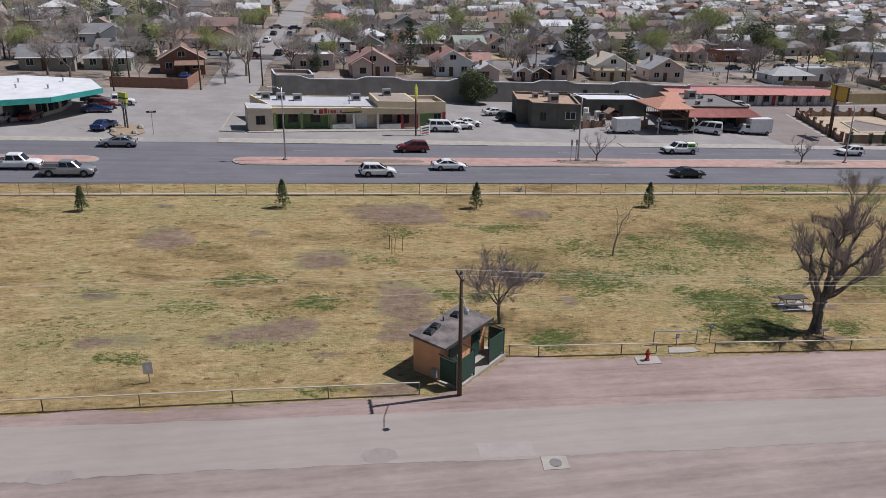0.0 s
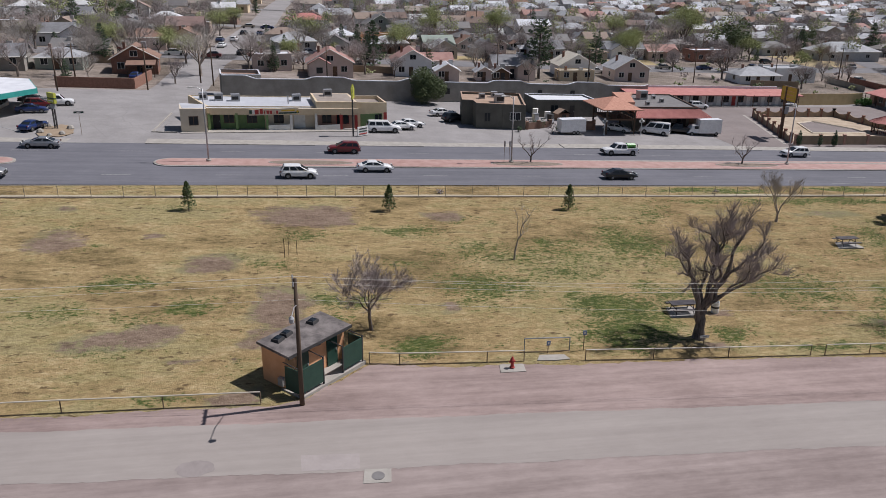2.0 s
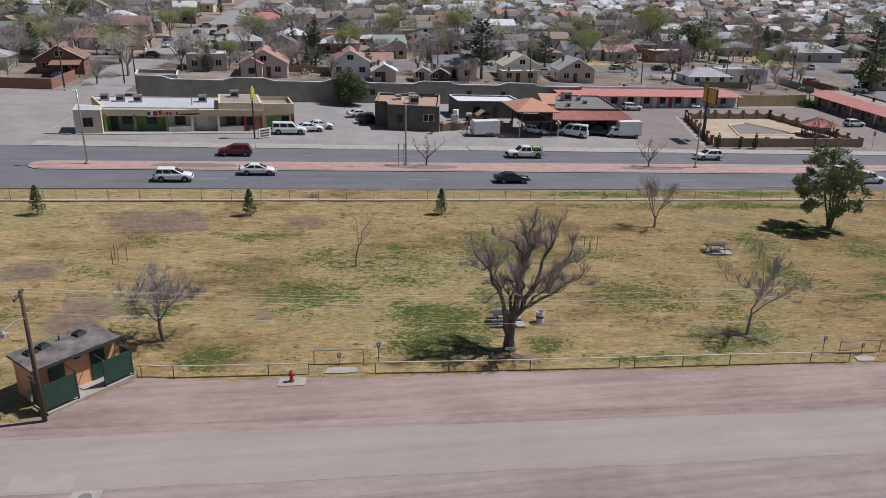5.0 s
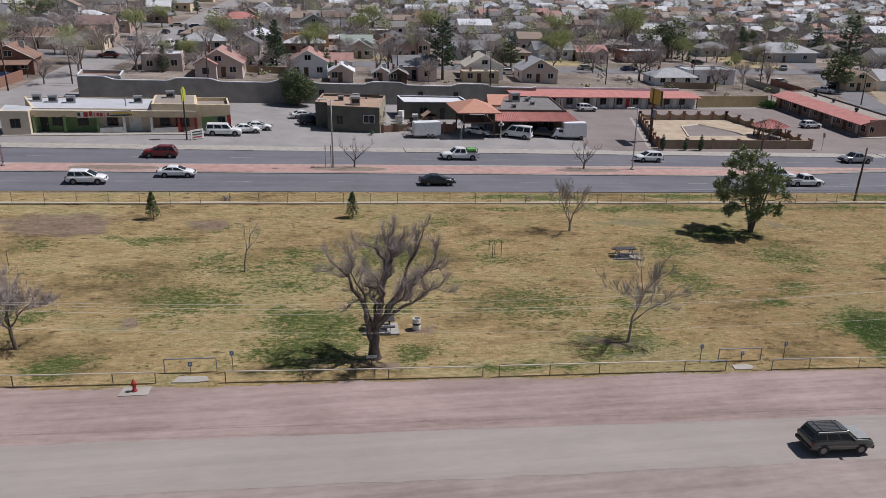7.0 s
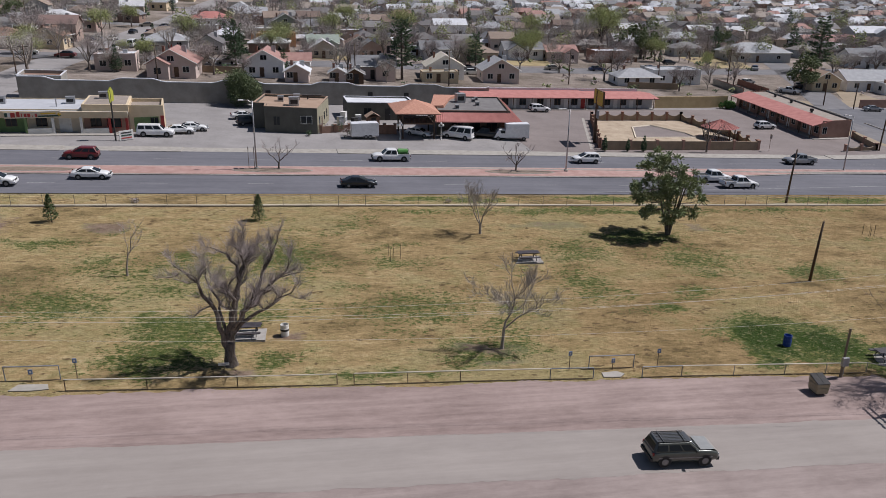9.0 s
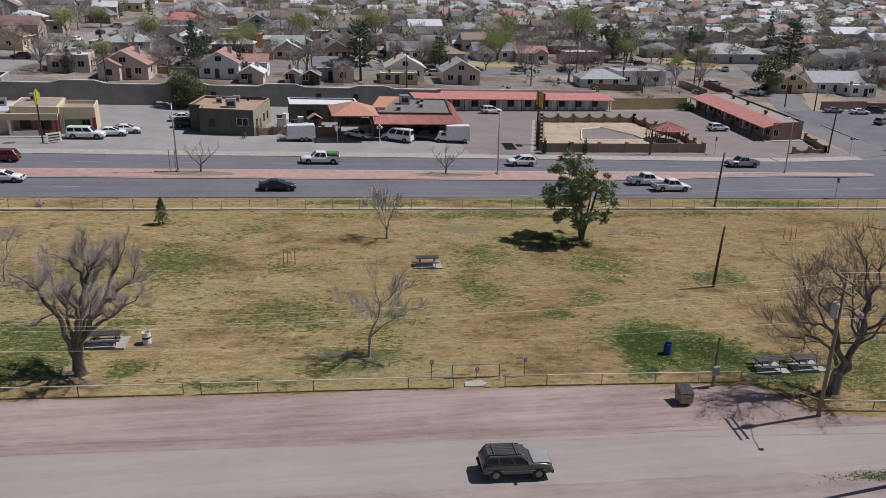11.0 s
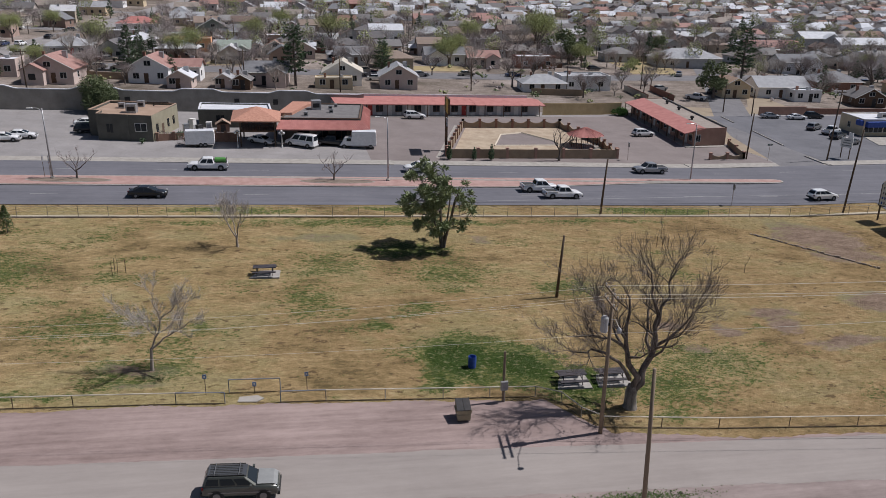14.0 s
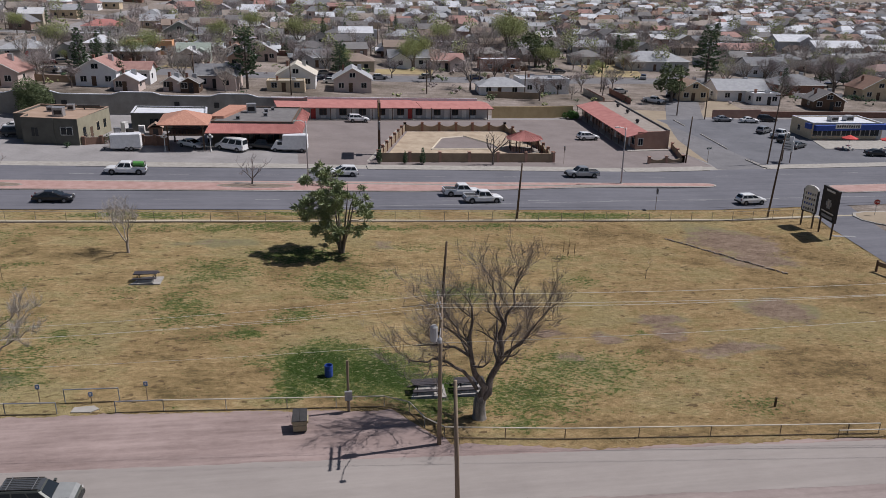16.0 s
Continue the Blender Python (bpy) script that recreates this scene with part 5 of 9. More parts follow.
    if not plain:
        trim = Geo()
        if roof == "front":
            k = rise / hw
            for sx in (-1, 1):
                trim.tube([(sx * (hw + e), -hd - e - .03, h - k * e + .05), (0, -hd - e - .03, h + rise + .05)], [.09, .09], 4)
        elif roof != "flat":
            trim.tube([(-hw - e, -hd - e - .03, h - .05), (hw + e, -hd - e - .03, h - .05)], [.09, .09], 4)
        if trim.v:
            part("fascia", trim, M["white_paint"], rf, "pale eave board")
        cx, cy = -w * .24, d * .12
        part("chimney", Geo().box(cx, cy, h, .5, .5, rise * .7 + .9).box(cx, cy, h + rise * .7 + .9, .6, .6, .1), M["brick"], rf, "small brick chimney")
    if style >= 3:                 # gabled front wing, with a window of its own
        ww, wd, wx = w * .44, 2.6, w * .24 * (1 if style == 3 else -1)
        wh, wr = h - .1, .3 * ww
        wing = part("front_wing", Geo().box(wx, -hd - wd / 2 + .01, -1.2, ww, wd, wh + 1.2).add([(wx - ww / 2, -hd - wd, wh), (wx + ww / 2, -hd - wd, wh), (wx, -hd - wd, wh + wr)], [(0, 1, 2)]), M[wall_mat], t, "gabled front wing")
        up = [(wx - ww / 2 - .3, -hd - wd - .3, wh - .1), (wx - ww / 2 - .3, -hd + 1.6, wh - .1), (wx, -hd + 1.6, wh + wr), (wx, -hd - wd - .3, wh + wr), (wx + ww / 2 + .3, -hd + 1.6, wh - .1), (wx + ww / 2 + .3, -hd - wd - .3, wh - .1)]
        part("wing_roof", Geo().add([(a, b, c + .13) for a, b, c in up] + up, [(3, 2, 1, 0), (5, 4, 2, 3), (6, 7, 8, 9), (9, 8, 10, 11), (0, 1, 7, 6), (4, 5, 11, 10), (0, 6, 9, 3), (3, 9, 11, 5)]), M[roof_mat], wing)
        part("wing_window", on_wall((wx - ww / 2, -hd - wd), (wx + ww / 2, -hd - wd), ww / 2, 1.3, .95, 1.2, .04, 0), M["glass"], wing)
    if style == 2 and w > 8:
        pr = part("porch", Geo().box(-w * .18, -hd - 0.9, 2.25, w * .42, 1.9, 0.12), M[roof_mat], t, "porch roof on two posts")
        for s in (-1, 1):
            part("post", Geo().box(-w * .18 + s * w * .19, -hd - 1.7, -1.0, 0.14, 0.14, 3.3), M["white_paint"], pr)
    return t


def carport(x, y, rot):
    t = thing("carport", "brown sloping carport on thin posts before the brick house", "carport", x, y, rot=rot)
    part("roof", Geo().add([(-2.7, -2.2, 2.2), (2.7, -2.2, 2.2), (2.7, 2.2, 2.75), (-2.7, 2.2, 2.75), (-2.7, -2.2, 2.34), (2.7, -2.2, 2.34), (2.7, 2.2, 2.89), (-2.7, 2.2, 2.89)], [(3, 2, 1, 0), (4, 5, 6, 7), (0, 1, 5, 4), (1, 2, 6, 5), (2, 3, 7, 6), (3, 0, 4, 7)]), M["brown_roof"], t)
    for px in (-2.4, 0, 2.4):
        part("post", Geo().box(px, -1.9, -.3, .12, .12, 2.55), M["brown_trim"], t)


def put_house(x, y, w, d, h, roof, roof_mat, wall_mat, rot, label, style=0):
    t = house(w, d, h, roof, roof_mat, wall_mat, style)
    y += d / 2                     # y is the front wall's
    t.matrix_basis = pose(x, y, land(x, y), 0, 0, rot)
    return tagged(t, label if len(label.split()) > 3 else label + " in the town", "house", "town houses")


for args in (
    (-39.4, 198.6, 13.5, 8, 3.0, "gable", "mid_grey", "white_wall", 4, "long grey-roofed white ranch house", 3),
    (-17.4, 159.4, 8.4, 8, 2.9, "front", "brown_roof", "brick", 4, "brown brick house with gable end and carport", 0),
    (-31.4, 161.5, 8.5, 7, 2.3, "hip", "light_grey", "sage_wall", 2, "low pale-roofed house behind the brick yard", 1),
    (-41.5, 158, 9.5, 8, 2.4, "gable", "mid_grey", "wall_grey", 4, "grey-roofed house behind the store", 1),
    (-22, 198.2, 12, 8, 2.7, "hip", "brown_roof", "pink_wall", 4, "low brown-roofed house", 1),
    (-11.5, 201, 7, 8, 3.0, "gable", "brown_roof", "cream", 84, "yellowish house with brown roof", 1),
    (8.9, 170.6, 8.2, 8, 3.1, "flat", "white_roof", "pink_wall", 3, "flat-roofed tan store with parapet", 1),
    (21.3, 164.2, 9.6, 10, 2.9, "front", "pink_roof", "pink_wall", -3, "pinkish gabled house with faded red roof and porch", 4),
    (14.7, 206, 11, 9, 2.6, "hip", "light_grey", "grey_wall", 4, "pale hip-roofed bungalow with deep eaves", 2),
    (29.1, 227.5, 8.3, 8, 2.6, "hip", "white_roof", "white_wall", 4, "small white hip-roofed house", 1),
    (21.5, 272, 13.5, 9, 3.0, "hip", "red_roof", "white_wall", 4, "red-roofed house", 1),
    (46.1, 268, 10.5, 9, 3.2, "front", "dark_roof", "sage_wall", 3, "dark green gabled house with white trim", 1)):
    put_house(*args)
for args in (
    (54.5, 266.6, 12.5, 8, 2.6, "gable", "mid_grey", "grey_wall", 3, "long blue-grey house", 1),
    (40.1, 168.8, 8.4, 11, 3.3, "front", "pink_roof", "white_wall", -5, "tall white gabled house with faded red roof", 1),
    (46.8, 174.5, 6.5, 6, 3.0, "gable", "pink_roof", "white_wall", -5, "low rear wing with faded red roof", 1),
    (46.7, 163.7, 5.0, 5.5, 2.3, "front", "white_roof", "pink_wall", -6, "small pink shed with white roof", 1),
    (55.5, 165.6, 3.6, 4.5, 2.1, "front", "light_grey", "pink_wall", -6, "small garden shed", 1),
    (59.2, 165, 3.8, 4.5, 2.1, "front", "dark_roof", "brown_trim", -6, "small dark shed", 0),
    (64.5, 172, 9.6, 8, 2.9, "gable", "mid_grey", "pink_wall", -4, "pink cottage with twin grey gables", 3),
    (55.5, 214.7, 8.4, 8, 2.8, "gable", "sage_wall", "sage_wall", 0, "sage green cottage with pale trim", 3),
    (42, 228.2, 12.6, 8, 3.2, "flat", "tan_roof", "orange", 2, "tan flat-roofed building with ochre piers", 0),
    (66.5, 222.3, 7.2, 7, 2.6, "front", "brown_roof", "pink_wall", 0, "small brown-roofed cottage", 1),
    (74, 223, 7.6, 7, 2.7, "front", "light_grey", "pink_wall", 0, "small cottage with pale grey roof", 0)):
    put_house(*args)
for args in (
    (82.2, 176.5, 9.0, 9, 3.0, "front", "cream_roof", "white_wall", -5, "white gabled house with cream metal roof", 1),
    (79.5, 170.5, 8.5, 4.5, 2.2, "flat", "cream_roof", "cream", -5, "flat cream outbuilding behind the wall", 1),
    (95.2, 173.5, 8.8, 9, 3.0, "front", "light_grey", "pink_wall", -5, "pink gabled house with pale roof", 1),
    (117, 223.8, 12, 8, 2.9, "gable", "mid_grey", "white_wall", -3, "white house with dark grey roof", 4),
    (128.5, 221.5, 9.5, 7, 2.9, "gable", "pink_roof", "pink_wall", -3, "small pink house with faded red gables", 3),
    (145.4, 221.5, 12, 8, 3.3, "flat", "white_roof", "brick", -3, "rough stone house with flat roof", 1),
    (145.4, 180.6, 13, 9, 3.3, "flat", "light_grey", "white_wall", -6, "white adobe house with flat roof", 1),
    (132.5, 176, 11, 8, 2.3, "hip", "light_grey", "white_wall", -6, "pale grey-roofed bungalow behind the motel", 1),
    (200.5, 226, 21, 12, 3.0, "hip", "light_grey", "grey_wall", -6, "large pale hip-roofed house", 1),
    (196, 273, 14, 8, 2.8, "gable", "light_grey", "grey_wall", -5, "grey house with pale roof", 1),
    (181.8, 169.2, 7.4, 9, 2.9, "front", "tan_roof", "cream", -8, "small tan house behind the dark evergreen", 1)):
    put_house(*args)
for args in (
    (232.7, 214, 13, 9, 3.6, "gable", "mid_grey", "white_wall", -8, "white house with grey roof and front gable", 3),
    (195.4, 169.2, 13.4, 9, 2.8, "gable", "light_grey", "white_wall", -8, "white bungalow with a pale roof", 1),
    (198.6, 164.0, 7.0, 4.8, 2.6, "flat", "white_roof", "white_wall", -8, "flat white front room of the bungalow", 0),
    (211.5, 156.6, 7.6, 7, 2.3, "front", "dark_roof", "brown_trim", -14, "low dark gabled outbuilding", 0),
    (238.5, 171.0, 10, 9, 3.0, "front", "brown_roof", "cream", -10, "cream house with brown gabled roof", 1),
    (219, 178, 13, 10, 2.9, "hip", "mid_grey", "brick", -8, "dark grey hip-roofed brick bungalow", 1),
    (261, 269, 22, 9, 2.8, "gable", "pink_roof", "pink_wall", -6, "pink-roofed ranch house", 3),
    (312, 281, 21, 10, 3.2, "gable", "white_roof", "white_wall", -6, "long white-roofed building", 1),
    (298, 291, 16, 10, 4.6, "gable", "white_roof", "grey_wall", -6, "two-storey grey house with white roof", 3),
    (252, 329, 15, 9, 3.8, "flat", "white_roof", "white_wall", -5, "white adobe building with flat roof", 0),
    (172, 262, 15, 8, 2.8, "gable", "light_grey", "grey_wall", -5, "grey house with pale roof", 1),
    (107, 282, 12, 8, 4.4, "gable", "white_roof", "white_wall", -2, "two-storey white-roofed house with dormers", 1),
    (125, 286, 11, 8, 3.8, "hip", "light_grey", "grey_wall", -2, "tall grey house", 1),
    (88, 214, 9.5, 8, 2.8, "gable", "mid_grey", "grey_wall", -3, "grey cottage", 4),
    (34, 307, 12, 8, 2.9, "gable", "light_grey", "cream", 3, "pale house", 0)):
    put_house(*args)


carport(-15.6, 157.0, 4)


# ---- restroom hut ----
def hut():
    t = thing("restroom_hut", "small orange restroom hut with flat grey roof and green screens", "restroom", 8.7, 39.4, rot=42.5)
    L, D, H = 5.0, 2.0, 2.3                     # along the front, depth, height
    g = Geo().box(L / 2, D / 2, -0.3, L, D, H + 0.3)
    part("wall", g, M["orange"], t)
    part("roof", Geo().add([(-.22, -.5, 2.27), (L + .18, -.5, 2.27), (L + .18, D + .15, 2.50), (-.22, D + .15, 2.50), (-.22, -.5, 2.43), (L + .18, -.5, 2.43), (L + .18, D + .15, 2.66), (-.22, D + .15, 2.66)],
                           [(3, 2, 1, 0), (4, 5, 6, 7), (0, 1, 5, 4), (1, 2, 6, 5), (2, 3, 7, 6), (3, 0, 4, 7)]), M["felt"], t, "weathered grey felt roof slab")
    part("fascia", Geo().box(L / 2 - .02, -.53, 2.25, L + .45, .05, .19), M["dark"], t, "dark roof edge")
    part("foundation", Geo().box(L / 2 + .15, -.55, -.5, L + .6, 1.75, .58), M["concrete"], t, "concrete walk in front of the doors")
    for cx in (1.35, 3.85):
        d = part("door", Geo().box(cx, -.03, .06, .9, .1, 2.0), M["dark_green"], t, "dark green steel door")
        part("handle", Geo().box(cx + .33, -.1, .95, .06, .08, .16), M["steel"], d)
    part("wall_lamp", Geo().box(2.6, -.1, 1.95, .34, .2, .2), M["dark"], t)
    # screens: steel sheets on posts
    for x0, x1, side in ((-.2, 1.75, -.2), (3.45, 5.25, 5.25)):
        s = part("screen", Geo().box((x0 + x1) / 2, -1.3, .25, x1 - x0, .05, 1.5).box(side, -.72, .25, .05, 1.15, 1.5), M["dark_green"], t, "dark green sheet-metal privacy screen")
        for px, py in ((x0, -1.3), (x1, -1.3)):
            part("post", Geo().box(px, py, -.3, .08, .08, 2.2), M["dark"], s)
        for rx in (x1 if side < 1 else x0, side):
            part("rail", Geo().tube([(rx, -1.3, 1.86), (rx, 0, 1.95)], [.03, .03], 6), M["dark"], s)
    for x, y in ((.75, 1.35), (1.55, 1.5), (3.75, 1.45)):
        z = 2.42 + y * .086
        k = part("skylight", Geo().box(x, y, z, .75, .6, .22, 12, .8), M["dark"], t, "dark skylight dome")
        part("dome", Geo().box(x, y, z + .2, .55, .42, .1, 12, .6), M["glass"], k)
    part("vent_pipe", Geo().lathe(2.6, 1.6, [(.05, 2.5), (.05, 2.9)], 8), M["dark"], t)
    part("side_box", Geo().box(-.12, .3, .3, .24, .4, .5), M["steel"], t)


M["felt"] = surface("weathered_roof_felt", (0.075, 0.064, 0.062), (0.21, 0.185, 0.175), 1.1, spread=(.38, .6))
hut()


# ---- poles, lamps and wires ----
def utility_pole(x, y, h, label, mat="wood_pole", arms=((0.35, 2.2),), rot=90.0, lean=0.0, extras=""):
    t = thing("utility_pole", label, "utility pole", x, y, rot=rot)
    part("shaft", Geo().tube([(0, 0, -.6), (lean * .5, 0, h * .5), (lean, 0, h)], [.145, .125, .095], 10), M[mat], t, smooth=True)
    for dz, w in arms:
        a = part("crossarm", Geo().box(lean, .12, h - dz - .06, w, .1, .13), M[mat], t)
        for s in (-.46, -.25, .25, .46):
            part("insulator", Geo().lathe(lean + s * w, .12, [(.03, h - dz + .06), (.06, h - dz + .1), (.04, h - dz + .2)], 8), M["steel"], a)
    if "transformer" in extras:
        k = part("transformer", Geo().lathe(lean * .7 - .05, .42, [(.22, h * .72), (.24, h * .72 + .05), (.24, h * .72 + .95), (.17, h * .72 + 1.05)], 14), M["grey_wall"], t, "grey canister transformer")
        part("bracket", Geo().box(lean * .7 - .02, .2, h * .72 + .4, .1, .3, .2), M["dark"], k)
    if "lamp" in extras:
        k = part("lamp_arm", Geo().tube([(lean * .8, 0, h * .80), (lean * .8 - 1.2, .15, h * .85), (lean * .8 - 2.3, .3, h * .85)], [.025, .025, .025], 6), M["steel"], t)
        part("lamp_head", Geo().lathe(lean * .8 - 2.4, .32, [(.05, h * .85 + .06), (.15, h * .85 - .08), (.13, h * .85 - .3)], 10), M["light_grey"], k)
    return t


utility_pole(9.5, 37.7, 7.8, "dark wooden utility pole beside the restroom hut", arms=((.25, 1.5),), rot=90, extras="lamp")
utility_pole(86.5, 33.3, 10.3, "pale wooden utility pole with transformer", "pale_pole", ((.25, 2.4), (1.0, 2.4)), rot=84, extras="transformer lamp")
utility_pole(86.07, 26.02, 8.9, "bare weathered wooden pole in the shoulder", "pale_pole", (), 0, lean=-0.35)
utility_pole(91.2, 54.7, 6.0, "bare dark wooden pole in the grass", arms=(), rot=0, lean=.35)
utility_pole(106.0, 79.3, 7.1, "bare dark wooden pole beside the park fence", arms=(), rot=0, lean=.4)
utility_pole(141.6, 79.3, 11.4, "tall leaning wooden pole at the park corner", arms=(), rot=0, lean=.8)
utility_pole(145.5, 108.6, 8.0, "leaning dark wooden pole at the street corner", arms=(), rot=0, lean=.3)
utility_pole(160.2, 106.9, 12.2, "tall dark utility pole beside the diner lot", arms=((.4, 1.8),), rot=0, lean=.6)
for x, y, h in ((-12.5, 141.3, 7.8), (-26.2, 137.7, 6.9), (-24.5, 143.5, 7.2), (-1.9, 148.4, 7.5), (-4.3, 150.5, 6), (19.6, 154, 8), (59.6, 170.2, 8), (80.4, 166.3, 8), (113, 175.8, 8), (129, 186.6, 8), (139.6, 180.6, 7.5), (162, 184, 9), (166.5, 150.8, 7), (170.8, 146.1, 6)):
    utility_pole(x, y, h, "dark wooden utility pole among the houses", arms=((.5, 1.8),) if h > 7 else (), rot=10)
M["stone_tan"] = surface("weathered_tan_stone", (0.16, 0.125, 0.10), (0.29, 0.235, 0.19), 4)
rp = random.Random(31)
for k in range(30):
    d = rp.uniform(205, 420)
    utility_pole(rp.uniform(-0.45 * d, 60 + 0.85 * d), d, rp.uniform(7.5, 9.5), "dark wooden utility pole among the houses", arms=((.5, 1.8),), rot=rp.choice((0, 90)))


def wire(a, b, sag, r=0.0065):
    g = Geo()
    pts = [Vector(a).lerp(Vector(b), k / 20) - Vector((0, 0, 4 * sag * (k / 20) * (1 - k / 20))) for k in range(21)]
    return g.tube(pts, [r] * 21, 4)


M["cable"] = surface("pale_aluminium_cable", (0.62, 0.60, 0.54), (0.80, 0.77, 0.70), 5, rough=0.6)
z1, z2 = land(9.5, 37.7) + 7.75, land(86.5, 33.3) + 10.2
for dy, d1, d2, sag in ((-.7, 0, 0, 1.7), (.7, 0, 0, 1.5), (.4, .1, -.75, 1.6), (.1, -1.2, -3.0, 1.3)):
    solid("power_cable", wire((9.5, 37.7 + dy * .6, z1 + d1), (86.5, 33.3 + dy, z2 + d2), sag), M["cable"], "thin pale overhead cable strung between poles", "cable", "overhead cables")
    solid("power_cable", wire((86.5, 33.3 + dy, z2 + d2), (168, 26.5 + dy, land(168, 26) + 15.4 + d2 * .6), sag * .8, .012), M["cable"], "thin pale overhead cable strung between poles", "cable", "overhead cables")
    solid("power_cable", wire((9.5, 37.7 + dy * .6, z1 + d1), (-60, 42 + dy, land(-60, 42) + 7.6 + d1), sag * .7), M["cable"], "thin pale overhead cable strung between poles", "cable", "overhead cables")


def street_lamp(x, y, h=8.8, side=1, label="tall grey street lamp in the brick median"):
    t = thing("street_lamp", label, "street lamp", x, y, group="median lamps")
    part("base", Geo().lathe(0, 0, [(.3, .0), (.3, .35), (.2, .45)], 10), M["concrete"], t)
    part("pole", Geo().tube([(0, 0, .2), (0, 0, h * .6), (0, 0, h)], [.11, .09, .06], 8), M["steel"], t, smooth=True)
    a = part("arm", Geo().tube([(0, 0, h - .3), (-.5 * side, .0, h + .05), (-1.1 * side, .0, h + .1)], [.05, .045, .04], 6), M["steel"], t)
    part("lamp_head", Geo().box(-1.35 * side, 0, h + .02, .7, .28, .14, 0, .8), M["white_paint"], a)
    return t


for x, y in ((-39, 91.6), (0.9, 92.0), (39.0, 92.7), (80.9, 93.3), (127.3, 95.0)):
    street_lamp(x, y)


def globe_lamp(x, y):
    t = thing("globe_lamp", "white post lamp with three round globes", "lamp post", x, y, group="office lamps")
    part("post", Geo().lathe(0, 0, [(.16, 0), (.12, .3), (.06, .5), (.05, 2.2)], 8), M["white_paint"], t)
    for dx, z in ((-.3, 2.3), (.3, 2.3), (0, 2.6)):
        part("globe", Geo().lathe(dx, 0, [(.05, z - .19), (.17, z - .08), (.19, z), (.17, z + .08), (.05, z + .19)], 10), M["white_paint"], t, smooth=True)
    part("arm", Geo().tube([(-.3, 0, 2.12), (.3, 0, 2.12)], [.03, .03], 6), M["white_paint"], t)


globe_lamp(60.4, 111.5)
globe_lamp(67.0, 111.9)


# ---- fences and rails ----
def park_fence(a, b):
    t = thing("chain_fence", "low chain-link fence with thin steel posts along the highway", "fence", 0, 0, 0)
    xs = steps(a, b, 3.05)
    for x in xs:
        y = FENCE(x) + .1
        part("post", Geo().tube([(x, y, land(x, y) - .1), (x, y, land(x, y) + 1.2)], [.03, .03], 6), M["fence_grey"], t)
    for z, r in ((1.18, .022), (.9, .006), (.6, .006), (.3, .006)):
        part("top_rail" if z > 1 else "wire", Geo().tube([(x, FENCE(x) + .1, land(x, FENCE(x)) + z) for x in xs], [r] * len(xs), 4), M["fence_grey"], t)


M["fence_grey"] = surface("dull_galvanised_post", (0.22, 0.195, 0.16), (0.36, 0.325, 0.28), 4, rough=0.7)
M["rust"] = surface("rusty_steel", (0.16, 0.11, 0.075), (0.28, 0.21, 0.15), 4, rough=0.7, metal=0.3)
M["pipe"] = surface("pale_painted_pipe", (0.42, 0.38, 0.31), (0.62, 0.57, 0.48), 2.0, rough=0.55)
M["pipe_grey"] = surface("blue_grey_painted_pipe", (0.15, 0.17, 0.20), (0.24, 0.26, 0.30), 2.0, rough=0.55)
park_fence(-70, 148)


def pipe_rail(pts, h, top, post, label, gap=4.6):
    t = thing("pipe_rail", label, "railing", 0, 0, 0, group="park railings")
    for a, b in zip(pts, pts[1:]):
        L = math.hypot(b[0] - a[0], b[1] - a[1])
        n = max(1, round(L / gap))
        P = [(a[0] + (b[0] - a[0]) * k / n, a[1] + (b[1] - a[1]) * k / n) for k in range(n + 1)]
        for x, y in P:
            part("post", Geo().tube([(x, y, land(x, y) - .2), (x, y, land(x, y) + h)], [.034, .034], 6), M[post], t)
        part("top_pipe", Geo().tube([(x, y, land(x, y) + h) for x, y in P], [.042] * len(P), 6), M[top], t)
        part("edging", Geo().tube([(x, y - .05, land(x, y) + .035) for x, y in P], [.022] * len(P), 4), M["rust"], t)
    return t


pipe_rail([(-80, 40.4), (-13, 38.6), (-3.3, 38.4), (7.2, 38.1)], .78, "pipe", "rust", "low pale pipe rail on short posts beside the grass")
pipe_rail([(13.9, 42.1), (15.8, 41.8), (21.5, 41.5), (24.0, 41.4)], .78, "pipe", "rust", "low pale pipe rail on short posts")
pipe_rail([(28.2, 41.1), (33.0, 40.8), (38.5, 40.5), (44.8, 40.2)], .78, "pipe", "rust", "low pale pipe rail on short posts")
pipe_rail([(45.9, 40.1), (53, 39.8), (59.3, 39.5)], .82, "pipe", "rust", "low pale pipe rail on short posts")
pipe_rail([(59.3, 39.5), (62.4, 39.3)], .82, "pipe_grey", "pipe_grey", "short grey pipe rail beside the gate", 3.1)
pipe_rail([(66.0, 39.1), (69.0, 39.0)], .82, "pipe_grey", "pipe_grey", "short grey pipe rail beside the gate", 3.0)
pipe_rail([(69.0, 39.0), (77, 38.5), (83.6, 38.1), (85.2, 37.2), (85.9, 35.2), (87.0, 34.0)], .82, "pipe", "pipe", "bent pale pipe rail round the corner", 3.6)
pipe_rail([(87.0, 34.0), (95, 33.0), (115.6, 31.4), (118, 31.2)], .8, "pipe", "rust", "low pale pipe rail on short posts", 5.2)
pipe_rail([(114.5, 31.0), (135, 29.6), (146, 28.8)], .6, "pipe", "rust", "doubled lower pale pipe rail", 5.2)
pipe_rail([(24.4, 42.6), (27.6, 42.5)], 1.0, "pipe_grey", "pipe_grey", "grey pipe barrier set behind the gap", 3.2)
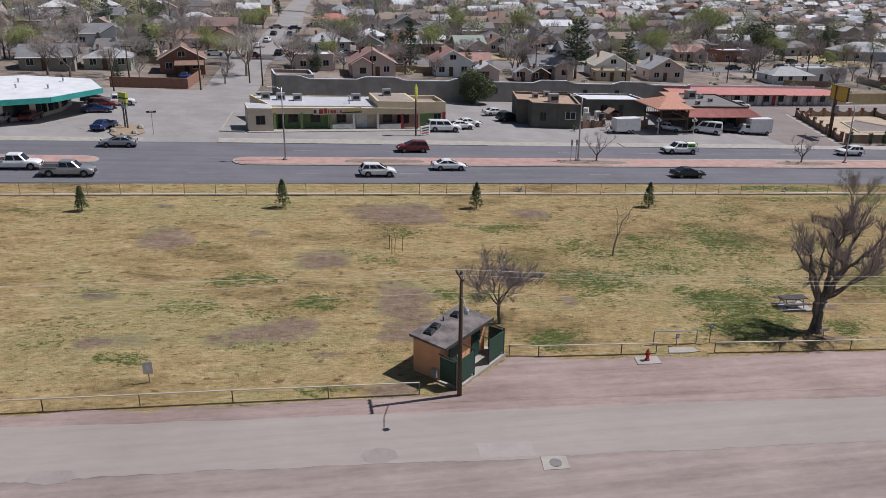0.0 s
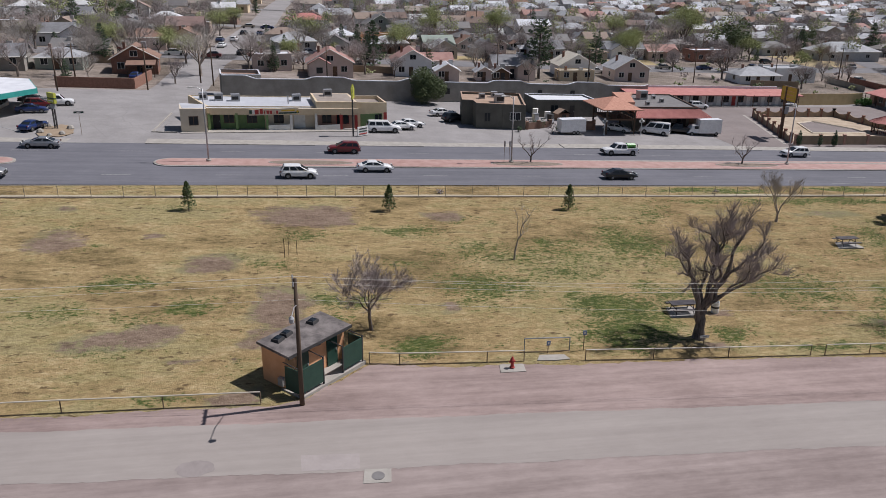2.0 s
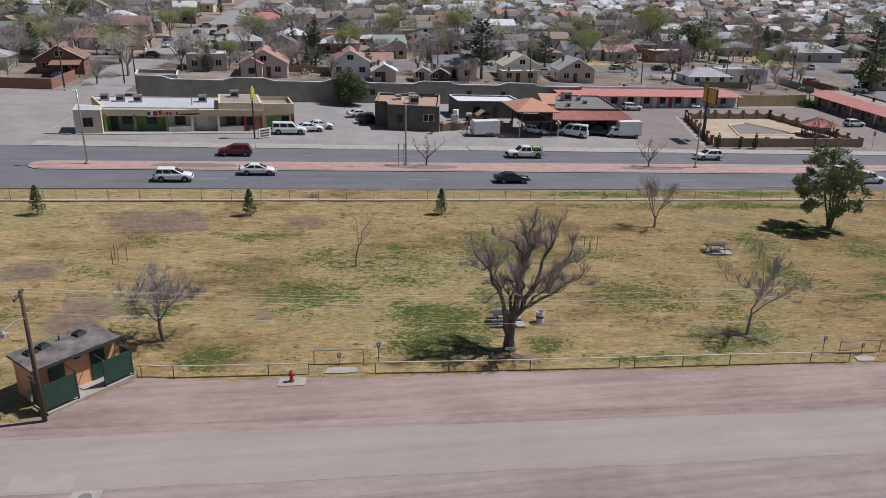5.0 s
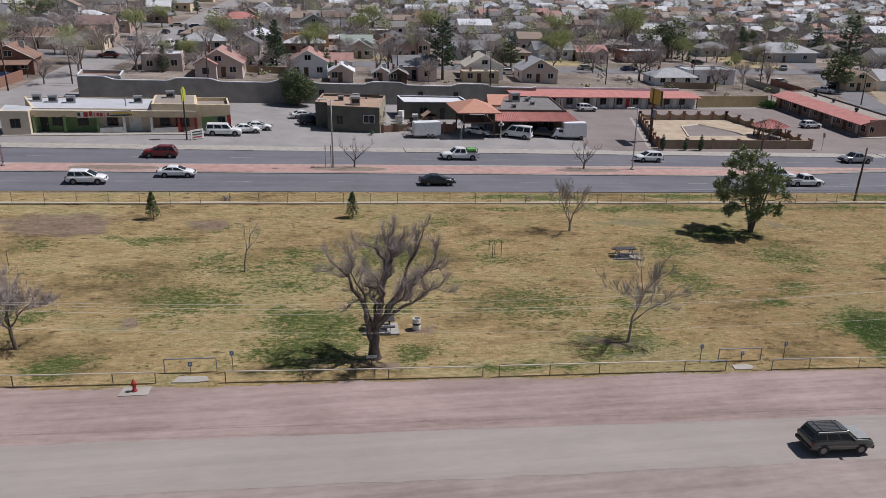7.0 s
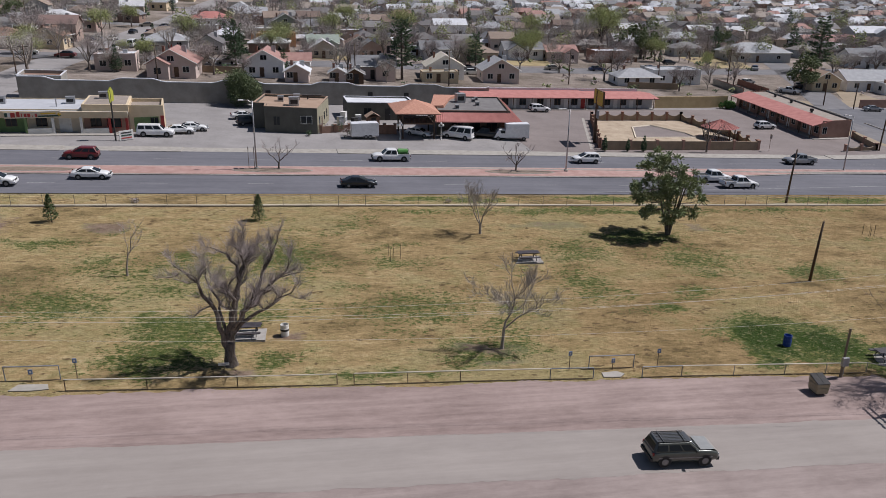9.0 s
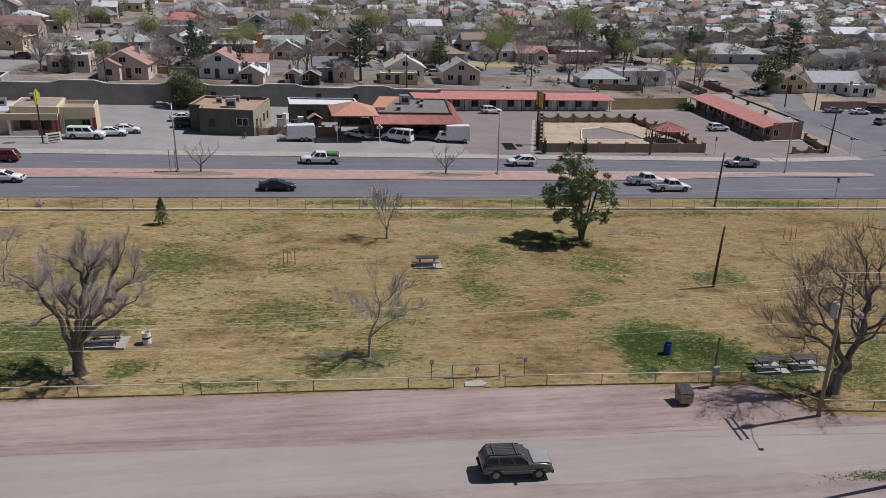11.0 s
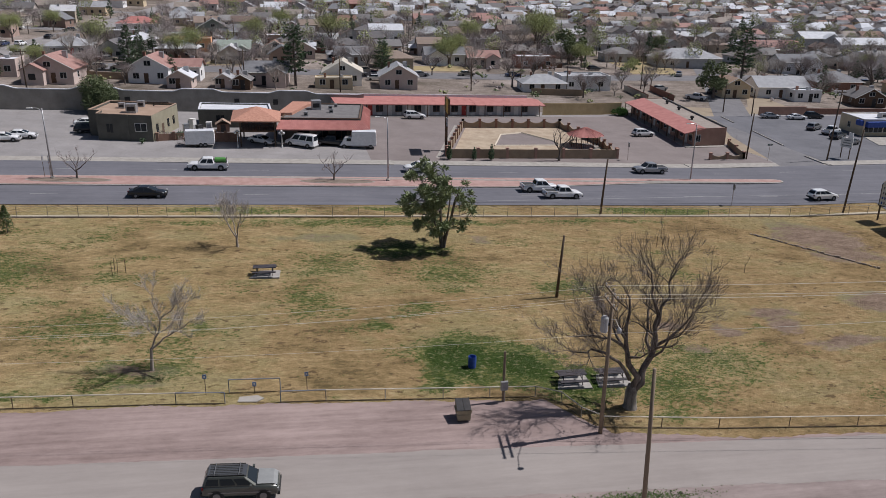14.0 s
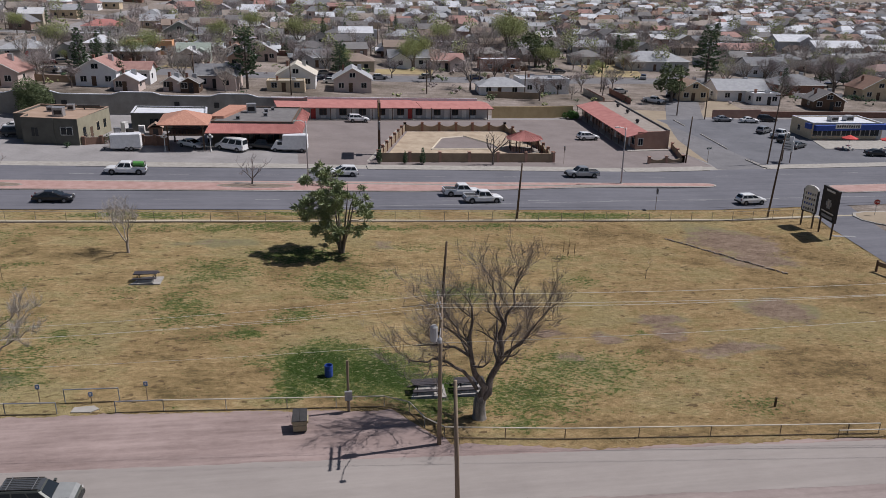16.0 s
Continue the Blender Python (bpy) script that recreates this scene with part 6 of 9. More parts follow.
pipe_rail([(62.6, 40.6), (66.0, 40.5)], 1.0, "pipe_grey", "pipe_grey", "grey pipe barrier set behind the gap", 3.4)


def small_sign(x, y, h, w, sh, mat, label, rot=0.0, mark="white_paint"):
    t = thing("sign_post", label, "sign", x, y, rot=rot)
    part("post", Geo().tube([(0, .04, -.2), (0, .04, h)], [.03, .03], 6), M["rust"], t)
    p = part("plate", Geo().box(0, 0, h - sh, w, .03, sh), M[mat], t)
    part("symbol", Geo().box(0, -.02, h - sh * .7, w * .4, .02, sh * .45), M[mark], p)


M["pale_blue"] = surface("faded_blue_plate", (0.10, 0.17, 0.34), (0.18, 0.26, 0.42), 3, rough=0.6)
for x, y in ((26.0, 42.3), (28.6, 42.4), (61.1, 40.5), (64.3, 40.3), (67.8, 40.3)):
    small_sign(x, y, 1.5 if x not in (26.0, 64.3) else .9, .26, .32, "pale_blue", "small pale blue parking sign on a thin post")
small_sign(-8.0, 41.0, 1.35, .55, .75, "white_paint", "white notice board on a post in the grass", 0, "white_wall")
small_sign(37.6, 42.2, .85, .7, .2, "white_paint", "long white plate on a short post below the tree", 0, "light_grey")
for x, y in ((38.1, 92.9), (38.8, 92.9), (123.0, 107.8), (127.0, 83.1)):
    small_sign(x, y, 3.0, .6, .75, "steel", "grey road sign seen edge-on beside the highway", 90, "steel")
small_sign(-15.8, 105.0, 3.2, 1.2, .25, "dark_green", "green street name sign", 0)
def stop_sign(x, y, rot):
    t = thing("stop_sign", "red octagonal stop sign on a thin post", "sign", x, y, rot=rot)
    part("post", Geo().tube([(0, .05, -.2), (0, .05, 2.4)], [.035, .035], 6), M["steel"], t)
    for nm, r, m, y0 in (("rim", .43, "white_paint", .0), ("plate", .39, "red_paint", -.012)):
        pts = [(r * math.cos(radians(22.5 + 45 * k)), 2.05 + r * math.sin(radians(22.5 + 45 * k))) for k in range(8)]
        q = part(nm, Geo().add([(a, y0 - .01, c) for a, c in pts] + [(a, y0 + .02, c) for a, c in pts], [tuple(range(8)), tuple(range(8, 16))[::-1]] + [(k, 8 + k, 8 + (k + 1) % 8, (k + 1) % 8) for k in range(8)]), M[m], t)
    cu = bpy.data.curves.new("lettering", "FONT")
    cu.body, cu.size, cu.align_x, cu.align_y, cu.extrude = "STOP", .3, "CENTER", "CENTER", .004
    cu.materials.append(M["white_paint"])
    o = new("lettering", cu)
    o.parent = t
    o.matrix_basis = pose(0, -.03, 2.05, 90, 0, 0)


stop_sign(157.6, 78.2, -30)
t = thing("letter_board", "white letter board on two dark posts beside the diner lot", "sign", 164.4, 107.8, rot=-60)
for k in (-.7, .7):
    part("post", Geo().box(k, .08, -.2, .14, .14, 3.6), M["wood_pole"], t)
b = part("panel", Geo().box(0, 0, 2.1, 2.0, .16, 1.7), M["white_paint"], t)
for k in range(3):
    part("text_bar", Geo().box(0, -.09, 2.35 + .45 * k, 1.5 - .2 * k, .03, .16), M["mid_grey"], b)
part("finial", Geo().box(.5, 0, 3.8, .7, .2, .9), M["white_wall"], t)
small_sign(148.8, 107.2, 3.0, .9, .3, "dark_green", "green street name sign at the corner", 0)


def park_board(x, y, rot):
    t = thing("wooden_sign", "low dark brown wooden sign on two posts", "sign", x, y, rot=rot)
    for s in (-1, 1):
        part("post", Geo().box(s * 1.0, 0, -.3, .2, .2, 1.7), M["brown_trim"], t)
    part("board", Geo().box(0, -.02, .75, 1.9, .1, .5), M["rust"], t)


park_board(142.6, 58.9, -70)


def cafe_umbrella(x, y, label):
    t = thing("cafe_umbrella", label, "umbrella", x, y)
    part("pole", Geo().tube([(0, 0, -.1), (0, 0, 2.9)], [.03, .025], 6), M["steel"], t)
    for k in range(8):
        a, b = radians(45 * k), radians(45 * k + 45)
        part("panel", Geo().add([(1.5 * math.cos(a), 1.5 * math.sin(a), 2.25), (1.5 * math.cos(b), 1.5 * math.sin(b), 2.25), (0, 0, 2.85), (1.5 * math.cos(a), 1.5 * math.sin(a), 2.1), (1.5 * math.cos(b), 1.5 * math.sin(b), 2.1)], [(0, 1, 2), (3, 4, 1, 0)]), M["umbrella_red"], t)
    part("table", Geo().lathe(0, 0, [(.0, .72), (.55, .72), (.55, .76), (0, .76)], 12), M["white_paint"], t)
    for k in range(4):
        a = radians(90 * k + 30)
        part("stool", Geo().lathe(.95 * math.cos(a), .95 * math.sin(a), [(.0, 0), (.18, .0), (.18, .45), (0, .45)], 8), M["white_paint"], t)


M["umbrella_red"] = surface("red_umbrella_cloth", (0.55, 0.05, 0.045), (0.68, 0.09, 0.08), 2)
cafe_umbrella(184.2, 116.6, "red cafe umbrella over a round table")
cafe_umbrella(191.3, 114.8, "red cafe umbrella over a round table")


# ---- street furniture ----
M["worn_pad"] = surface("worn_grey_concrete", (0.28, 0.26, 0.24), (0.40, 0.375, 0.345), 1.5)


def picnic_table(x, y, rot, label):
    t = thing("picnic_table", label, "picnic table", x, y, rot=rot, group="picnic tables")
    part("pad", Geo().box(0, 0, -.15, 2.7, 1.9, .2), M["worn_pad"], t, "worn concrete pad")
    for k in range(4):
        part("top_board", Geo().box(0, -.33 + .22 * k, .8, 2.1, .2, .06), M["table"], t)
    for s in (-1, 1):
        part("bench_board", Geo().box(0, s * .78, .5, 2.1, .3, .06), M["table"], t)
        f = Geo().tube([(s * .7, -.78, .5), (s * .7, .78, .5)], [.035, .035], 6).tube([(s * .7, -.6, .1), (s * .7, -.25, .8)], [.035, .035], 6).tube([(s * .7, .6, .1), (s * .7, .25, .8)], [.035, .035], 6)
        part("leg_frame", f, M["dark"], t)


M["table"] = surface("dark_coated_table_boards", (0.035, 0.03, 0.035), (0.075, 0.065, 0.07), 3, rough=0.6)
picnic_table(38.9, 47.6, -4, "dark picnic table on a concrete pad behind the big tree")
picnic_table(64.8, 61.2, -4, "dark picnic table on a concrete pad in open grass")
picnic_table(86.9, 39.7, -4, "dark picnic table in the shade of the bare tree")
picnic_table(90.1, 39.7, -4, "dark picnic table behind the bare tree's trunk")


def barrel(x, y, mat, label, band):
    t = thing("litter_barrel", label, "litter bin", x, y)
    part("drum", Geo().lathe(0, 0, [(.29, 0), (.3, .05), (.3, .3), (.315, .31), (.3, .33), (.3, .6), (.315, .61), (.3, .63), (.3, .9), (.27, .9), (.25, .3)], 16), M[mat], t, smooth=False)
    part("band", Geo().lathe(0, 0, [(.308, .42), (.312, .43), (.312, .55), (.308, .56)], 16), M[band], t)


barrel(41.6, 47.4, "white_paint", "white drum litter bin with dark band", "dark")
barrel(80.1, 42.6, "blue", "blue drum litter bin on green grass", "blue")


def dumpster(x, y, rot):
    t = thing("dumpster", "tan steel dumpster with black lids on the gravel", "dumpster", x, y, z=land(x, y) + .08, rot=rot)
    part("body", Geo().add([(-.85, -.7, .12), (.85, -.7, .12), (.85, .7, .12), (-.85, .7, .12), (-.95, -.75, 1.05), (.95, -.75, 1.05), (.95, .75, 1.4), (-.95, .75, 1.4)], [(3, 2, 1, 0), (4, 5, 6, 7), (0, 1, 5, 4), (1, 2, 6, 5), (2, 3, 7, 6), (3, 0, 4, 7)]), M["bin_tan"], t)
    for s in (-1, 1):
        part("lid", Geo().add([(s * .48 - .46, -.8, 1.09), (s * .48 + .46, -.8, 1.09), (s * .48 + .46, .78, 1.46), (s * .48 - .46, .78, 1.46), (s * .48 - .46, -.8, 1.14), (s * .48 + .46, -.8, 1.14), (s * .48 + .46, .78, 1.51), (s * .48 - .46, .78, 1.51)], [(3, 2, 1, 0), (4, 5, 6, 7), (0, 1, 5, 4), (1, 2, 6, 5), (2, 3, 7, 6), (3, 0, 4, 7)]), M["dark"], t, "black plastic lid")
        part("lift_pocket", Geo().box(s * 1.0, 0, .75, .14, 1.1, .2), M["bin_tan"], t)
        part("rib", Geo().box(0, s * .74, .55, 1.7, .08, .1), M["bin_tan"], t)
        part("skid", Geo().box(s * .7, 0, 0, .12, 1.3, .14), M["dark"], t)
    t.matrix_basis = t.matrix_basis @ Matrix.Diagonal((.5, .7, .78, 1))


M["bin_tan"] = surface("scuffed_tan_steel", (0.26, 0.22, 0.14), (0.38, 0.33, 0.22), 2.5, rough=0.6)
dumpster(77.8, 35.9, -4)


def hydrant(x, y):
    flat("hydrant_pad", slab([(x - .9, y - .5), (x + .8, y - .5), (x + .9, y + .45), (x - .7, y + .5)], .07, .2), "concrete", "cracked concrete pad")
    t = thing("fire_hydrant", "red fire hydrant on a concrete pad", "hydrant", x, y, z=land(x, y) + .1)
    part("barrel", Geo().lathe(0, 0, [(.17, 0), (.17, .05), (.11, .06), (.11, .5), (.15, .52), (.15, .56), (.12, .6), (.06, .72), (.03, .78)], 12), M["red_paint"], t, smooth=False)
    for s in (-1, 1):
        part("nozzle", Geo().tube([(0, 0, .42), (s * .2, 0, .42)], [.06, .065], 8), M["red_paint"], t)


hydrant(22.9, 40.5)
flat("manhole_pad", slab([(12.1, 30.3), (13.5, 30.25), (13.65, 31.3), (12.3, 31.4)], .055, .2), "concrete", "square concrete manhole collar")
lid = solid("manhole_cover", Geo().lathe(12.9, 30.8, [(.34, land(12.9, 30.8) + .02), (.34, land(12.9, 30.8) + .07), (.3, land(12.9, 30.8) + .075)], 18), M["dark_roof"], "round grey manhole cover in concrete", "manhole cover")


PATCH = [(9.2, 31.65), (12.1, 31.5), (12.2, 32.75), (9.2, 32.95)]


def blot(name, cx, cy, rx, ry, lift, mat, label, seed):
    rb = random.Random(seed)
    ring = [(cx + rx * math.cos(q) * rb.uniform(.85, 1.1), cy + ry * math.sin(q) * rb.uniform(.85, 1.1)) for q in (2 * math.pi * k / 22 for k in range(22))]
    return flat(name, slab(ring, lift, .06), mat, label)


M["pale_patch"] = asphalt_material("pale_patch_asphalt", (0.275, 0.24, 0.228), (0.385, 0.342, 0.326), (0.3, 0.6, 1))
flat("road_patch", slab(PATCH, .041, .03), "pale_patch", "pale rectangular road repair")
M["patch"] = asphalt_material("patch_asphalt", (0.205, 0.178, 0.170), (0.305, 0.268, 0.256), (0.6, 0.6, 1))
blot("asphalt_patch", 4.1, 32.55, .95, .65, .042, "patch", "dark worn asphalt patch with crumbled edge", 3)
blot("asphalt_patch", -11.2, 32.8, 1.1, .55, .042, "patch", "dark worn asphalt patch with crumbled edge", 4)
flat("gate_slab", slab([(24.9, 41.3), (26.2, 41.2), (27.2, 41.3), (27.0, 41.9), (25.3, 42.0)], .07, .15), "concrete", "broken dusty concrete step at the park gap")
flat("gate_slab", slab([(63.2, 39.3), (64.4, 39.2), (64.9, 39.6), (64.5, 40.0), (63.3, 39.9)], .07, .15), "concrete", "broken dusty concrete step at the park gap")


def meter_post(x, y):
    t = thing("meter_post", "wooden post with grey electrical box beside the rail", "electrical post", x, y)
    part("shaft", Geo().tube([(0, 0, -.4), (0, 0, 3.9)], [.1, .085], 8), M["pale_pole"], t)
    part("electrical_box", Geo().box(0, -.16, 1.0, .5, .22, .65), M["steel"], t, "grey metal box")
    part("conduit", Geo().tube([(.08, -.1, 0), (.08, -.1, 1.0)], [.025, .025], 6), M["steel"], t)


meter_post(81.1, 37.7)
st = thing("stub_post", "short wooden stub post in the grass", "post", 112.4, 35.2)
part("shaft", Geo().box(0, 0, -.2, .12, .12, 1.0), M["wood_pole"], st)
for x, y in ((9.4, 61.2), (108.2, 66.9), (51.8, 62.1)):
    t = thing("sapling_stakes", "three thin stakes round a bare sapling", "tree stakes", x, y)
    for a in (0, 2.1, 4.2):
        part("stake", Geo().tube([(.7 * math.cos(a), .7 * math.sin(a), -.1), (.7 * math.cos(a), .7 * math.sin(a), 1.3)], [.025, .025], 5), M["wood_pole"], t)
    part("sapling", Geo().tube([(0, 0, 0), (.05, 0, .9), (0, .05, 1.7)], [.025, .018, .008], 5).tube([(.05, 0, .9), (.3, .1, 1.5)], [.012, .005], 4), M["wood_pole"], t)
g = Geo()
rr = random.Random(9)
for k in range(60):
    f = k / 59
    x, y = 122.5 + 8.5 * f + rr.uniform(-.1, .1), 71.6 - 11.4 * f + rr.uniform(-.1, .1)
    g.box(x, y, land(x, y) - .05, rr.uniform(.2, .35), rr.uniform(.18, .3), rr.uniform(.12, .25), rr.uniform(0, 90), .8)
solid("stone_edging", g, M["stone_tan"], "line of rough stones edging a bare path", "stones", kind="stuff")


# ---- signs ----
def board_sign(x0, y0, x1, y1, h0, h, label, face, arch, marks):
    rot = math.degrees(math.atan2(y1 - y0, x1 - x0))
    t = thing("board_sign", label, "sign", (x0 + x1) / 2, (y0 + y1) / 2, rot=rot)
    L = math.hypot(x1 - x0, y1 - y0)
    for s in (-1, 1):
        part("post", Geo().box(s * L * .42, .0, -.4, .16, .16, h0 + .9), M["wood_pole"], t)
    prof = [(-L / 2, h0), (L / 2, h0), (L / 2, h)] + ([(L / 2 * math.cos(q), h + .55 * math.sin(q)) for q in (radians(k) for k in range(15, 180, 15))] if arch else []) + [(-L / 2, h)]
    n = len(prof)
    g = Geo().add([(x, -.12, z) for x, z in prof] + [(x, .12, z) for x, z in prof], [tuple(range(n)), tuple(range(n, 2 * n))[::-1]] + [(i, n + i, n + (i + 1) % n, (i + 1) % n) for i in range(n)])
    b = part("board", g, M[face], t)
    part("border", Geo().box(-L / 2, 0, h0, .1, .3, h - h0).box(L / 2, 0, h0, .1, .3, h - h0).box(0, 0, h0, L, .3, .1), M["dark"], b)
    for (cx, cz, w, hh, m) in marks:
        part("mark", Geo().box(cx * L / 2, -.14, h0 + cz * (h - h0), w * L, .05, hh), M[m], b)


rm = random.Random(12)
board_sign(144.4, 76.3, 144.8, 74.2, 2.0, 5.0, "arched white notice board with rows of small dark marks", "white_paint", True,
           [(-.66 + .33 * i, .1 + .22 * j, .08, .3, rm.choice(("dark", "blue", "mid_grey"))) for i in range(5) for j in range(4)])
board_sign(144.9, 73.4, 144.3, 69.9, 2.1, 6.2, "large black park sign with pale emblem and bars", "dark", False,
           [(0, .88, .55, .22, "white_paint"), (0, .44, .34, .5, "light_grey"), (0, .36, .22, 1.15, "light_grey"), (0, .42, .12, .7, "white_paint"), (0, .22, .8, .16, "white_paint"), (0, .06, .7, .35, "light_grey")])


def motel_sign(x, y):
    t = thing("motel_sign", "broad yellow motel sign on a tall brown pole", "sign", x, y, rot=85)
    part("pole", Geo().box(0, 0, -.2, .4, .4, 8.8), M["brown_trim"], t)
    b = part("sign_box", Geo().box(-.8, 0, 6.4, 4.4, .26, 2.3), M["yellow"], t, "yellow sign box")
    rim = Geo().box(-.8, 0, 6.34, 4.5, .3, .08).box(-.8, 0, 8.68, 4.5, .3, .08)
    part("rim", rim.box(-3.03, 0, 6.34, .08, .3, 2.4).box(1.43, 0, 6.34, .08, .3, 2.4), M["brown_trim"], b)
    for s in (-1, 1):
        for k in range(3):
            part("text_bar", Geo().box(-.8, s * .14, 6.75 + .6 * k, 3.2 - .6 * (k % 2), .03, .1 if k != 1 else .16), M["orange"], b)
    part("letter_board", Geo().box(-.3, 0, 4.2, 1.7, .16, 1.3), M["light_grey"], t, "smaller letter board under the sign")


motel_sign(93.0, 112.0)
t = thing("restaurant_sign", "green and yellow leaf-shaped sign on a dark pole", "sign", 19.8, 107.4, rot=58)
part("pole", Geo().tube([(0, 0, -.2), (0, 0, 7.0)], [.12, .1], 8), M["dark"], t)
b = part("sign_face", Geo().add([(-.2, -.08, 5.3), (.55, -.08, 5.5), (.6, -.08, 6.7), (.2, -.08, 7.4), (-.3, -.08, 6.8), (-.2, .08, 5.3), (.55, .08, 5.5), (.6, .08, 6.7), (.2, .08, 7.4), (-.3, .08, 6.8)], [(0, 1, 2, 3, 4), (9, 8, 7, 6, 5), (0, 5, 6, 1), (1, 6, 7, 2), (2, 7, 8, 3), (3, 8, 9, 4), (4, 9, 5, 0)]), M["lime"], t)
t = thing("letter_board", "leaning white letter board with coloured bars beside the pole", "sign", 21.2, 107.6, rot=35)
part("panel", Geo().box(0, 0, .15, 2.0, .12, 1.3), M["white_paint"], t)
for k, m in enumerate(("red_paint", "dark_green", "dark")):
    part("text_bar", Geo().box(0, -.08, .35 + .36 * k, 1.5, .03, .16), M[m], t)
t = thing("store_sign", "yellow-green store sign on two dark posts", "sign", -19.7, 108.7, rot=-48)
for k in (-.28, .28):
    part("post", Geo().box(k, 0, -.2, .16, .16, 3.7), M["dark"], t)
b = part("sign_box", Geo().box(0, 0, 3.5, 1.7, .35, 1.35), M["lime"], t, "yellow-green sign box")
part("band", Geo().box(0, 0, 4.05, 1.72, .37, .16), M["dark_green"], b)
part("band", Geo().box(0, 0, 3.75, 1.2, .37, .14), M["white_paint"], b)
part("lower_box", Geo().box(.1, 0, 2.75, 1.0, .3, .6), M["light_grey"], t, "small grey letter box")
blot("stone_island", -19.4, 107.2, 2.3, 3.8, .16, "tan_wall", "tan gravel island with boulders", 8)
for x, y, s in ((-21, 106, .5), (-18.2, 105.2, .45), (-17.9, 108.5, .5), (-20.8, 109.8, .4), (-19.5, 104.3, .35)):
    solid("boulder", Geo().lathe(x, y, [(s * .8, land(x, y)), (s, land(x, y) + s * .5), (s * .7, land(x, y) + s * 1.1), (s * .2, land(x, y) + s * 1.35)], 7), M["wall_grey"], "rough grey boulder on the gravel island", "boulder", "island boulders")


# ---- vehicles ----
M.update({
    "car_white": paint("white_car_paint", (0.86, 0.86, 0.86)),
    "car_silver": paint("silver_car_paint", (0.42, 0.42, 0.43), 0.3, 0.5),
    "car_black": paint("black_car_paint", (0.012, 0.012, 0.015)),
    "car_blue": paint("blue_car_paint", (0.012, 0.03, 0.13)),
    "car_red": paint("dark_red_car_paint", (0.16, 0.012, 0.012)),
    "car_green": paint("faded_grey_green_car_paint", (0.085, 0.09, 0.077), 0.3, 0.2),
    "car_grey": paint("grey_car_paint", (0.12, 0.125, 0.13), 0.3, 0.4),
    # paler body paint: the bonnet's sky and sun reflection put into colour
    "bonnet_glare": paint("bonnet_reflection_paint", (0.42, 0.42, 0.40), 0.3, 0.3),
    "tyre": surface("tyre_rubber", (0.012, 0.012, 0.012), (0.03, 0.03, 0.03), 8),
    "rim": surface("alloy_rim", (0.17, 0.17, 0.175), (0.28, 0.28, 0.285), 6, rough=0.45, metal=0.6),
    "lamp_clear": glass("clear_lamp_lens", (0.6, 0.6, 0.58)),
    "lamp_red": glass("red_lamp_lens", (0.16, 0.01, 0.01)),
    "trim_black": surface("black_plastic_trim", (0.02, 0.02, 0.02), (0.04, 0.04, 0.04), 5, rough=0.7),
    "spray_green": surface("green_tank_plastic", (0.06, 0.22, 0.04), (0.10, 0.30, 0.07), 2, rough=0.4),
})
SHAPES = {  # length, width, side profile of the lower body, cabin: base x0 x1, top x0 x1, roof height; axle places, wheel radius
    "sedan": (4.75, 1.8, [(-2.37, .35), (-2.37, .75), (-2.25, .95), (-1.6, 1.0), (1.0, .98), (2.0, .85), (2.33, .65), (2.37, .35)], (-1.85, 1.2, -1.0, .2, 1.44), (-1.4, 1.42), .32),
    "suv": (4.6, 1.85, [(-2.28, .4), (-2.3, .8), (-2.25, 1.05), (1.15, 1.08), (2.05, 1.0), (2.27, .8), (2.3, .4)], (-2.22, 1.3, -1.85, .2, 1.68), (-1.35, 1.4), .36),
    "bigsuv": (5.6, 2.0, [(-2.78, .45), (-2.8, .9), (-2.75, 1.15), (1.35, 1.18), (2.55, 1.1), (2.78, .9), (2.8, .45)], (-2.72, 1.4, -2.55, .75, 1.9), (-1.7, 1.75), .4),
    "jeep": (4.55, 1.8, [(-2.22, .48), (-2.26, .8), (-2.2, 1.08), (.95, 1.1), (2.0, 1.06), (2.2, .95), (2.26, .5)], (-2.18, 1.0, -1.98, .38, 1.62), (-1.35, 1.36), .38),
    "pickup": (5.8, 1.95, [(-2.88, .5), (-2.9, .8), (-2.86, 1.1), (1.25, 1.12), (2.6, 1.08), (2.87, .85), (2.9, .48)], (-.95, 1.45, -.75, .75, 1.85), (-1.85, 1.85), .4),
    "van": (5.4, 2.0, [(-2.68, .45), (-2.7, .9), (-2.68, 1.2), (1.7, 1.2), (2.5, 1.1), (2.68, .85), (2.7, .45)], (-2.66, 1.95, -2.55, 1.1, 2.25), (-1.6, 1.75), .37),
}


def wheel(parent, x, y, r, side):
    g = Geo()
    n = 18
    for yy, rr in ((-.11, r * .93), (-.09, r), (.09, r), (.11, r * .93)):
        g.v += [(x + rr * math.cos(2 * math.pi * k / n), y + yy, r + rr * math.sin(2 * math.pi * k / n)) for k in range(n)]
    g.f += [[i * n + k, i * n + (k + 1) % n, (i + 1) * n + (k + 1) % n, (i + 1) * n + k] for i in range(3) for k in range(n)] + [list(range(n))[::-1], [3 * n + k for k in range(n)]]
    w = part("wheel", g, M["tyre"], parent)
    h = Geo()
    for yy, rr in ((.112, r * .58), (.122, r * .5)):
        h.v += [(x + rr * math.cos(2 * math.pi * k / n), y + side * yy, r + rr * math.sin(2 * math.pi * k / n)) for k in range(n)]
    h.f += [[k, (k + 1) % n, n + (k + 1) % n, n + k] for k in range(n)] + [[n + k for k in range(n)]]
    part("rim", h, M["rim"], w)


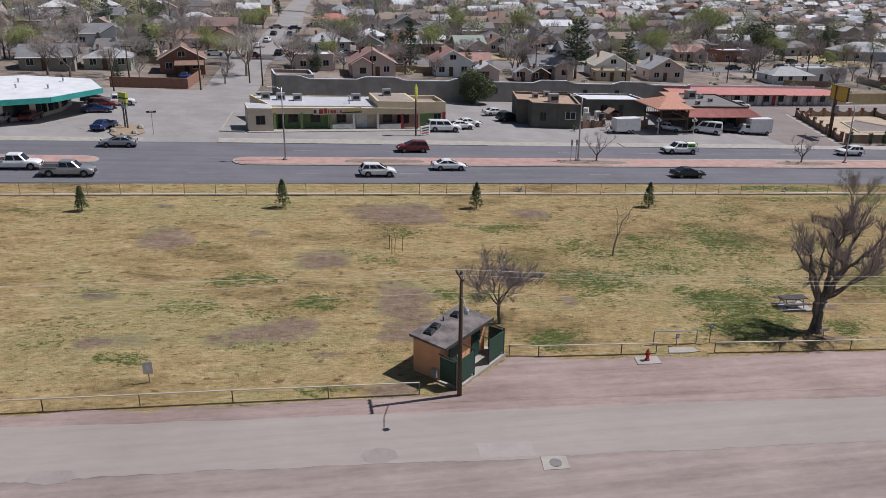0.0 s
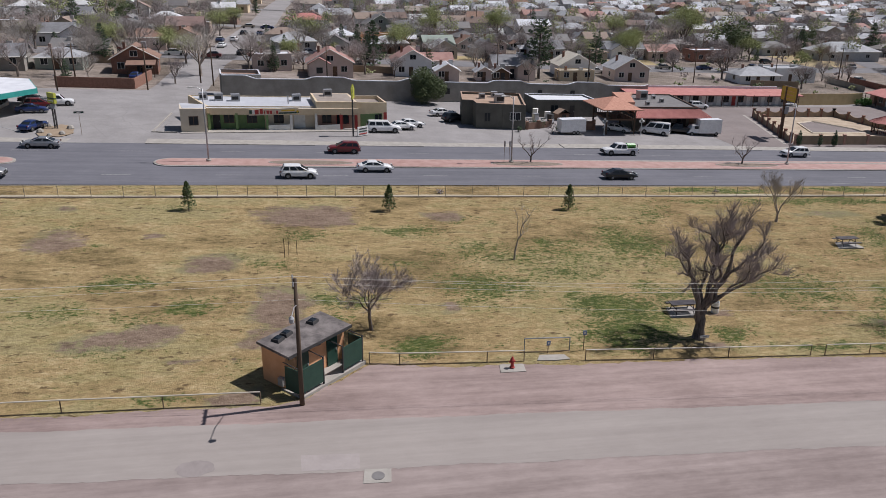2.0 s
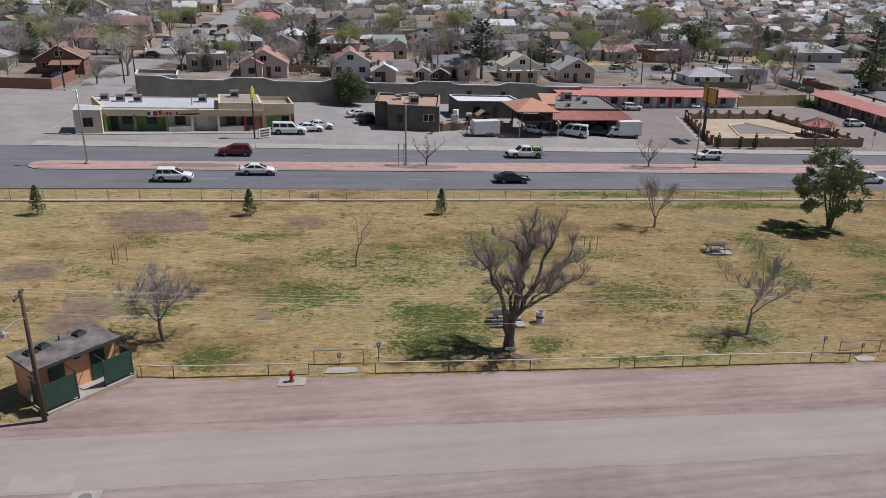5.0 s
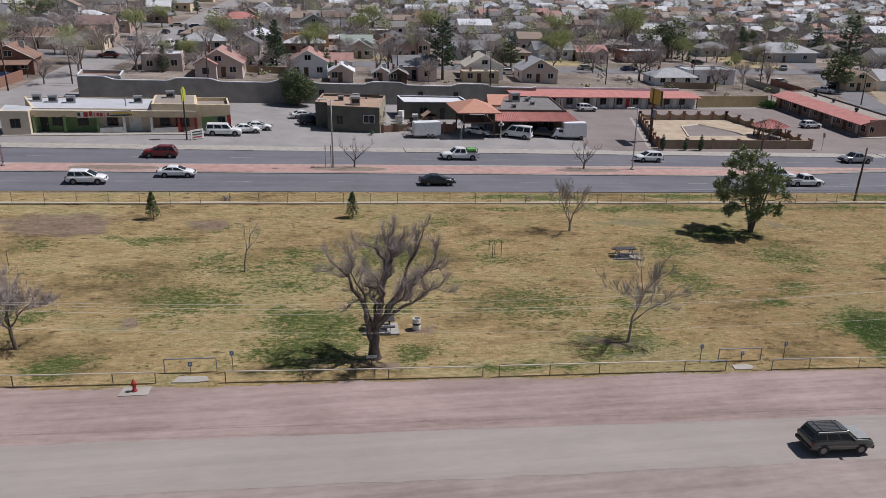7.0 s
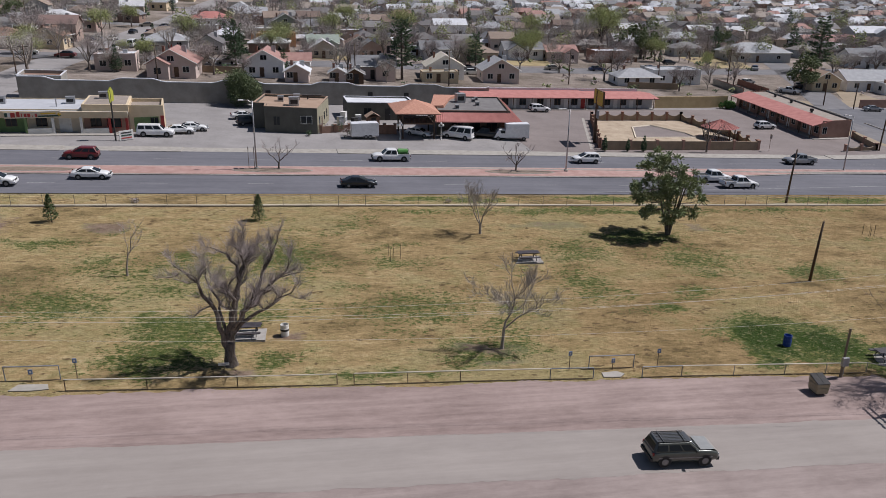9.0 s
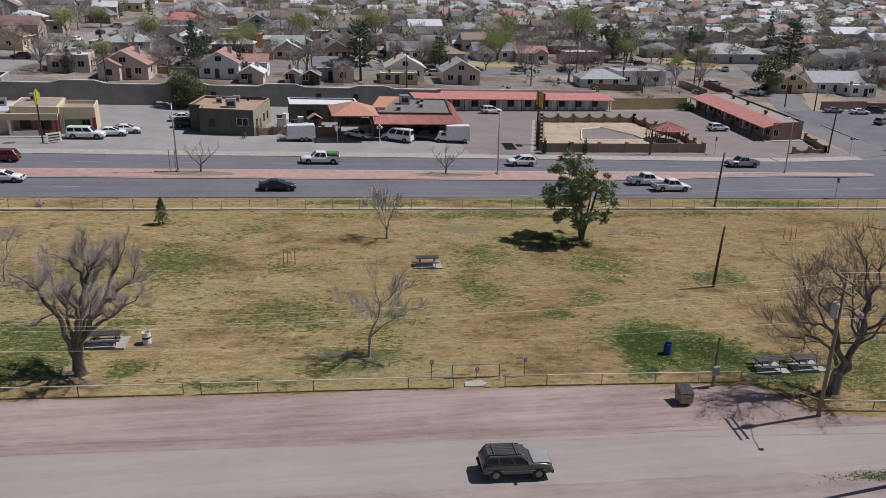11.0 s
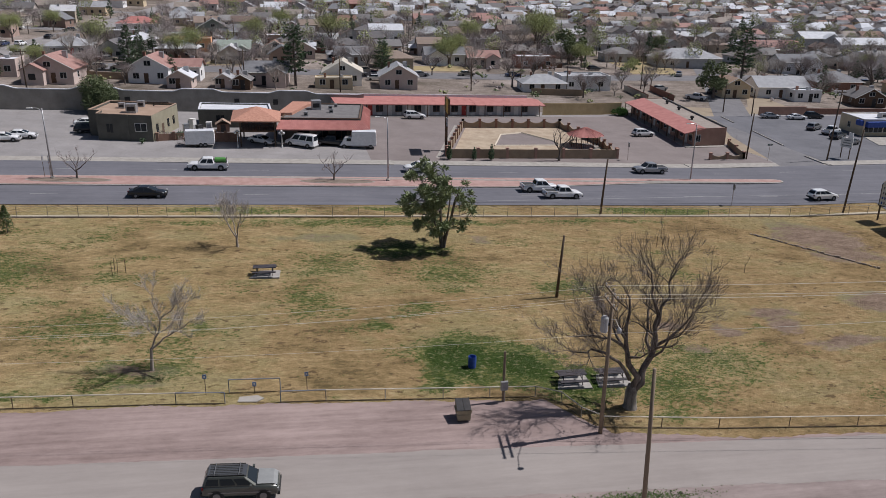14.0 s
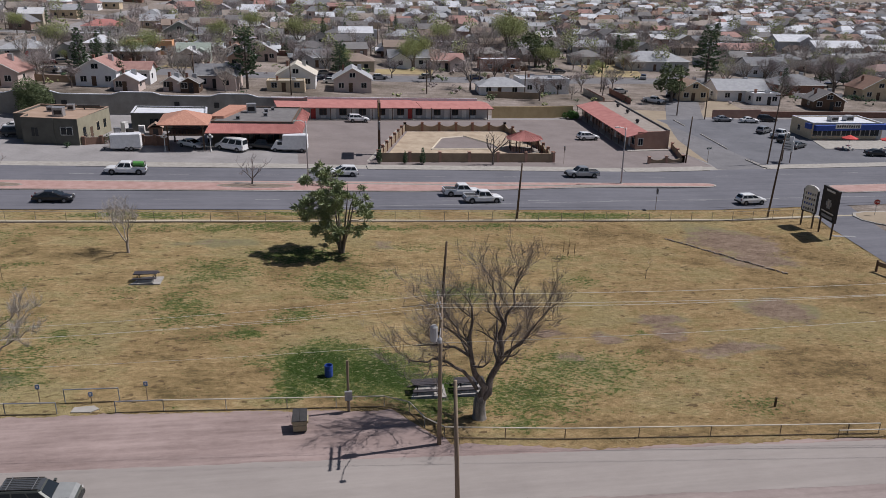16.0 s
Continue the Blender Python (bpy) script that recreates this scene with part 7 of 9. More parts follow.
def car(kind, colour, x, y, rot, label, name="car", lower=None, rack=False, lift=0.06, tank=False, bonnet=None):
    """A vehicle that points to +x before it is turned by rot."""
    L, W, prof, (c0, c1, t0, t1, zr), axles, r = SHAPES[kind]
    t = thing(name, label, name.replace("_", " "), x, y, land(x, y) + lift, rot)
    # the road's slope along the vehicle
    d = Vector((math.cos(radians(rot)), math.sin(radians(rot))))
    sl = (land(x + d.x, y + d.y) - land(x - d.x, y - d.y)) / 2
    t.matrix_basis = pose(x, y, land(x, y) + lift, 0, 0, rot) @ pose(0, 0, 0, 0, -math.degrees(math.atan(sl)), 0) @ Matrix.Scale(.91, 4)
    hw, xf_ = W / 2, prof[-1][0]
    xr_, upper = prof[0][0], prof[1:-1]

    def top_at(q):
        for (x0, z0), (x1, z1) in zip(upper, upper[1:]):
            if q <= x1:
                return z0 + (z1 - z0) * max(0.0, q - x0) / (x1 - x0 + 1e-6)
        return upper[-1][1]

    # body: rounded cross-sections lofted along the vehicle
    flat_top = kind == "pickup"
    xs = [xr_, xr_ + .05] + steps(xr_ + .16, xf_ - .16, .42) + [xf_ - .05, xf_]
    g, m = Geo(), 0
    for q in xs:
        e = max(0.0, (abs(q - (xr_ + xf_) / 2) / (L / 2) - .8) / .2)
        w, zb = hw * (1 - .09 * e * e), .30 + .08 * e
        zt = top_at(q) - .05 * e
        if q in (xs[0], xs[-1]):
            w, zb, zt = w * .93, zb + .06, zt - .06
        half = [(w * .84, zb), (w * .96, zb + .08), (w, zb + .32 * (zt - zb)), (w * .99, zb + .62 * (zt - zb)), (w * .95, zt - .09), (w * .88, zt - .02), (w * .55, zt + (0 if flat_top else .02))]
        ring = half + [(0, zt + (0 if flat_top else .035))] + [(-a, c) for a, c in reversed(half)]
        m = len(ring)
        g.v += [(q, a, c) for a, c in ring]
    g.f += [[i * m + j, i * m + (j + 1) % m, (i + 1) * m + (j + 1) % m, (i + 1) * m + j] for i in range(len(xs) - 1) for j in range(m)] + [list(range(m))[::-1], [(len(xs) - 1) * m + j for j in range(m)]]
    part("body", g, M[colour], t, smooth=True)
    zs = top_at((c0 + c1) / 2) - .04
    bw, tw = hw * .93, hw * .76
    base = [(c0, -bw), (c1, -bw), (c1, bw), (c0, bw)]
    top = [(t0, -tw), (t1, -tw), (t1, tw), (t0, tw)]

    def plan(pts, inset, z):
        out = []
        for k in range(4):
            p, a, b = Vector(pts[k]), Vector(pts[k - 1]), Vector(pts[(k + 1) % 4])
            c = sum((Vector(v) for v in pts), Vector((0, 0))) / 4
            for q, f in ((a, .12), (b, .12)):
                v = p + (q - p).normalized() * f
                out.append((*(v + (c - v).normalized() * inset), z))
        return out

    rings = [plan(base, 0, zs), plan(top, 0, zr - .09), plan(top, .05, zr - .03), plan(top, .22, zr)]
    g = Geo()
    g.v = [p for r_ in rings for p in r_]
    g.f = [[i * 8 + j, i * 8 + (j + 1) % 8, (i + 1) * 8 + (j + 1) % 8, (i + 1) * 8 + j] for i in range(3) for j in range(8)] + [[24 + j for j in range(8)]]
    cabin = part("cabin", g, M[colour], t, "painted roof and pillars")
    lo, hi = [Vector((px, py, zs)) for px, py in base], [Vector((px, py, zr - .09)) for px, py in top]

    def pane(nm, i, j, u0, u1, v0=.14, v1=.9):
        P = [lo[i].lerp(lo[j], u).lerp(hi[i].lerp(hi[j], u), v) for u, v in ((u0, v0), (u1, v0), (u1, v1), (u0, v1))]
        o = (P[1] - P[0]).cross(P[3] - P[0]).normalized() * .014
        part(nm, Geo().add([p + o for p in P] + [p - o for p in P], [(0, 1, 2, 3), (7, 6, 5, 4), (0, 4, 5, 1), (1, 5, 6, 2), (2, 6, 7, 3), (3, 7, 4, 0)]), M["glass"], cabin, "dark tinted glass")

    cuts = ((.06, .46), (.52, .9)) if kind in ("pickup", "sedan") else ((.05, .3), (.34, .62), (.66, .92))
    for u0, u1 in cuts:
        pane("side_window", 0, 1, u0, u1)
        pane("side_window", 2, 3, 1 - u1, 1 - u0)
    pane("windscreen", 1, 2, .07, .93, .06, .94)
    pane("rear_window", 3, 0, .1, .9, .16, .88)
    # added panel whose pale colour stands in for light reflected off the bonnet
    if bonnet:
        part("bonnet", Geo().add([(c1 - .02, -hw * .86, zs + .105), (c1 - .02, hw * .86, zs + .105), (xf_ - .34, hw * .82, zs + .075), (xf_ - .34, -hw * .82, zs + .075), (xf_ - .1, hw * .76, zs - .06), (xf_ - .1, -hw * .76, zs - .06)], [(0, 3, 2, 1), (3, 5, 4, 2)]), M[bonnet], t, "bonnet panel with the sky reflection painted pale")
    if lower:
        part("cladding", Geo().box(0, 0, .42, L * .93, W + .03, .28), M[lower], t, "darker lower cladding")
    xf, xr = prof[-1][0], prof[0][0]
    part("front_bumper", Geo().box(xf - .02, 0, .38, .18, W * .92, .22), M["trim_black" if kind in ("jeep", "pickup") else colour], t)
    part("rear_bumper", Geo().box(xr + .02, 0, .4, .18, W * .92, .2), M["trim_black" if kind in ("jeep", "suv") else "rim" if kind == "pickup" else colour], t)
    part("grille", Geo().box(xf - .04, 0, .64, .1, W * .5, .18), M["trim_black"], t)
    for s in (-1, 1):
        part("headlight", Geo().box(xf - .1, s * hw * .72, .7, .18, .34, .16), M["lamp_clear"], t)
        part("tail_light", Geo().box(xr + .06, s * hw * .84, .78, .1, .16, .2), M["lamp_red"], t)
        part("mirror", Geo().box(c1 - .35, s * (bw + .14), zs + .02, .14, .24, .16), M[colour], t)
        for ax in axles:
            a = part("wheel_arch", Geo().lathe(0, 0, [(r * 1.12, -.012), (r * 1.12, .012)], 20), M["trim_black"], t)
            a.matrix_basis = pose(ax, s * (hw - .003), r + .03, 90, 0, 0)
            wheel(t, ax, s * (hw - .09), r, s)
    if kind == "pickup":
        part("bed_floor", Geo().box((prof[0][0] + c0) / 2 + .03, 0, top_at((prof[0][0] + c0) / 2) - .01, c0 - prof[0][0] - .25, W - .34, .03), M["trim_black"], t, "dark open truck bed")
        for s in (-1, 1):
            part("bed_rail", Geo().box((prof[0][0] + c0) / 2, s * (hw - .07), 1.08, c0 - prof[0][0] - .05, .12, .1), M[colour], t)
        part("tailgate", Geo().box(prof[0][0] + .07, 0, 1.05, .1, W - .2, .12), M[colour], t)
    if tank:
        k = part("spray_tank", Geo().tube([(-2.55, 0, 1.42), (-2.45, 0, 1.42), (-1.05, 0, 1.42), (-.95, 0, 1.42)], [.3, .44, .44, .3], 12), M["spray_green"], t, "green tank in the truck bed")
        part("tank_frame", Geo().tube([(-2.6, -.7, 1.1), (-2.6, -.7, 1.75), (-2.6, .7, 1.75), (-2.6, .7, 1.1)], [.05] * 4, 5), M["dark"], k)
    if rack:
        for s in (-1, 1):
            part("roof_rail", Geo().tube([(t0 + .1, s * tw * .85, zr + .05), (t1 - .15, s * tw * .85, zr + .05)], [.03, .03], 5), M["trim_black"], t)
        for f in (.2, .8):
            part("crossbar", Geo().tube([(t0 + (t1 - t0) * f, -tw * .9, zr + .08), (t0 + (t1 - t0) * f, tw * .9, zr + .08)], [.03, .03], 5), M["rim"], t)
        for k in range(6):
            part("roof_rib", Geo().box((t0 + t1) / 2 - .05, -tw * .6 + tw * .24 * k, zr + .02, (t1 - t0) * .8, .05, .02), M["trim_black"], t)
    if kind == "jeep":
        part("roof_panel", Geo().add([(px * .97, py * .86, zr + .002) for px, py in top] + [(px * .95, py * .8, zr + .022) for px, py in top], [(4, 5, 6, 7), (0, 1, 5, 4), (1, 2, 6, 5), (2, 3, 7, 6), (3, 0, 4, 7)]), M["car_grey"], t, "darker ribbed roof")
        for k in (-1, 1):
            part("side_moulding", Geo().box(0, k * hw * .995, .62, L * .8, .03, .07), M["rim"], t, "pale side moulding")
    return t


jeep = car("jeep", "car_green", 63.8, 29.9, -3.6, "grey-green boxy off-roader with pale bonnet on the lane", "off_roader", None, True, .11, bonnet="bonnet_glare")
# traffic on the highway
for a in (("pickup", "car_silver", -21.8, 84.9, 1, "silver crew-cab pickup truck on the highway"), ("pickup", "car_white", -27.6, 87.6, 1, "white pickup truck on the highway"),
          ("pickup", "car_white", 101.2, 89.2, 1, "white crew-cab pickup truck on the highway"), ("pickup", "car_white", 103.4, 86.2, 1, "white long-bed crew-cab pickup truck on the highway"), ("pickup", "car_silver", 122.9, 99.7, 181, "silver pickup truck with long cab")):
    car(*a, name="pickup_truck")
for a in (("suv", "car_white", 11.2, 85.4, 1, "white boxy crossover on the highway"), ("sedan", "car_white", 20.4, 88.4, 1, "white saloon car on the highway"), ("sedan", "car_black", 51.1, 85.6, 1, "black saloon car on the highway"),
          ("suv", "car_white", 86.0, 98.6, 181, "white crossover heading the other way"), ("suv", "car_red", 17.5, 97.4, 181, "dark red utility car heading the other way"), ("suv", "car_white", 142.8, 85.2, 1, "white boxy crossover at the junction"),
          ("sedan", "car_silver", -19.0, 98.3, 181, "silver saloon car on the highway")):
    car(*a)
car("pickup", "car_white", 57.0, 98.4, 181, "white work truck with a green spray tank", "work_truck", tank=True)
# parked by the restaurant and the grey building
for a in (("bigsuv", "car_white", 24.6, 110.6, 2, "long white sport utility parked by the restaurant"), ("sedan", "car_white", 27.7, 112.6, 8, "white saloon parked beside the long utility"), ("sedan", "car_white", 29.4, 114.6, 8, "white saloon car in the restaurant lot"),
          ("sedan", "car_white", 36.6, 124.2, 10, "white saloon parked beside the grey building"), ("suv", "car_black", 37.6, 119.6, 12, "dark green car half hidden beside the grey building"),
          ("sedan", "car_white", 63.9, 114.4, -35, "white saloon under the lookout deck"), ("suv", "car_white", 92.3, 138.0, 5, "white crossover before the motel doors"), ("suv", "car_white", 135.0, 126.9, 4, "white crossover in the motel court")):
    car(*a)
car("van", "car_white", 70.0, 113.0, 150, "white passenger van parked before the office", "van")
car("pickup", "car_black", 74.7, 114.2, 165, "black pickup truck in the office's shade", "pickup_truck")
# store lot and diner lot
for a in (("sedan", "car_silver", -35.3, 112.2, 82, "silver saloon parked nose to the store"), ("sedan", "car_red", -32.6, 113.2, 80, "red saloon parked nose to the store"), ("sedan", "car_blue", -22.4, 108.2, 70, "blue saloon in the store lot"),
          ("sedan", "car_blue", -25.4, 119.4, 10, "dark blue car beside the store"), ("suv", "car_red", -25.2, 122.6, 12, "dark red car beside the store"), ("pickup", "car_white", -23.6, 125.3, 12, "white pickup with a dark bed beside the store"), ("sedan", "car_black", -27.0, 126.8, 12, "black car beside the store"),
          ("sedan", "car_silver", 173.9, 143.8, -4, "silver saloon in the diner lot"), ("sedan", "car_white", 179.4, 142.2, -6, "white saloon in the diner lot"), ("suv", "car_black", 184.6, 143.4, -6, "black utility car in the diner lot"),
          ("suv", "car_silver", 176.0, 131.6, 30, "pale crossover beside the diner"), ("pickup", "car_white", 177.0, 127.6, 28, "white pickup truck beside the diner")):
    car(*a)
for a in (("suv", "car_grey", 175.2, 123.4, 28, "dark grey car beside the diner"), ("sedan", "car_grey", 174.2, 118.2, 26, "blue-grey saloon beside the diner patio"), ("sedan", "car_black", 186, 111.2, -10, "black car before the diner"),
          ("pickup", "car_white", 168.9, 167.2, -50, "white pickup in the side street"), ("sedan", "car_blue", -16.2, 153.4, 85, "blue car under the brick carport"), ("sedan", "car_white", -3.4, 209.5, 80, "white car in the side street"), ("suv", "car_white", -.8, 224, 80, "white utility car in the side street"),
          ("sedan", "car_black", 1.2, 245, 80, "dark car in the far street"), ("van", "car_white", 6.0, 212.5, 85, "white van parked beside the street"), ("sedan", "car_white", 18.5, 201, 20, "white car before a bungalow"), ("sedan", "car_white", 21.8, 202, 20, "white car before a bungalow"),
          ("sedan", "car_silver", 87.7, 194, 10, "silver car in the back street"), ("suv", "car_black", 163, 219, 10, "dark car beside the brick house")):
    car(*a)


def cargo_trailer(x, y, rot, L, h, label, cab=False):
    t = thing("cargo_trailer", label, "trailer", x, y, land(x, y) + .05, rot)
    part("box", Geo().box(0, 0, .45, L, 2.0, h, 0, .985), M["car_white"], t)
    part("lower_trim", Geo().box(0, 0, .4, L + .02, 2.02, .12), M["steel"], t)
    part("rear_door", Geo().box(L / 2, 0, .55, .06, 1.8, h - .2), M["white_wall"], t)
    part("roof_cap", Geo().box(0, 0, .45 + h, L * .97, 1.92, .05), M["white_roof"], t)
    for ax in ((.1, .75) if not cab else (L * .28,)):
        for s in (-1, 1):
            wheel(t, ax, s * .9, .33, s)
    if cab:
        part("cab", Geo().add([(-L / 2 - 1.9, -.9, .5), (-L / 2, -.9, .5), (-L / 2, .9, .5), (-L / 2 - 1.9, .9, .5), (-L / 2 - 1.1, -.8, 1.75), (-L / 2, -.85, 1.8), (-L / 2, .85, 1.8), (-L / 2 - 1.1, .8, 1.75)], [(3, 2, 1, 0), (4, 5, 6, 7), (0, 1, 5, 4), (1, 2, 6, 5), (2, 3, 7, 6), (3, 0, 4, 7)]), M["car_white"], t)
        for s in (-1, 1):
            wheel(t, -L / 2 - 1.2, s * .85, .35, s)
            part("cab_window", Geo().box(-L / 2 - .45, s * .88, 1.2, .7, .06, .45), M["glass"], t)
    else:
        part("drawbar", Geo().tube([(-L / 2, -.6, .45), (-L / 2 - 1.2, 0, .45), (-L / 2, .6, .45)], [.05] * 3, 5), M["dark"], t)
        part("jockey_stand", Geo().box(-L / 2 - 1.0, 0, 0, .1, .1, .5), M["dark"], t)
    return t


cargo_trailer(54.9, 111.9, 2, 4.2, 1.95, "white enclosed cargo trailer on twin axles")
cargo_trailer(79.8, 113.0, -8, 3.8, 2.2, "small white box truck before the office", True)


# ---- plain cars parked among the houses ----
M["town_car_paint"] = varied("town_car_paint", [(0.62, 0.62, 0.62), (0.30, 0.30, 0.31), (0.025, 0.025, 0.03), (0.14, 0.02, 0.02), (0.66, 0.65, 0.62), (0.03, 0.05, 0.12), (0.34, 0.30, 0.24)], 0.35, amount=.12, bumpiness=0)


def plain_car():
    t = tagged(new("town_car"), "car parked beside a small town house", "car", "parked town cars")
    prof = [(-2.2, .3), (-2.25, .8), (-2.0, 1.0), (1.0, 1.0), (2.0, .85), (2.25, .65), (2.2, .3)]
    n = len(prof)
    part("body", Geo().add([(x, -.88, z) for x, z in prof] + [(x, .88, z) for x, z in prof], [tuple(range(n)), tuple(range(n, 2 * n))[::-1]] + [(i, n + i, n + (i + 1) % n, (i + 1) % n) for i in range(n)]), M["town_car_paint"], t)
    part("window", Geo().add([(-1.7, -.8, .98), (1.05, -.8, .98), (1.05, .8, .98), (-1.7, .8, .98), (-1.2, -.65, 1.42), (.4, -.65, 1.42), (.4, .65, 1.42), (-1.2, .65, 1.42)], [(0, 1, 5, 4), (1, 2, 6, 5), (2, 3, 7, 6), (3, 0, 4, 7)]), M["glass"], t)
    part("roof", Geo().box(-.4, 0, 1.41, 1.66, 1.34, .05), M["town_car_paint"], t)
    for x in (-1.35, 1.35):
        for s in (-1, 1):
            part("wheel", Geo().tube([(x, s * .7, .32), (x, s * .9, .32)], [.32, .32], 12), M["tyre"], t)
    return t


CAR = plain_car()
CAR.matrix_basis = pose(9, 172, land(9, 172) + .05, 0, 0, 95)
rc = random.Random(77)
TOWN_CARS = [(2, 196, 80), (3.5, 205, 84), (-13, 190, 10), (18.5, 201, 10), (22, 200, 12), (25.5, 201, 8), (-4.5, 222, 83), (6, 244, 85), (90, 200, 2), (118, 201, 3), (132, 203, 3), (104, 196.5, 4), (150, 206, 4), (178, 176, 60), (166, 181, 20), (186, 208, 62), (128, 252, 10), (133, 254, 10), (139, 253, 8), (146, 250, 5)]
TOWN_CARS += [(rc.uniform(-60, 260), rc.choice((187, 193.5, 265, 278)) + rc.uniform(-1, 1), rc.choice((0, 180)) + rc.uniform(-6, 6)) for k in range(50)]
for x, y, r in TOWN_CARS:
    copy_thing(CAR, pose(x, y, land(x, y) + .06, 0, 0, r))


# ---- vegetation ----
M.update({
    "bark": surface("grey_brown_bark", (0.062, 0.05, 0.043), (0.23, 0.19, 0.162), 5.0, fine=30, stretch=(1, 1, 0.3), bumpiness=0.8, spread=(.38, .62)),
    "grey_trunk": surface("weathered_grey_bark", (0.11, 0.098, 0.088), (0.31, 0.285, 0.26), 4.0, fine=26, stretch=(1, 1, 0.3), bumpiness=0.8, spread=(.38, .62)),
    "pale_bark": surface("pale_bark", (0.25, 0.21, 0.18), (0.40, 0.35, 0.305), 3, stretch=(1, 1, 0.3)),
    "twig": surface("purple_grey_twigs", (0.25, 0.208, 0.198), (0.38, 0.33, 0.315), 2),
    "dark_twig": surface("grey_brown_twigs", (0.13, 0.108, 0.098), (0.24, 0.205, 0.188), 2),
    "pale_twig": surface("pale_twigs", (0.29, 0.26, 0.235), (0.42, 0.385, 0.35), 2),
    "leaf_dark": surface("dark_evergreen_leaf", (0.045, 0.07, 0.028), (0.20, 0.235, 0.11), 1.5, spread=(.3, .7)),
    "leaf_sheen": surface("glossy_evergreen_leaf", (0.10, 0.14, 0.06), (0.33, 0.375, 0.185), 1.2, rough=0.45, spread=(.3, .7)),
    "leaf_pine": surface("pine_needles", (0.042, 0.074, 0.036), (0.10, 0.15, 0.075), 1.5),
    "leaf_bud": surface("yellow_green_spring_leaf", (0.24, 0.27, 0.10), (0.42, 0.44, 0.20), 1.2),
    "leaf_haze": surface("grey_green_spring_leaf", (0.22, 0.24, 0.105), (0.34, 0.36, 0.175), 0.3),
    "leaf_green": surface("bright_green_leaf", (0.05, 0.13, 0.025), (0.13, 0.25, 0.06), 1.5),
    "weed": surface("green_weed_leaf", (0.05, 0.085, 0.02), (0.11, 0.15, 0.045), 2),
    "leaf_young": surface("young_pine_needles", (0.05, 0.08, 0.028), (0.125, 0.165, 0.065), 1.5),
    "straw": surface("dry_grass_tuft", (0.22, 0.165, 0.075), (0.40, 0.31, 0.16), 2),
})


def limbs(rng, base, spec, levels, r0, twist=.22, up=.12, droop=0.0, twigs=5, twig_len=.8, kids=(2, 4), shrink=(.55, .75), thin=.028, shoots=0, shoot_len=1.0, stub=.62):
    """Grow a bare tree. spec: first limbs as (start point, direction, length, radius). Returns wood and twig geometry and the tips."""
    wood, fine, tips = Geo(), Geo(), []

    def grow(p, d, length, r, level):
        n = 4 if level < 2 else 3
        pts, rad = [Vector(p)], [r]
        end = r * (stub if level < levels else .45)
        for k in range(n):
            d = (d + Vector((rng.gauss(0, twist), rng.gauss(0, twist), rng.gauss(0, twist * .5) + up - droop * level))).normalized()
            pts.append(pts[-1] + d * length / n)
            rad.append(r + (end - r) * (k + 1) / n)
        (wood if r > thin else fine).tube(pts, rad, 7 if r > .12 else 5 if r > .04 else 3, cap=False)
        if level >= 2:
            for k in range(shoots):
                q = pts[rng.randrange(1, len(pts))].lerp(pts[-1], rng.random())
                e = (d * .5 + Vector((rng.gauss(0, .4), rng.gauss(0, .4), rng.uniform(.2, .8)))).normalized()
                m = q + e * shoot_len * rng.uniform(.25, .6)
                fine.tube([q, m, m + (e + Vector((rng.gauss(0, .2), rng.gauss(0, .2), .25))).normalized() * shoot_len * rng.uniform(.25, .6)], [.010, .007, .003], 3, cap=False)
        if level >= levels:
            tips.append((pts[-1], d))
            for k in range(twigs):
                q = pts[rng.randrange(1, len(pts))]
                e = (d + Vector((rng.gauss(0, .55), rng.gauss(0, .55), rng.gauss(.1, .45)))).normalized()
                a = q + e * twig_len * rng.uniform(.3, .6)
                fine.tube([q, a, a + (e + Vector((rng.gauss(0, .3), rng.gauss(0, .3), .1))).normalized() * twig_len * rng.uniform(.3, .6)], [.009, .006, .003], 3, cap=False)
            return
        for k in range(rng.randint(*kids)):
            f = rng.uniform(.4, 1.0) if k else 1.0
            i = min(int(f * n), n - 1)
            q = pts[i].lerp(pts[i + 1], f * n - i)
            side = Vector((rng.gauss(0, 1), rng.gauss(0, 1), rng.gauss(.15, .6)))
            side = (side - d * side.dot(d)).normalized()
            e = (d + side * (rng.uniform(.45, .95) if k else .25)).normalized()
            grow(q, e, length * rng.uniform(*shrink), rad[i] * (.62 if k else .85) * (1 - .25 * f) if k else end, level + 1)

    for p, d, length, r in spec:
        grow(Vector(p), Vector(d).normalized(), length, r, 1)
    return wood, fine, tips


def bare_tree(x, y, label, spec, trunk, seed, levels=5, wood="bark", twig="twig", **kw):
    rng = random.Random(seed)
    t = thing("bare_tree", label, "tree", x, y)
    w, f, tips = limbs(rng, (0, 0, 0), spec, levels, .3, **kw)
    part("trunk", Geo().tube([p for p, _ in trunk], [r for _, r in trunk], 12, cap=False), M[wood], t, smooth=True)
    part("limbs", w, M[wood], t, smooth=True).name = "branchwork"
    part("crown", f, M[twig], t)
    return t


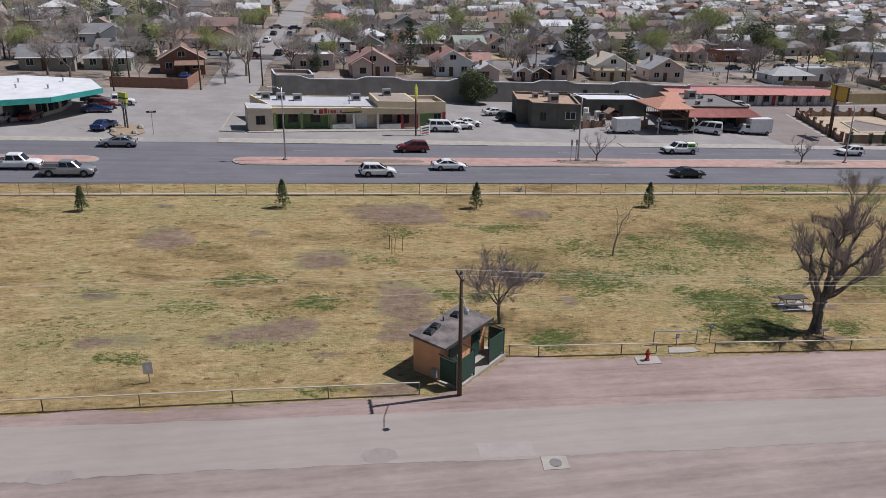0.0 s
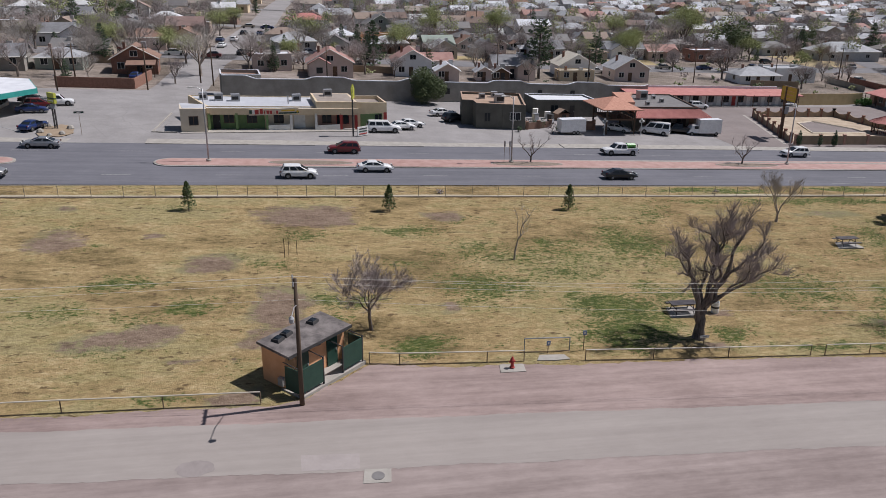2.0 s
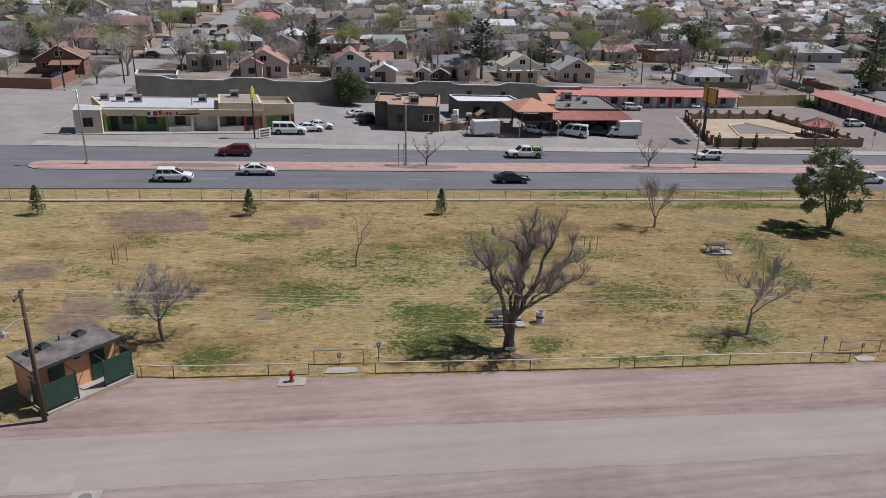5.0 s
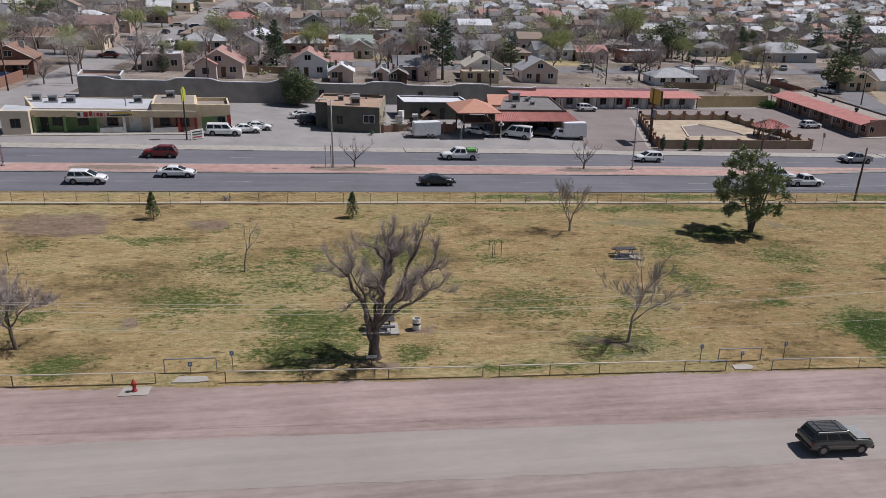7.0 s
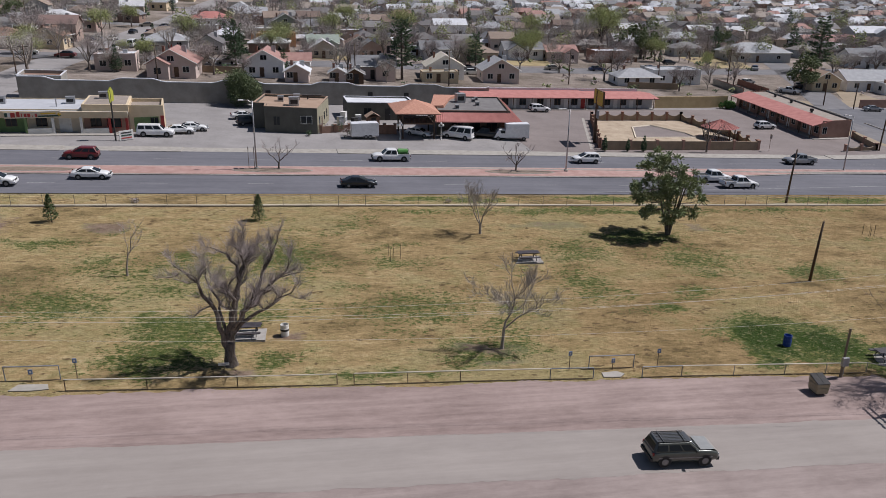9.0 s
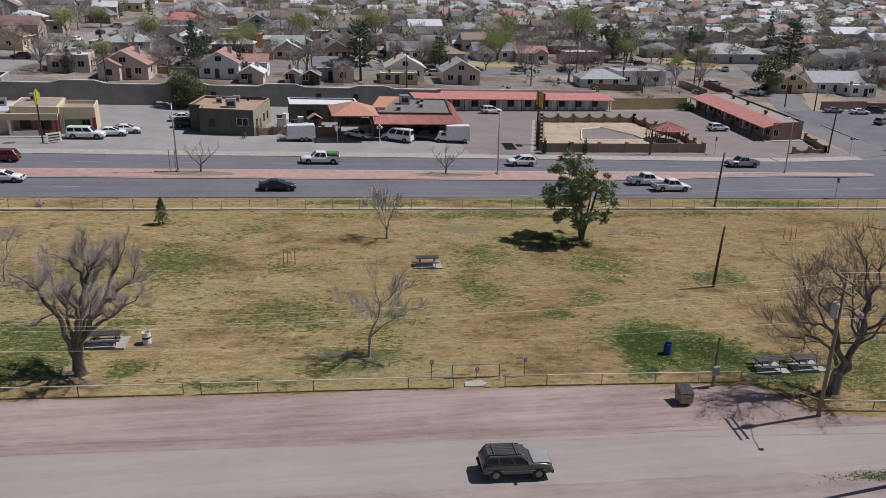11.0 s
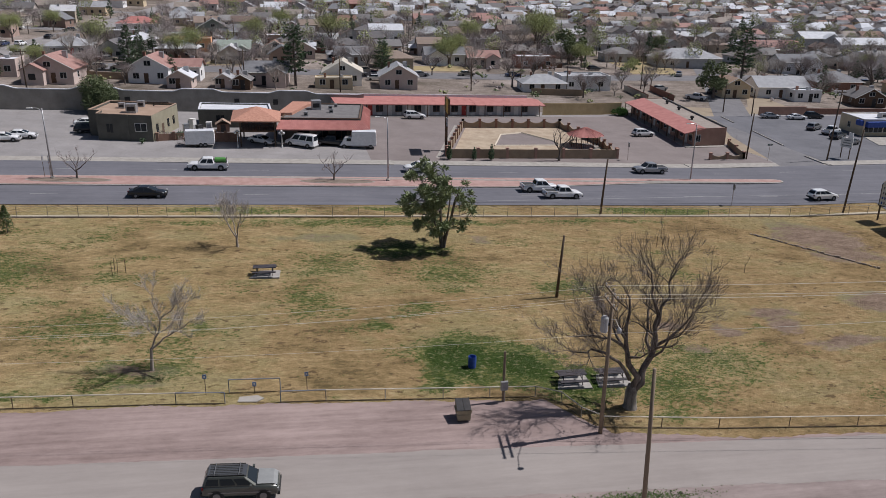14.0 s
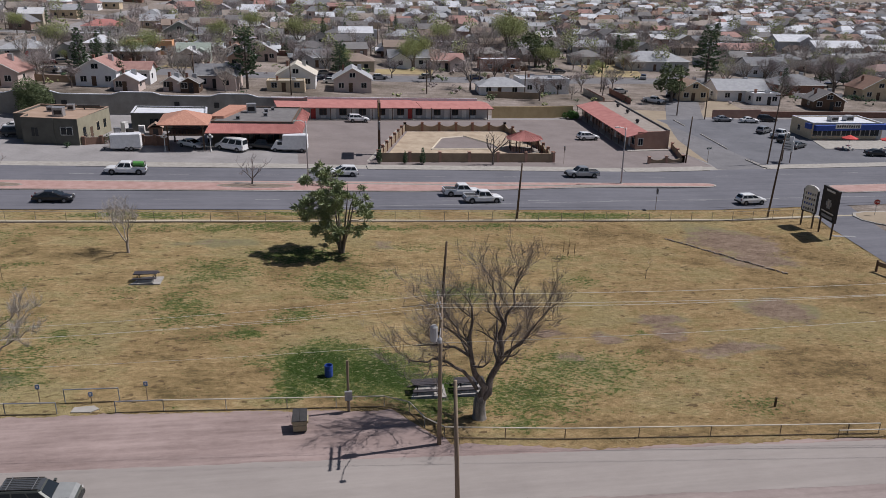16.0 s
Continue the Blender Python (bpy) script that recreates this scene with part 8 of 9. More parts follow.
def sprout(rng, wood, fine, path, r0, r1, depth, o):
    """A limb along a path, with side limbs, fine twigs and upright shoots."""
    pts = [Vector(p) for p in path]
    n = len(pts) - 1
    rad = [r0 + (r1 - r0) * k / n for k in range(n + 1)]
    (wood if r0 > .022 else fine).tube(pts, rad, 9 if r0 > .15 else 6 if r0 > .05 else 4 if r0 > .02 else 3, cap=False)
    size = sum((b - a).length for a, b in zip(pts, pts[1:]))

    def at(f):
        i = min(int(f * n), n - 1)
        return pts[i].lerp(pts[i + 1], f * n - i), (pts[i + 1] - pts[i]).normalized(), rad[i] + (rad[i + 1] - rad[i]) * (f * n - i)

    for k in range(int(o["shoots"] * size * (1 if depth else .55))):
        q, d, r = at(rng.uniform(.3 if not depth else .1, 1))
        e = (d * o["along"] + Vector((rng.gauss(0, .5), rng.gauss(0, .5), rng.uniform(.1, 1.0)))).normalized()
        h = o["shoot_len"] * rng.uniform(.35, 1.1)
        m = q + e * h * .5
        fine.tube([q, m, m + (e + Vector((rng.gauss(0, .2), rng.gauss(0, .2), .2))).normalized() * h * .5], [o["hair"], o["hair"] * .75, o["hair"] * .4], 3, cap=False)
    if depth >= o["depth"]:
        return
    for k in range(o["kids"][depth]):
        f = 1.0 if k == 0 else rng.uniform(o["low"] if not depth else .25, 1.0)
        q, d, r = at(f)
        side = Vector((rng.gauss(0, 1), rng.gauss(0, 1), rng.gauss(.1, .7)))
        side = (side - d * side.dot(d)).normalized()
        e = (d + side * (rng.uniform(.5, 1.1) if k else .3)).normalized()
        h = o["size"][depth] * rng.uniform(.6, 1.15)
        new_path = [q]
        for s in range(4):
            e = (e + Vector((rng.gauss(0, o["twist"]), rng.gauss(0, o["twist"]), rng.gauss(0, o["twist"] * .7) + o["up"]))).normalized()
            new_path.append(new_path[-1] + e * h / 4)
        sprout(rng, wood, fine, new_path, r * (.9 if k == 0 else rng.uniform(.4, .7)), r * o["stub"] * .45, depth + 1, o)


def grown_tree(x, y, label, trunk, paths, seed, wood="bark", twig="twig", **o):
    rng = random.Random(seed)
    t = thing("bare_tree", label, "tree", x, y)
    w, f = Geo(), Geo()
    for r0, r1, coarse in paths:
        path = [Vector(coarse[0])]
        for a, b in zip(coarse, coarse[1:]):
            k = (Vector(b) - Vector(a)).length * o.get("bend", .1)
            path += [Vector(a).lerp(Vector(b), .5) + Vector((rng.gauss(0, k), rng.gauss(0, k), rng.gauss(0, k * .6))), Vector(b)]
        sprout(rng, w, f, path, r0 * o["slim"], r1 * o["slim"] * .75, 0, o)
    part("trunk", Geo().tube([p for p, _ in trunk], [r for _, r in trunk], 12, cap=False), M[o.get("base", wood)], t, smooth=True)
    part("limbs", w, M[wood], t, smooth=True).name = "branchwork"
    part("crown", f, M[twig], t)
    return t


grown_tree(37.95, 43.5, "large leafless pollarded tree with thick forked trunk beside the rail",
           [((0, 0, -.3), .62), ((0, 0, .12), .46), ((-.02, 0, .7), .36), ((.02, 0, 1.2), .33), ((.1, 0, 1.6), .26)], [
    (.21, .06, [(-.06, 0, 1.0), (-.30, 0, 2.2), (-.55, 0, 3.6), (-.9, 0, 4.5), (-1.5, -.1, 5.7), (-2.0, -.2, 6.5), (-2.5, -.3, 7.1)]),
    (.22, .06, [(.05, -.05, 1.2), (.35, -.3, 3.2), (.55, -.5, 4.1), (.65, -.7, 5.0), (.25, -.9, 5.8), (-.25, -1.0, 6.1)]),
    (.24, .05, [(.10, .05, 1.8), (.45, .2, 3.2), (.6, .3, 4.2), (1.0, .5, 5.8), (.9, .6, 6.9), (.4, .7, 7.6), (-.3, .8, 7.9)]),
    (.10, .04, [(1.0, .5, 5.6), (1.35, .5, 6.8), (1.1, .4, 7.8), (1.3, .4, 8.6)]),
    (.09, .04, [(.95, .55, 6.2), (1.5, .8, 7.1), (2.0, 1.0, 7.7)]),
    (.25, .05, [(.14, 0, 1.2), (.9, .1, 3.0), (1.5, .3, 4.1), (2.25, .7, 5.4), (2.95, 1.0, 6.9), (3.4, 1.2, 7.9)]),
    (.15, .05, [(.8, .05, 3.0), (2.0, -.5, 3.9), (3.1, -.8, 4.6), (4.1, -1.1, 5.3)]),
    (.14, .05, [(1.5, .3, 4.1), (2.6, .2, 5.2), (3.7, .2, 6.1), (4.2, .1, 6.9)]),
    (.15, .05, [(.05, .15, 2.0), (.2, .9, 3.4), (.8, 1.7, 4.9), (1.4, 2.2, 6.3)]),
    (.13, .05, [(-.1, .15, 2.2), (-.5, .8, 3.7), (-1.0, 1.4, 5.0), (-1.2, 1.7, 6.2)]),
    (.12, .05, [(.3, -.1, 2.6), (.9, -1.0, 3.7), (1.6, -1.7, 4.9), (1.9, -2.0, 5.9)])],
           11, depth=2, kids=(7, 4), size=(1.2, .65), low=.3, up=.06, twist=.32, stub=.75, shoots=24, shoot_len=.9, along=.45, hair=.0085, slim=1.0, bend=.11)
grown_tree(89.9, 36.1, "huge leafless spreading tree above two picnic tables",
           [((0, 0, -.3), .66), ((0, 0, .2), .5), ((-.02, 0, .9), .44), ((0, 0, 1.4), .45), ((.05, 0, 1.9), .34)], [
    (.29, .05, [(-.12, 0, 1.5), (-.4, .1, 3.6), (-.75, .2, 5.4), (-.65, .3, 7.7), (-1.2, .4, 9.6)]),
    (.16, .04, [(-.25, 0, 2.4), (-1.3, -.1, 4.0), (-2.5, -.2, 4.9), (-4.0, -.3, 5.1), (-5.6, -.4, 5.5)]),
    (.14, .04, [(-.65, .2, 4.9), (-1.9, .6, 5.7), (-3.2, .8, 5.9), (-4.6, 1.0, 5.8)]),
    (.12, .04, [(-.75, .2, 5.6), (-2.0, .1, 7.0), (-3.0, 0, 8.4), (-4.2, -.1, 9.7)]),
    (.31, .06, [(.12, 0, 1.5), (.7, .05, 2.9), (1.25, .1, 4.0), (1.6, .2, 5.5), (1.4, .2, 6.6), (1.4, .3, 8.0), (1.0, .3, 9.6), (.75, .3, 10.7)]),
    (.15, .04, [(1.45, .2, 6.4), (1.9, .5, 7.9), (2.5, .8, 9.5), (3.1, 1.0, 11.1)]),
    (.16, .04, [(1.25, .1, 4.2), (2.3, -.3, 5.6), (3.4, -.6, 7.0), (4.5, -.8, 8.6)]),
    (.12, .04, [(.9, .1, 3.6), (1.6, -.9, 5.0), (2.4, -1.6, 6.5), (3.0, -2.0, 7.9)]),
    (.13, .04, [(1.3, .1, 4.4), (1.5, 1.3, 5.8), (1.9, 2.2, 7.2), (2.3, 2.8, 8.8)]),
    (.12, .04, [(-.6, .2, 4.6), (-1.2, 1.4, 5.9), (-1.9, 2.2, 7.2), (-2.5, 2.6, 8.6)])],
           23, twig="dark_twig", bend=.12, depth=3, kids=(7, 5, 3), size=(2.2, 1.2, .7), low=.32, up=.05, twist=.3, stub=.6, shoots=7, shoot_len=.95, along=.9, hair=.0075, slim=.98, base="grey_trunk").scale = (.93, .93, .93)
grown_tree(14.6, 46.7, "small round-headed leafless tree behind the hut",
           [((0, 0, -.2), .18), ((0, 0, .1), .14), ((-.1, 0, .9), .12), ((-.1, 0, 1.7), .12)], [
    (.08, .03, [(-0.10, 0.00, 1.40), (-0.75, 0.12, 2.27), (-1.75, 0.25, 3.04)]), (.08, .03, [(-0.10, 0.00, 1.50), (0.50, 0.12, 2.38), (1.50, 0.12, 3.15)]), (.08, .03, [(-0.10, 0.00, 1.60), (-0.25, 0.75, 2.60), (-0.38, 1.50, 3.37)]),
    (.07, .03, [(-0.10, 0.00, 1.60), (0.00, -0.75, 2.60), (0.12, -1.38, 3.26)]), (.07, .03, [(-0.10, 0.00, 1.70), (-0.12, 0.00, 2.93), (0.12, 0.12, 3.81)])],
           5, wood="bark", twig="twig", depth=3, kids=(7, 5, 4), size=(1.15, .7, .45), low=.25, up=.02, twist=.22, stub=.6, shoots=15, shoot_len=.45, along=.9, hair=.0095, slim=.85)
grown_tree(57.2, 44.1, "leaning pale leafless tree near the rail",
           [((0, 0, -.2), .17), ((0, 0, .1), .13), ((.05, 0, .9), .11), ((.1, 0, 1.7), .10)], [
    (.085, .025, [(.08, 0, 1.5), (.4, .1, 2.4), (.8, .2, 3.2), (.8, .2, 4.3), (.55, .2, 5.7)]),
    (.07, .02, [(.1, 0, 1.6), (1.0, -.2, 2.5), (1.8, -.4, 3.0), (2.5, -.6, 3.4), (3.0, -.8, 3.9)]),
    (.045, .02, [(.6, .2, 2.9), (-.2, .3, 3.7), (-1.5, .4, 4.5)]), (.045, .02, [(.8, .2, 3.4), (1.6, .5, 4.2), (2.2, .7, 5.0)]),
    (.04, .02, [(.5, .1, 2.6), (.2, -.8, 3.6), (-.3, -1.3, 4.3)]), (.04, .02, [(1.4, -.3, 2.8), (1.9, .5, 3.8), (2.6, 1.0, 4.6)])],
           8, wood="pale_bark", twig="pale_twig", depth=2, kids=(6, 5), size=(1.2, .65), low=.25, up=.06, twist=.25, stub=.55, shoots=19, shoot_len=.6, along=.7, hair=.0075, slim=1.0)
bare_tree(28.9, 59.2, "thin leaning leafless sapling in the grass", [((.25, 0, 1.8), (.4, 0, 1), 1.7, .05), ((.3, 0, 2.0), (-.2, .2, 1), 1.4, .04), ((.2, 0, 1.6), (.7, -.1, .8), 1.3, .04)],
          [((0, 0, -.2), .1), ((.05, 0, .8), .08), ((.3, 0, 2.0), .055)], 14, levels=3, wood="pale_bark", twig="pale_twig", kids=(2, 3), twig_len=.5, twigs=4, thin=.015)
bare_tree(62.0, 68.7, "slender upright leafless tree near the fence", [((0, 0, .9), (-.25, 0, 1), 2.0, .08), ((.05, 0, .9), (.3, .1, 1), 2.1, .08), ((0, 0, 1.0), (.05, .3, 1), 2.0, .06), ((0, 0, 1.2), (-.6, 0, 1), 1.6, .05)],
          [((0, 0, -.2), .17), ((0, 0, .3), .13), ((0, 0, 1.1), .11)], 17, levels=4, wood="pale_bark", twig="pale_twig", kids=(3, 4), twig_len=.55, twigs=7, thin=.018, up=.2)
for x, y, s in ((41.7, 92.9, 3), (73.5, 93.2, 4)):
    grown_tree(x, y, "low twisted leafless tree in the brick median", [((0, 0, -.1), .15), ((.05, 0, .4), .12), ((.1, .02, 1.0), .1)], [
        (.08, .03, [(.1, 0, .9), (-.4, .1, 1.5), (-1.1, .1, 2.1), (-1.6, .1, 2.9)]), (.08, .03, [(.1, 0, .9), (.6, .1, 1.5), (1.2, .1, 2.0), (1.9, .1, 2.7)]),
        (.07, .03, [(.1, 0, 1.0), (.1, .5, 1.9), (.3, .8, 3.1)]), (.07, .03, [(.1, 0, 1.0), (.2, -.5, 1.8), (-.2, -.9, 2.8)])],
        s, depth=2, kids=(4, 3), size=(.9, .5), low=.3, up=.08, twist=.3, stub=.6, shoots=9, shoot_len=.5, along=.6, hair=.012, slim=1.0)
pool_tree = bare_tree(110.5, 106.6, "small pollarded leafless tree before the pool wall", [((0, 0, 1.3), (-.9, 0, 1), 1.5, .1), ((0, 0, 1.4), (.9, .1, 1), 1.5, .1), ((0, 0, 1.5), (0, .4, 1), 1.5, .09), ((0, 0, 1.5), (.3, -.4, 1), 1.4, .08)],
          [((0, 0, -.1), .15), ((0, 0, .6), .11), ((0, 0, 1.4), .1)], 6, levels=3, kids=(3, 4), twig_len=.3, twigs=3, thin=.012)
pool_tree.matrix_basis = pool_tree.matrix_basis @ Matrix.Scale(1.3, 4)
bare_tree(114.0, 59.7, "thin bare sapling in the grass", [((0, 0, .8), (.1, 0, 1), .8, .02), ((0, 0, .7), (-.3, 0, 1), .5, .015)], [((0, 0, -.1), .03), ((0, 0, .9), .02)], 2, levels=2, kids=(1, 2), twig_len=.2, twigs=2, thin=.01)


def leaf(g, rng, p, size, flat_=.5):
    """One leaf cluster card, bent along its middle."""
    d = Vector((rng.gauss(0, 1), rng.gauss(0, 1), rng.gauss(0, flat_))).normalized()
    s = d.cross(Vector((rng.gauss(0, 1), rng.gauss(0, 1), rng.gauss(0, 1)))).normalized()
    k = d.cross(s) * size * .25
    a, b = d * size, s * size * rng.uniform(.35, .6)
    p = Vector(p)
    g.add([p - a, p + b + k, p + a, p - b + k], [(0, 1, 2), (0, 2, 3)])


def crown_blobs(rng, blobs, per, size):
    g = Geo()
    for c, r in blobs:
        for k in range(int(per * r * r)):
            d = Vector((rng.gauss(0, 1), rng.gauss(0, 1), rng.gauss(0, .8))).normalized()
            leaf(g, rng, Vector(c) + d * r * rng.uniform(.35, 1.05) ** .6, size * rng.uniform(.6, 1.3))
    return g


def park_evergreen(x, y):
    rng = random.Random(77)
    t = thing("evergreen_tree", "dense dark evergreen tree with several slanting stems", "tree", x, y)
    w, g = Geo(), Geo()
    stems = []
    for dx, dy, top in ((-1.5, .3, 7.0), (-.6, -.6, 7.8), (-.2, .7, 8.0), (.7, -.1, 7.2), (1.5, .4, 6.2), (1.0, -.8, 5.6)):
        path = [Vector((dx * .07, dy * .07, -.2)), Vector((dx * .2, dy * .2, 1.0)), Vector((dx * .55, dy * .55, 2.8)), Vector((dx * .9, dy * .9, 5.0)), Vector((dx * 1.1, dy * 1.1, top))]
        w.tube(path, [.15, .12, .09, .055, .015], 6, cap=False)
        stems += [path[2].lerp(path[3], f) for f in (0, .3, .6, .9)] + [path[3].lerp(path[4], f) for f in (.3, .6, .9)]
    tufts_at = []
    while len(tufts_at) < 150:
        u, v, z = rng.uniform(-4.8, 3.2), rng.uniform(-3.1, 3.1), rng.uniform(1.9, 9.2)
        cu = -.1 - .17 * (z - 2)                       # the crown leans to one side
        ru = 3.5 * max(.02, 1 - max(0.0, (z - 5.0) / 4.4) ** 1.7) if z > 5.0 else 2.7 + .26 * (z - 1.9)
        k = math.hypot((u - cu) / ru, v / (ru * .86))
        if k > 1 or (z < 3.4 and k < .55) or rng.random() > .25 + .75 * k:
            continue
        if noise.noise((u * .5, v * .5, z * .75 + 4)) < -.02:
            continue
        tufts_at.append(Vector((u, v, z)))
    for c in tufts_at:
        near = min(stems, key=lambda q: (q - c).length + max(0.0, q.z - c.z) * 1.5)
        out = (c - near).normalized()
        w.tube([near, near.lerp(c, .5) - Vector((0, 0, .12)), c], [.03, .02, .01], 4, cap=False)
        r = rng.uniform(.30, .56)
        for k in range(int(78 * r / .45)):
            d = (Vector((rng.gauss(0, 1), rng.gauss(0, 1), rng.gauss(.25, .7))).normalized() + out * .55).normalized()
            q = c + d * r * rng.uniform(.05, .5) + Vector((rng.gauss(0, .1), rng.gauss(0, .1), rng.gauss(0, .07)))
            s = d.cross(Vector((rng.gauss(0, 1), rng.gauss(0, 1), rng.gauss(0, 1)))).normalized() * rng.uniform(.03, .06)
            m = q + d * r * rng.uniform(.35, .7)
            g.add([q - s * .5, q + s * .5, m + s, m + d * .1, m - s], [(0, 1, 2, 4), (4, 2, 3)])
    part("trunk", w, M["bark"], t, smooth=True)
    part("crown", g, M["leaf_sheen"], t)
    return t


park_evergreen(83.2, 68.0).scale = (1.1, 1.1, 1.06)


def young_pine(seed, h, label):
    rng = random.Random(seed)
    t = new("young_pine")
    tagged(t, label, "tree", "young pines by the fence")
    part("trunk", Geo().tube([(0, 0, -.2), (.02, 0, h * .5), (0, 0, h * .95)], [.06, .045, .012], 6), M["bark"], t)
    g = Geo()
    for k in range(620):
        f = rng.uniform(.14, 1.0)
        r = h * .25 * (1 - f) ** .7 * rng.uniform(.3, 1.2) + .04
        a = rng.uniform(0, 6.283) + (int(f * 9) % 3)
        leaf(g, rng, (r * math.cos(a), r * math.sin(a), f * h), .12, .8)
    part("crown", g, M["leaf_young"], t)
    return t


for k, (x, y, h) in enumerate(((-18, 72.8, 2.4), (.2, 73.6, 2.9), (19.8, 73.0, 2.8), (39.5, 73.3, 2.8))):
    p = young_pine(40 + k, h, "young green pine in dry grass near the fence" if k else "thin sparse young pine in dry grass")
    p.matrix_basis = pose(x, y, land(x, y))
for k, (x, y, s) in enumerate(((92.2, 106.0, 1.1), (96.2, 106.0, .9), (99.0, 106.1, 1.15))):
    rng = random.Random(60 + k)
    t = thing("clipped_shrub", "dark columnar shrub before the pool wall", "shrub", x, y, z=land(x, y) + .1, group="columnar shrubs")
    part("stem", Geo().tube([(0, 0, -.1), (0, 0, .6)], [.06, .04], 5), M["bark"], t)
    part("foliage", crown_blobs(rng, [((0, 0, .4 * s), .4 * s), ((0, 0, .85 * s), .44 * s), ((0, 0, 1.35 * s), .36 * s), ((0, 0, 1.8 * s), .24 * s), ((0, 0, 2.15 * s), .12 * s)], 1500, .09), M["leaf_pine"], t)


def shrub(x, y, w, h, mat, label, seed, per=60, size=.13):
    rng = random.Random(seed)
    t = thing("shrub", label, "shrub", x, y)
    bl = [((rng.uniform(-.4, .4) * w, rng.uniform(-.3, .3) * w, rng.uniform(.3, .8) * h), rng.uniform(.25, .42) * min(w, h)) for _ in range(9)]
    part("stem", Geo().tube([(0, 0, -.1), (0, 0, h * .5)], [.05, .03], 5), M["bark"], t)
    part("foliage", crown_blobs(rng, bl, per / (.3 * min(w, h)) ** .5, size), M[mat], t)


shrub(36.2, 135.8, 5.4, 5.6, "leaf_dark", "big dark green bush against the grey wall", 81, 420, .17)
shrub(53.2, 112.6, 1.6, 1.3, "leaf_dark", "low green bush beside the grey building", 91)
shrub(46.4, 112.6, 1.3, .9, "leaf_pine", "small grey-green bush against the grey building", 92)
shrub(49.0, 116.2, 2.4, 1.4, "twig", "tangled brown bush beside the grey building", 82)
shrub(51.0, 116.0, 2.0, 1.6, "leaf_pine", "grey-green bush behind the trailer", 83)
shrub(139.3, 147.2, 2.9, 2.1, "leaf_green", "bright green bush in the motel corner", 84, 420, .17)
shrub(22.6, 111.6, 1.0, 1.6, "leaf_dark", "slim shrub beside the restaurant", 85)
shrub(26.5, 79.2, .8, .6, "twig", "dry bush beside the fence", 86)
shrub(61, 79.3, .8, .6, "twig", "dry bush beside the fence", 87)
shrub(52.5, 113.8, 2.6, 1.2, "twig", "brown brush behind the trailer", 88)


# ---- town trees ----
def town_tree(kind, seed):
    rng = random.Random(seed)
    t = new("bare_tree" if kind in ("bare", "pale") else "evergreen_tree" if kind in ("pine", "broad_pine", "round") else "leafing_tree")
    if kind in ("bare", "pale", "bud"):
        spec = [((0, 0, 1.6), (math.cos(a) * .7, math.sin(a) * .7, 1), 2.4, .12) for a in (rng.uniform(0, .8) + 6.283 * k / 5 for k in range(5))]
        w, f, tips = limbs(rng, (0, 0, 0), spec, 3, .15, twigs=7 if kind != "bud" else 3, twig_len=1.1, kids=(3, 4), thin=.03)
        w.tube([(0, 0, -.6), (0, 0, .8), (0, 0, 1.8)], [.26, .2, .15], 7, cap=False)
        part("trunk", w, M["bark" if kind != "pale" else "pale_bark"], t)
        if kind == "bud":
            g = Geo()
            for p, d in tips:
                for k in range(64):
                    leaf(g, rng, p + Vector((rng.gauss(0, .65), rng.gauss(0, .65), rng.gauss(0, .55))), .12)
            part("crown", g, M["leaf_bud"], t)
        else:
            for p, d in tips:
                for k in range(9):
                    e = (d + Vector((rng.gauss(0, .7), rng.gauss(0, .7), rng.gauss(0, .5)))).normalized()
                    q = p + Vector((rng.gauss(0, .4), rng.gauss(0, .4), rng.gauss(0, .3)))
                    f.tube([q, q + e * rng.uniform(.5, 1.1)], [.016, .006], 3, cap=False)
            part("crown", f, M["twig" if kind == "bare" else "pale_twig"], t)
    elif kind == "round":
        part("trunk", Geo().tube([(0, 0, -.6), (.1, 0, 1.5), (0, .1, 3.2)], [.3, .24, .15], 7), M["bark"], t)
        bl = [(Vector((rng.gauss(0, 1.5), rng.gauss(0, 1.5), rng.uniform(2.2, 6.2))), rng.uniform(.6, 1.1)) for _ in range(26)]
        part("crown", crown_blobs(rng, bl, 110, .24), M["leaf_dark"], t)
    else:
        h = 9.0
        wood, g = Geo().tube([(0, 0, -.6), (.05, 0, h * .5), (0, .04, h * .95)], [.24, .15, .03], 7), Geo()
        z = h * (.16 if kind == "pine" else .24)
        while z < h * .97:
            f = z / h
            reach = h * (.31 if kind == "pine" else .36) * ((1 - f) ** .75 if kind == "pine" else max(.12, 1 - f) ** .5 * min(1, .55 + f)) + .12
            n = max(4, int(8 * (1 - f)) + rng.randrange(2))
            a0 = rng.uniform(0, 6.283)
            for j in range(n):
                a = a0 + 6.283 * j / n + rng.gauss(0, .2)
                r = reach * rng.uniform(.6, 1.12)
                d = Vector((math.cos(a), math.sin(a), rng.uniform(-.12, .2) + .35 * f))
                p0, p1 = Vector((0, 0, z + rng.gauss(0, .12))), Vector((0, 0, z)) + d * r
                wood.tube([p0, p1], [.045 * (1.2 - f), .012], 4, cap=False)
                for q in range(max(7, int(r * 15))):
                    u = rng.uniform(.22, 1.04) ** .8
                    w = .26 * r * (1.15 - u) + .1
                    side = Vector((-d.y, d.x, 0)) * rng.gauss(0, w * .7)
                    leaf(g, rng, p0.lerp(p1, u) + side + Vector((0, 0, rng.gauss(.02, .09))), .2 * rng.uniform(.7, 1.35), .3)
            z += h * .052 * rng.uniform(.75, 1.3) * (1.15 - .45 * f)
        part("trunk", wood, M["bark"], t)
        part("crown", g, M["leaf_pine"], t)
    return t


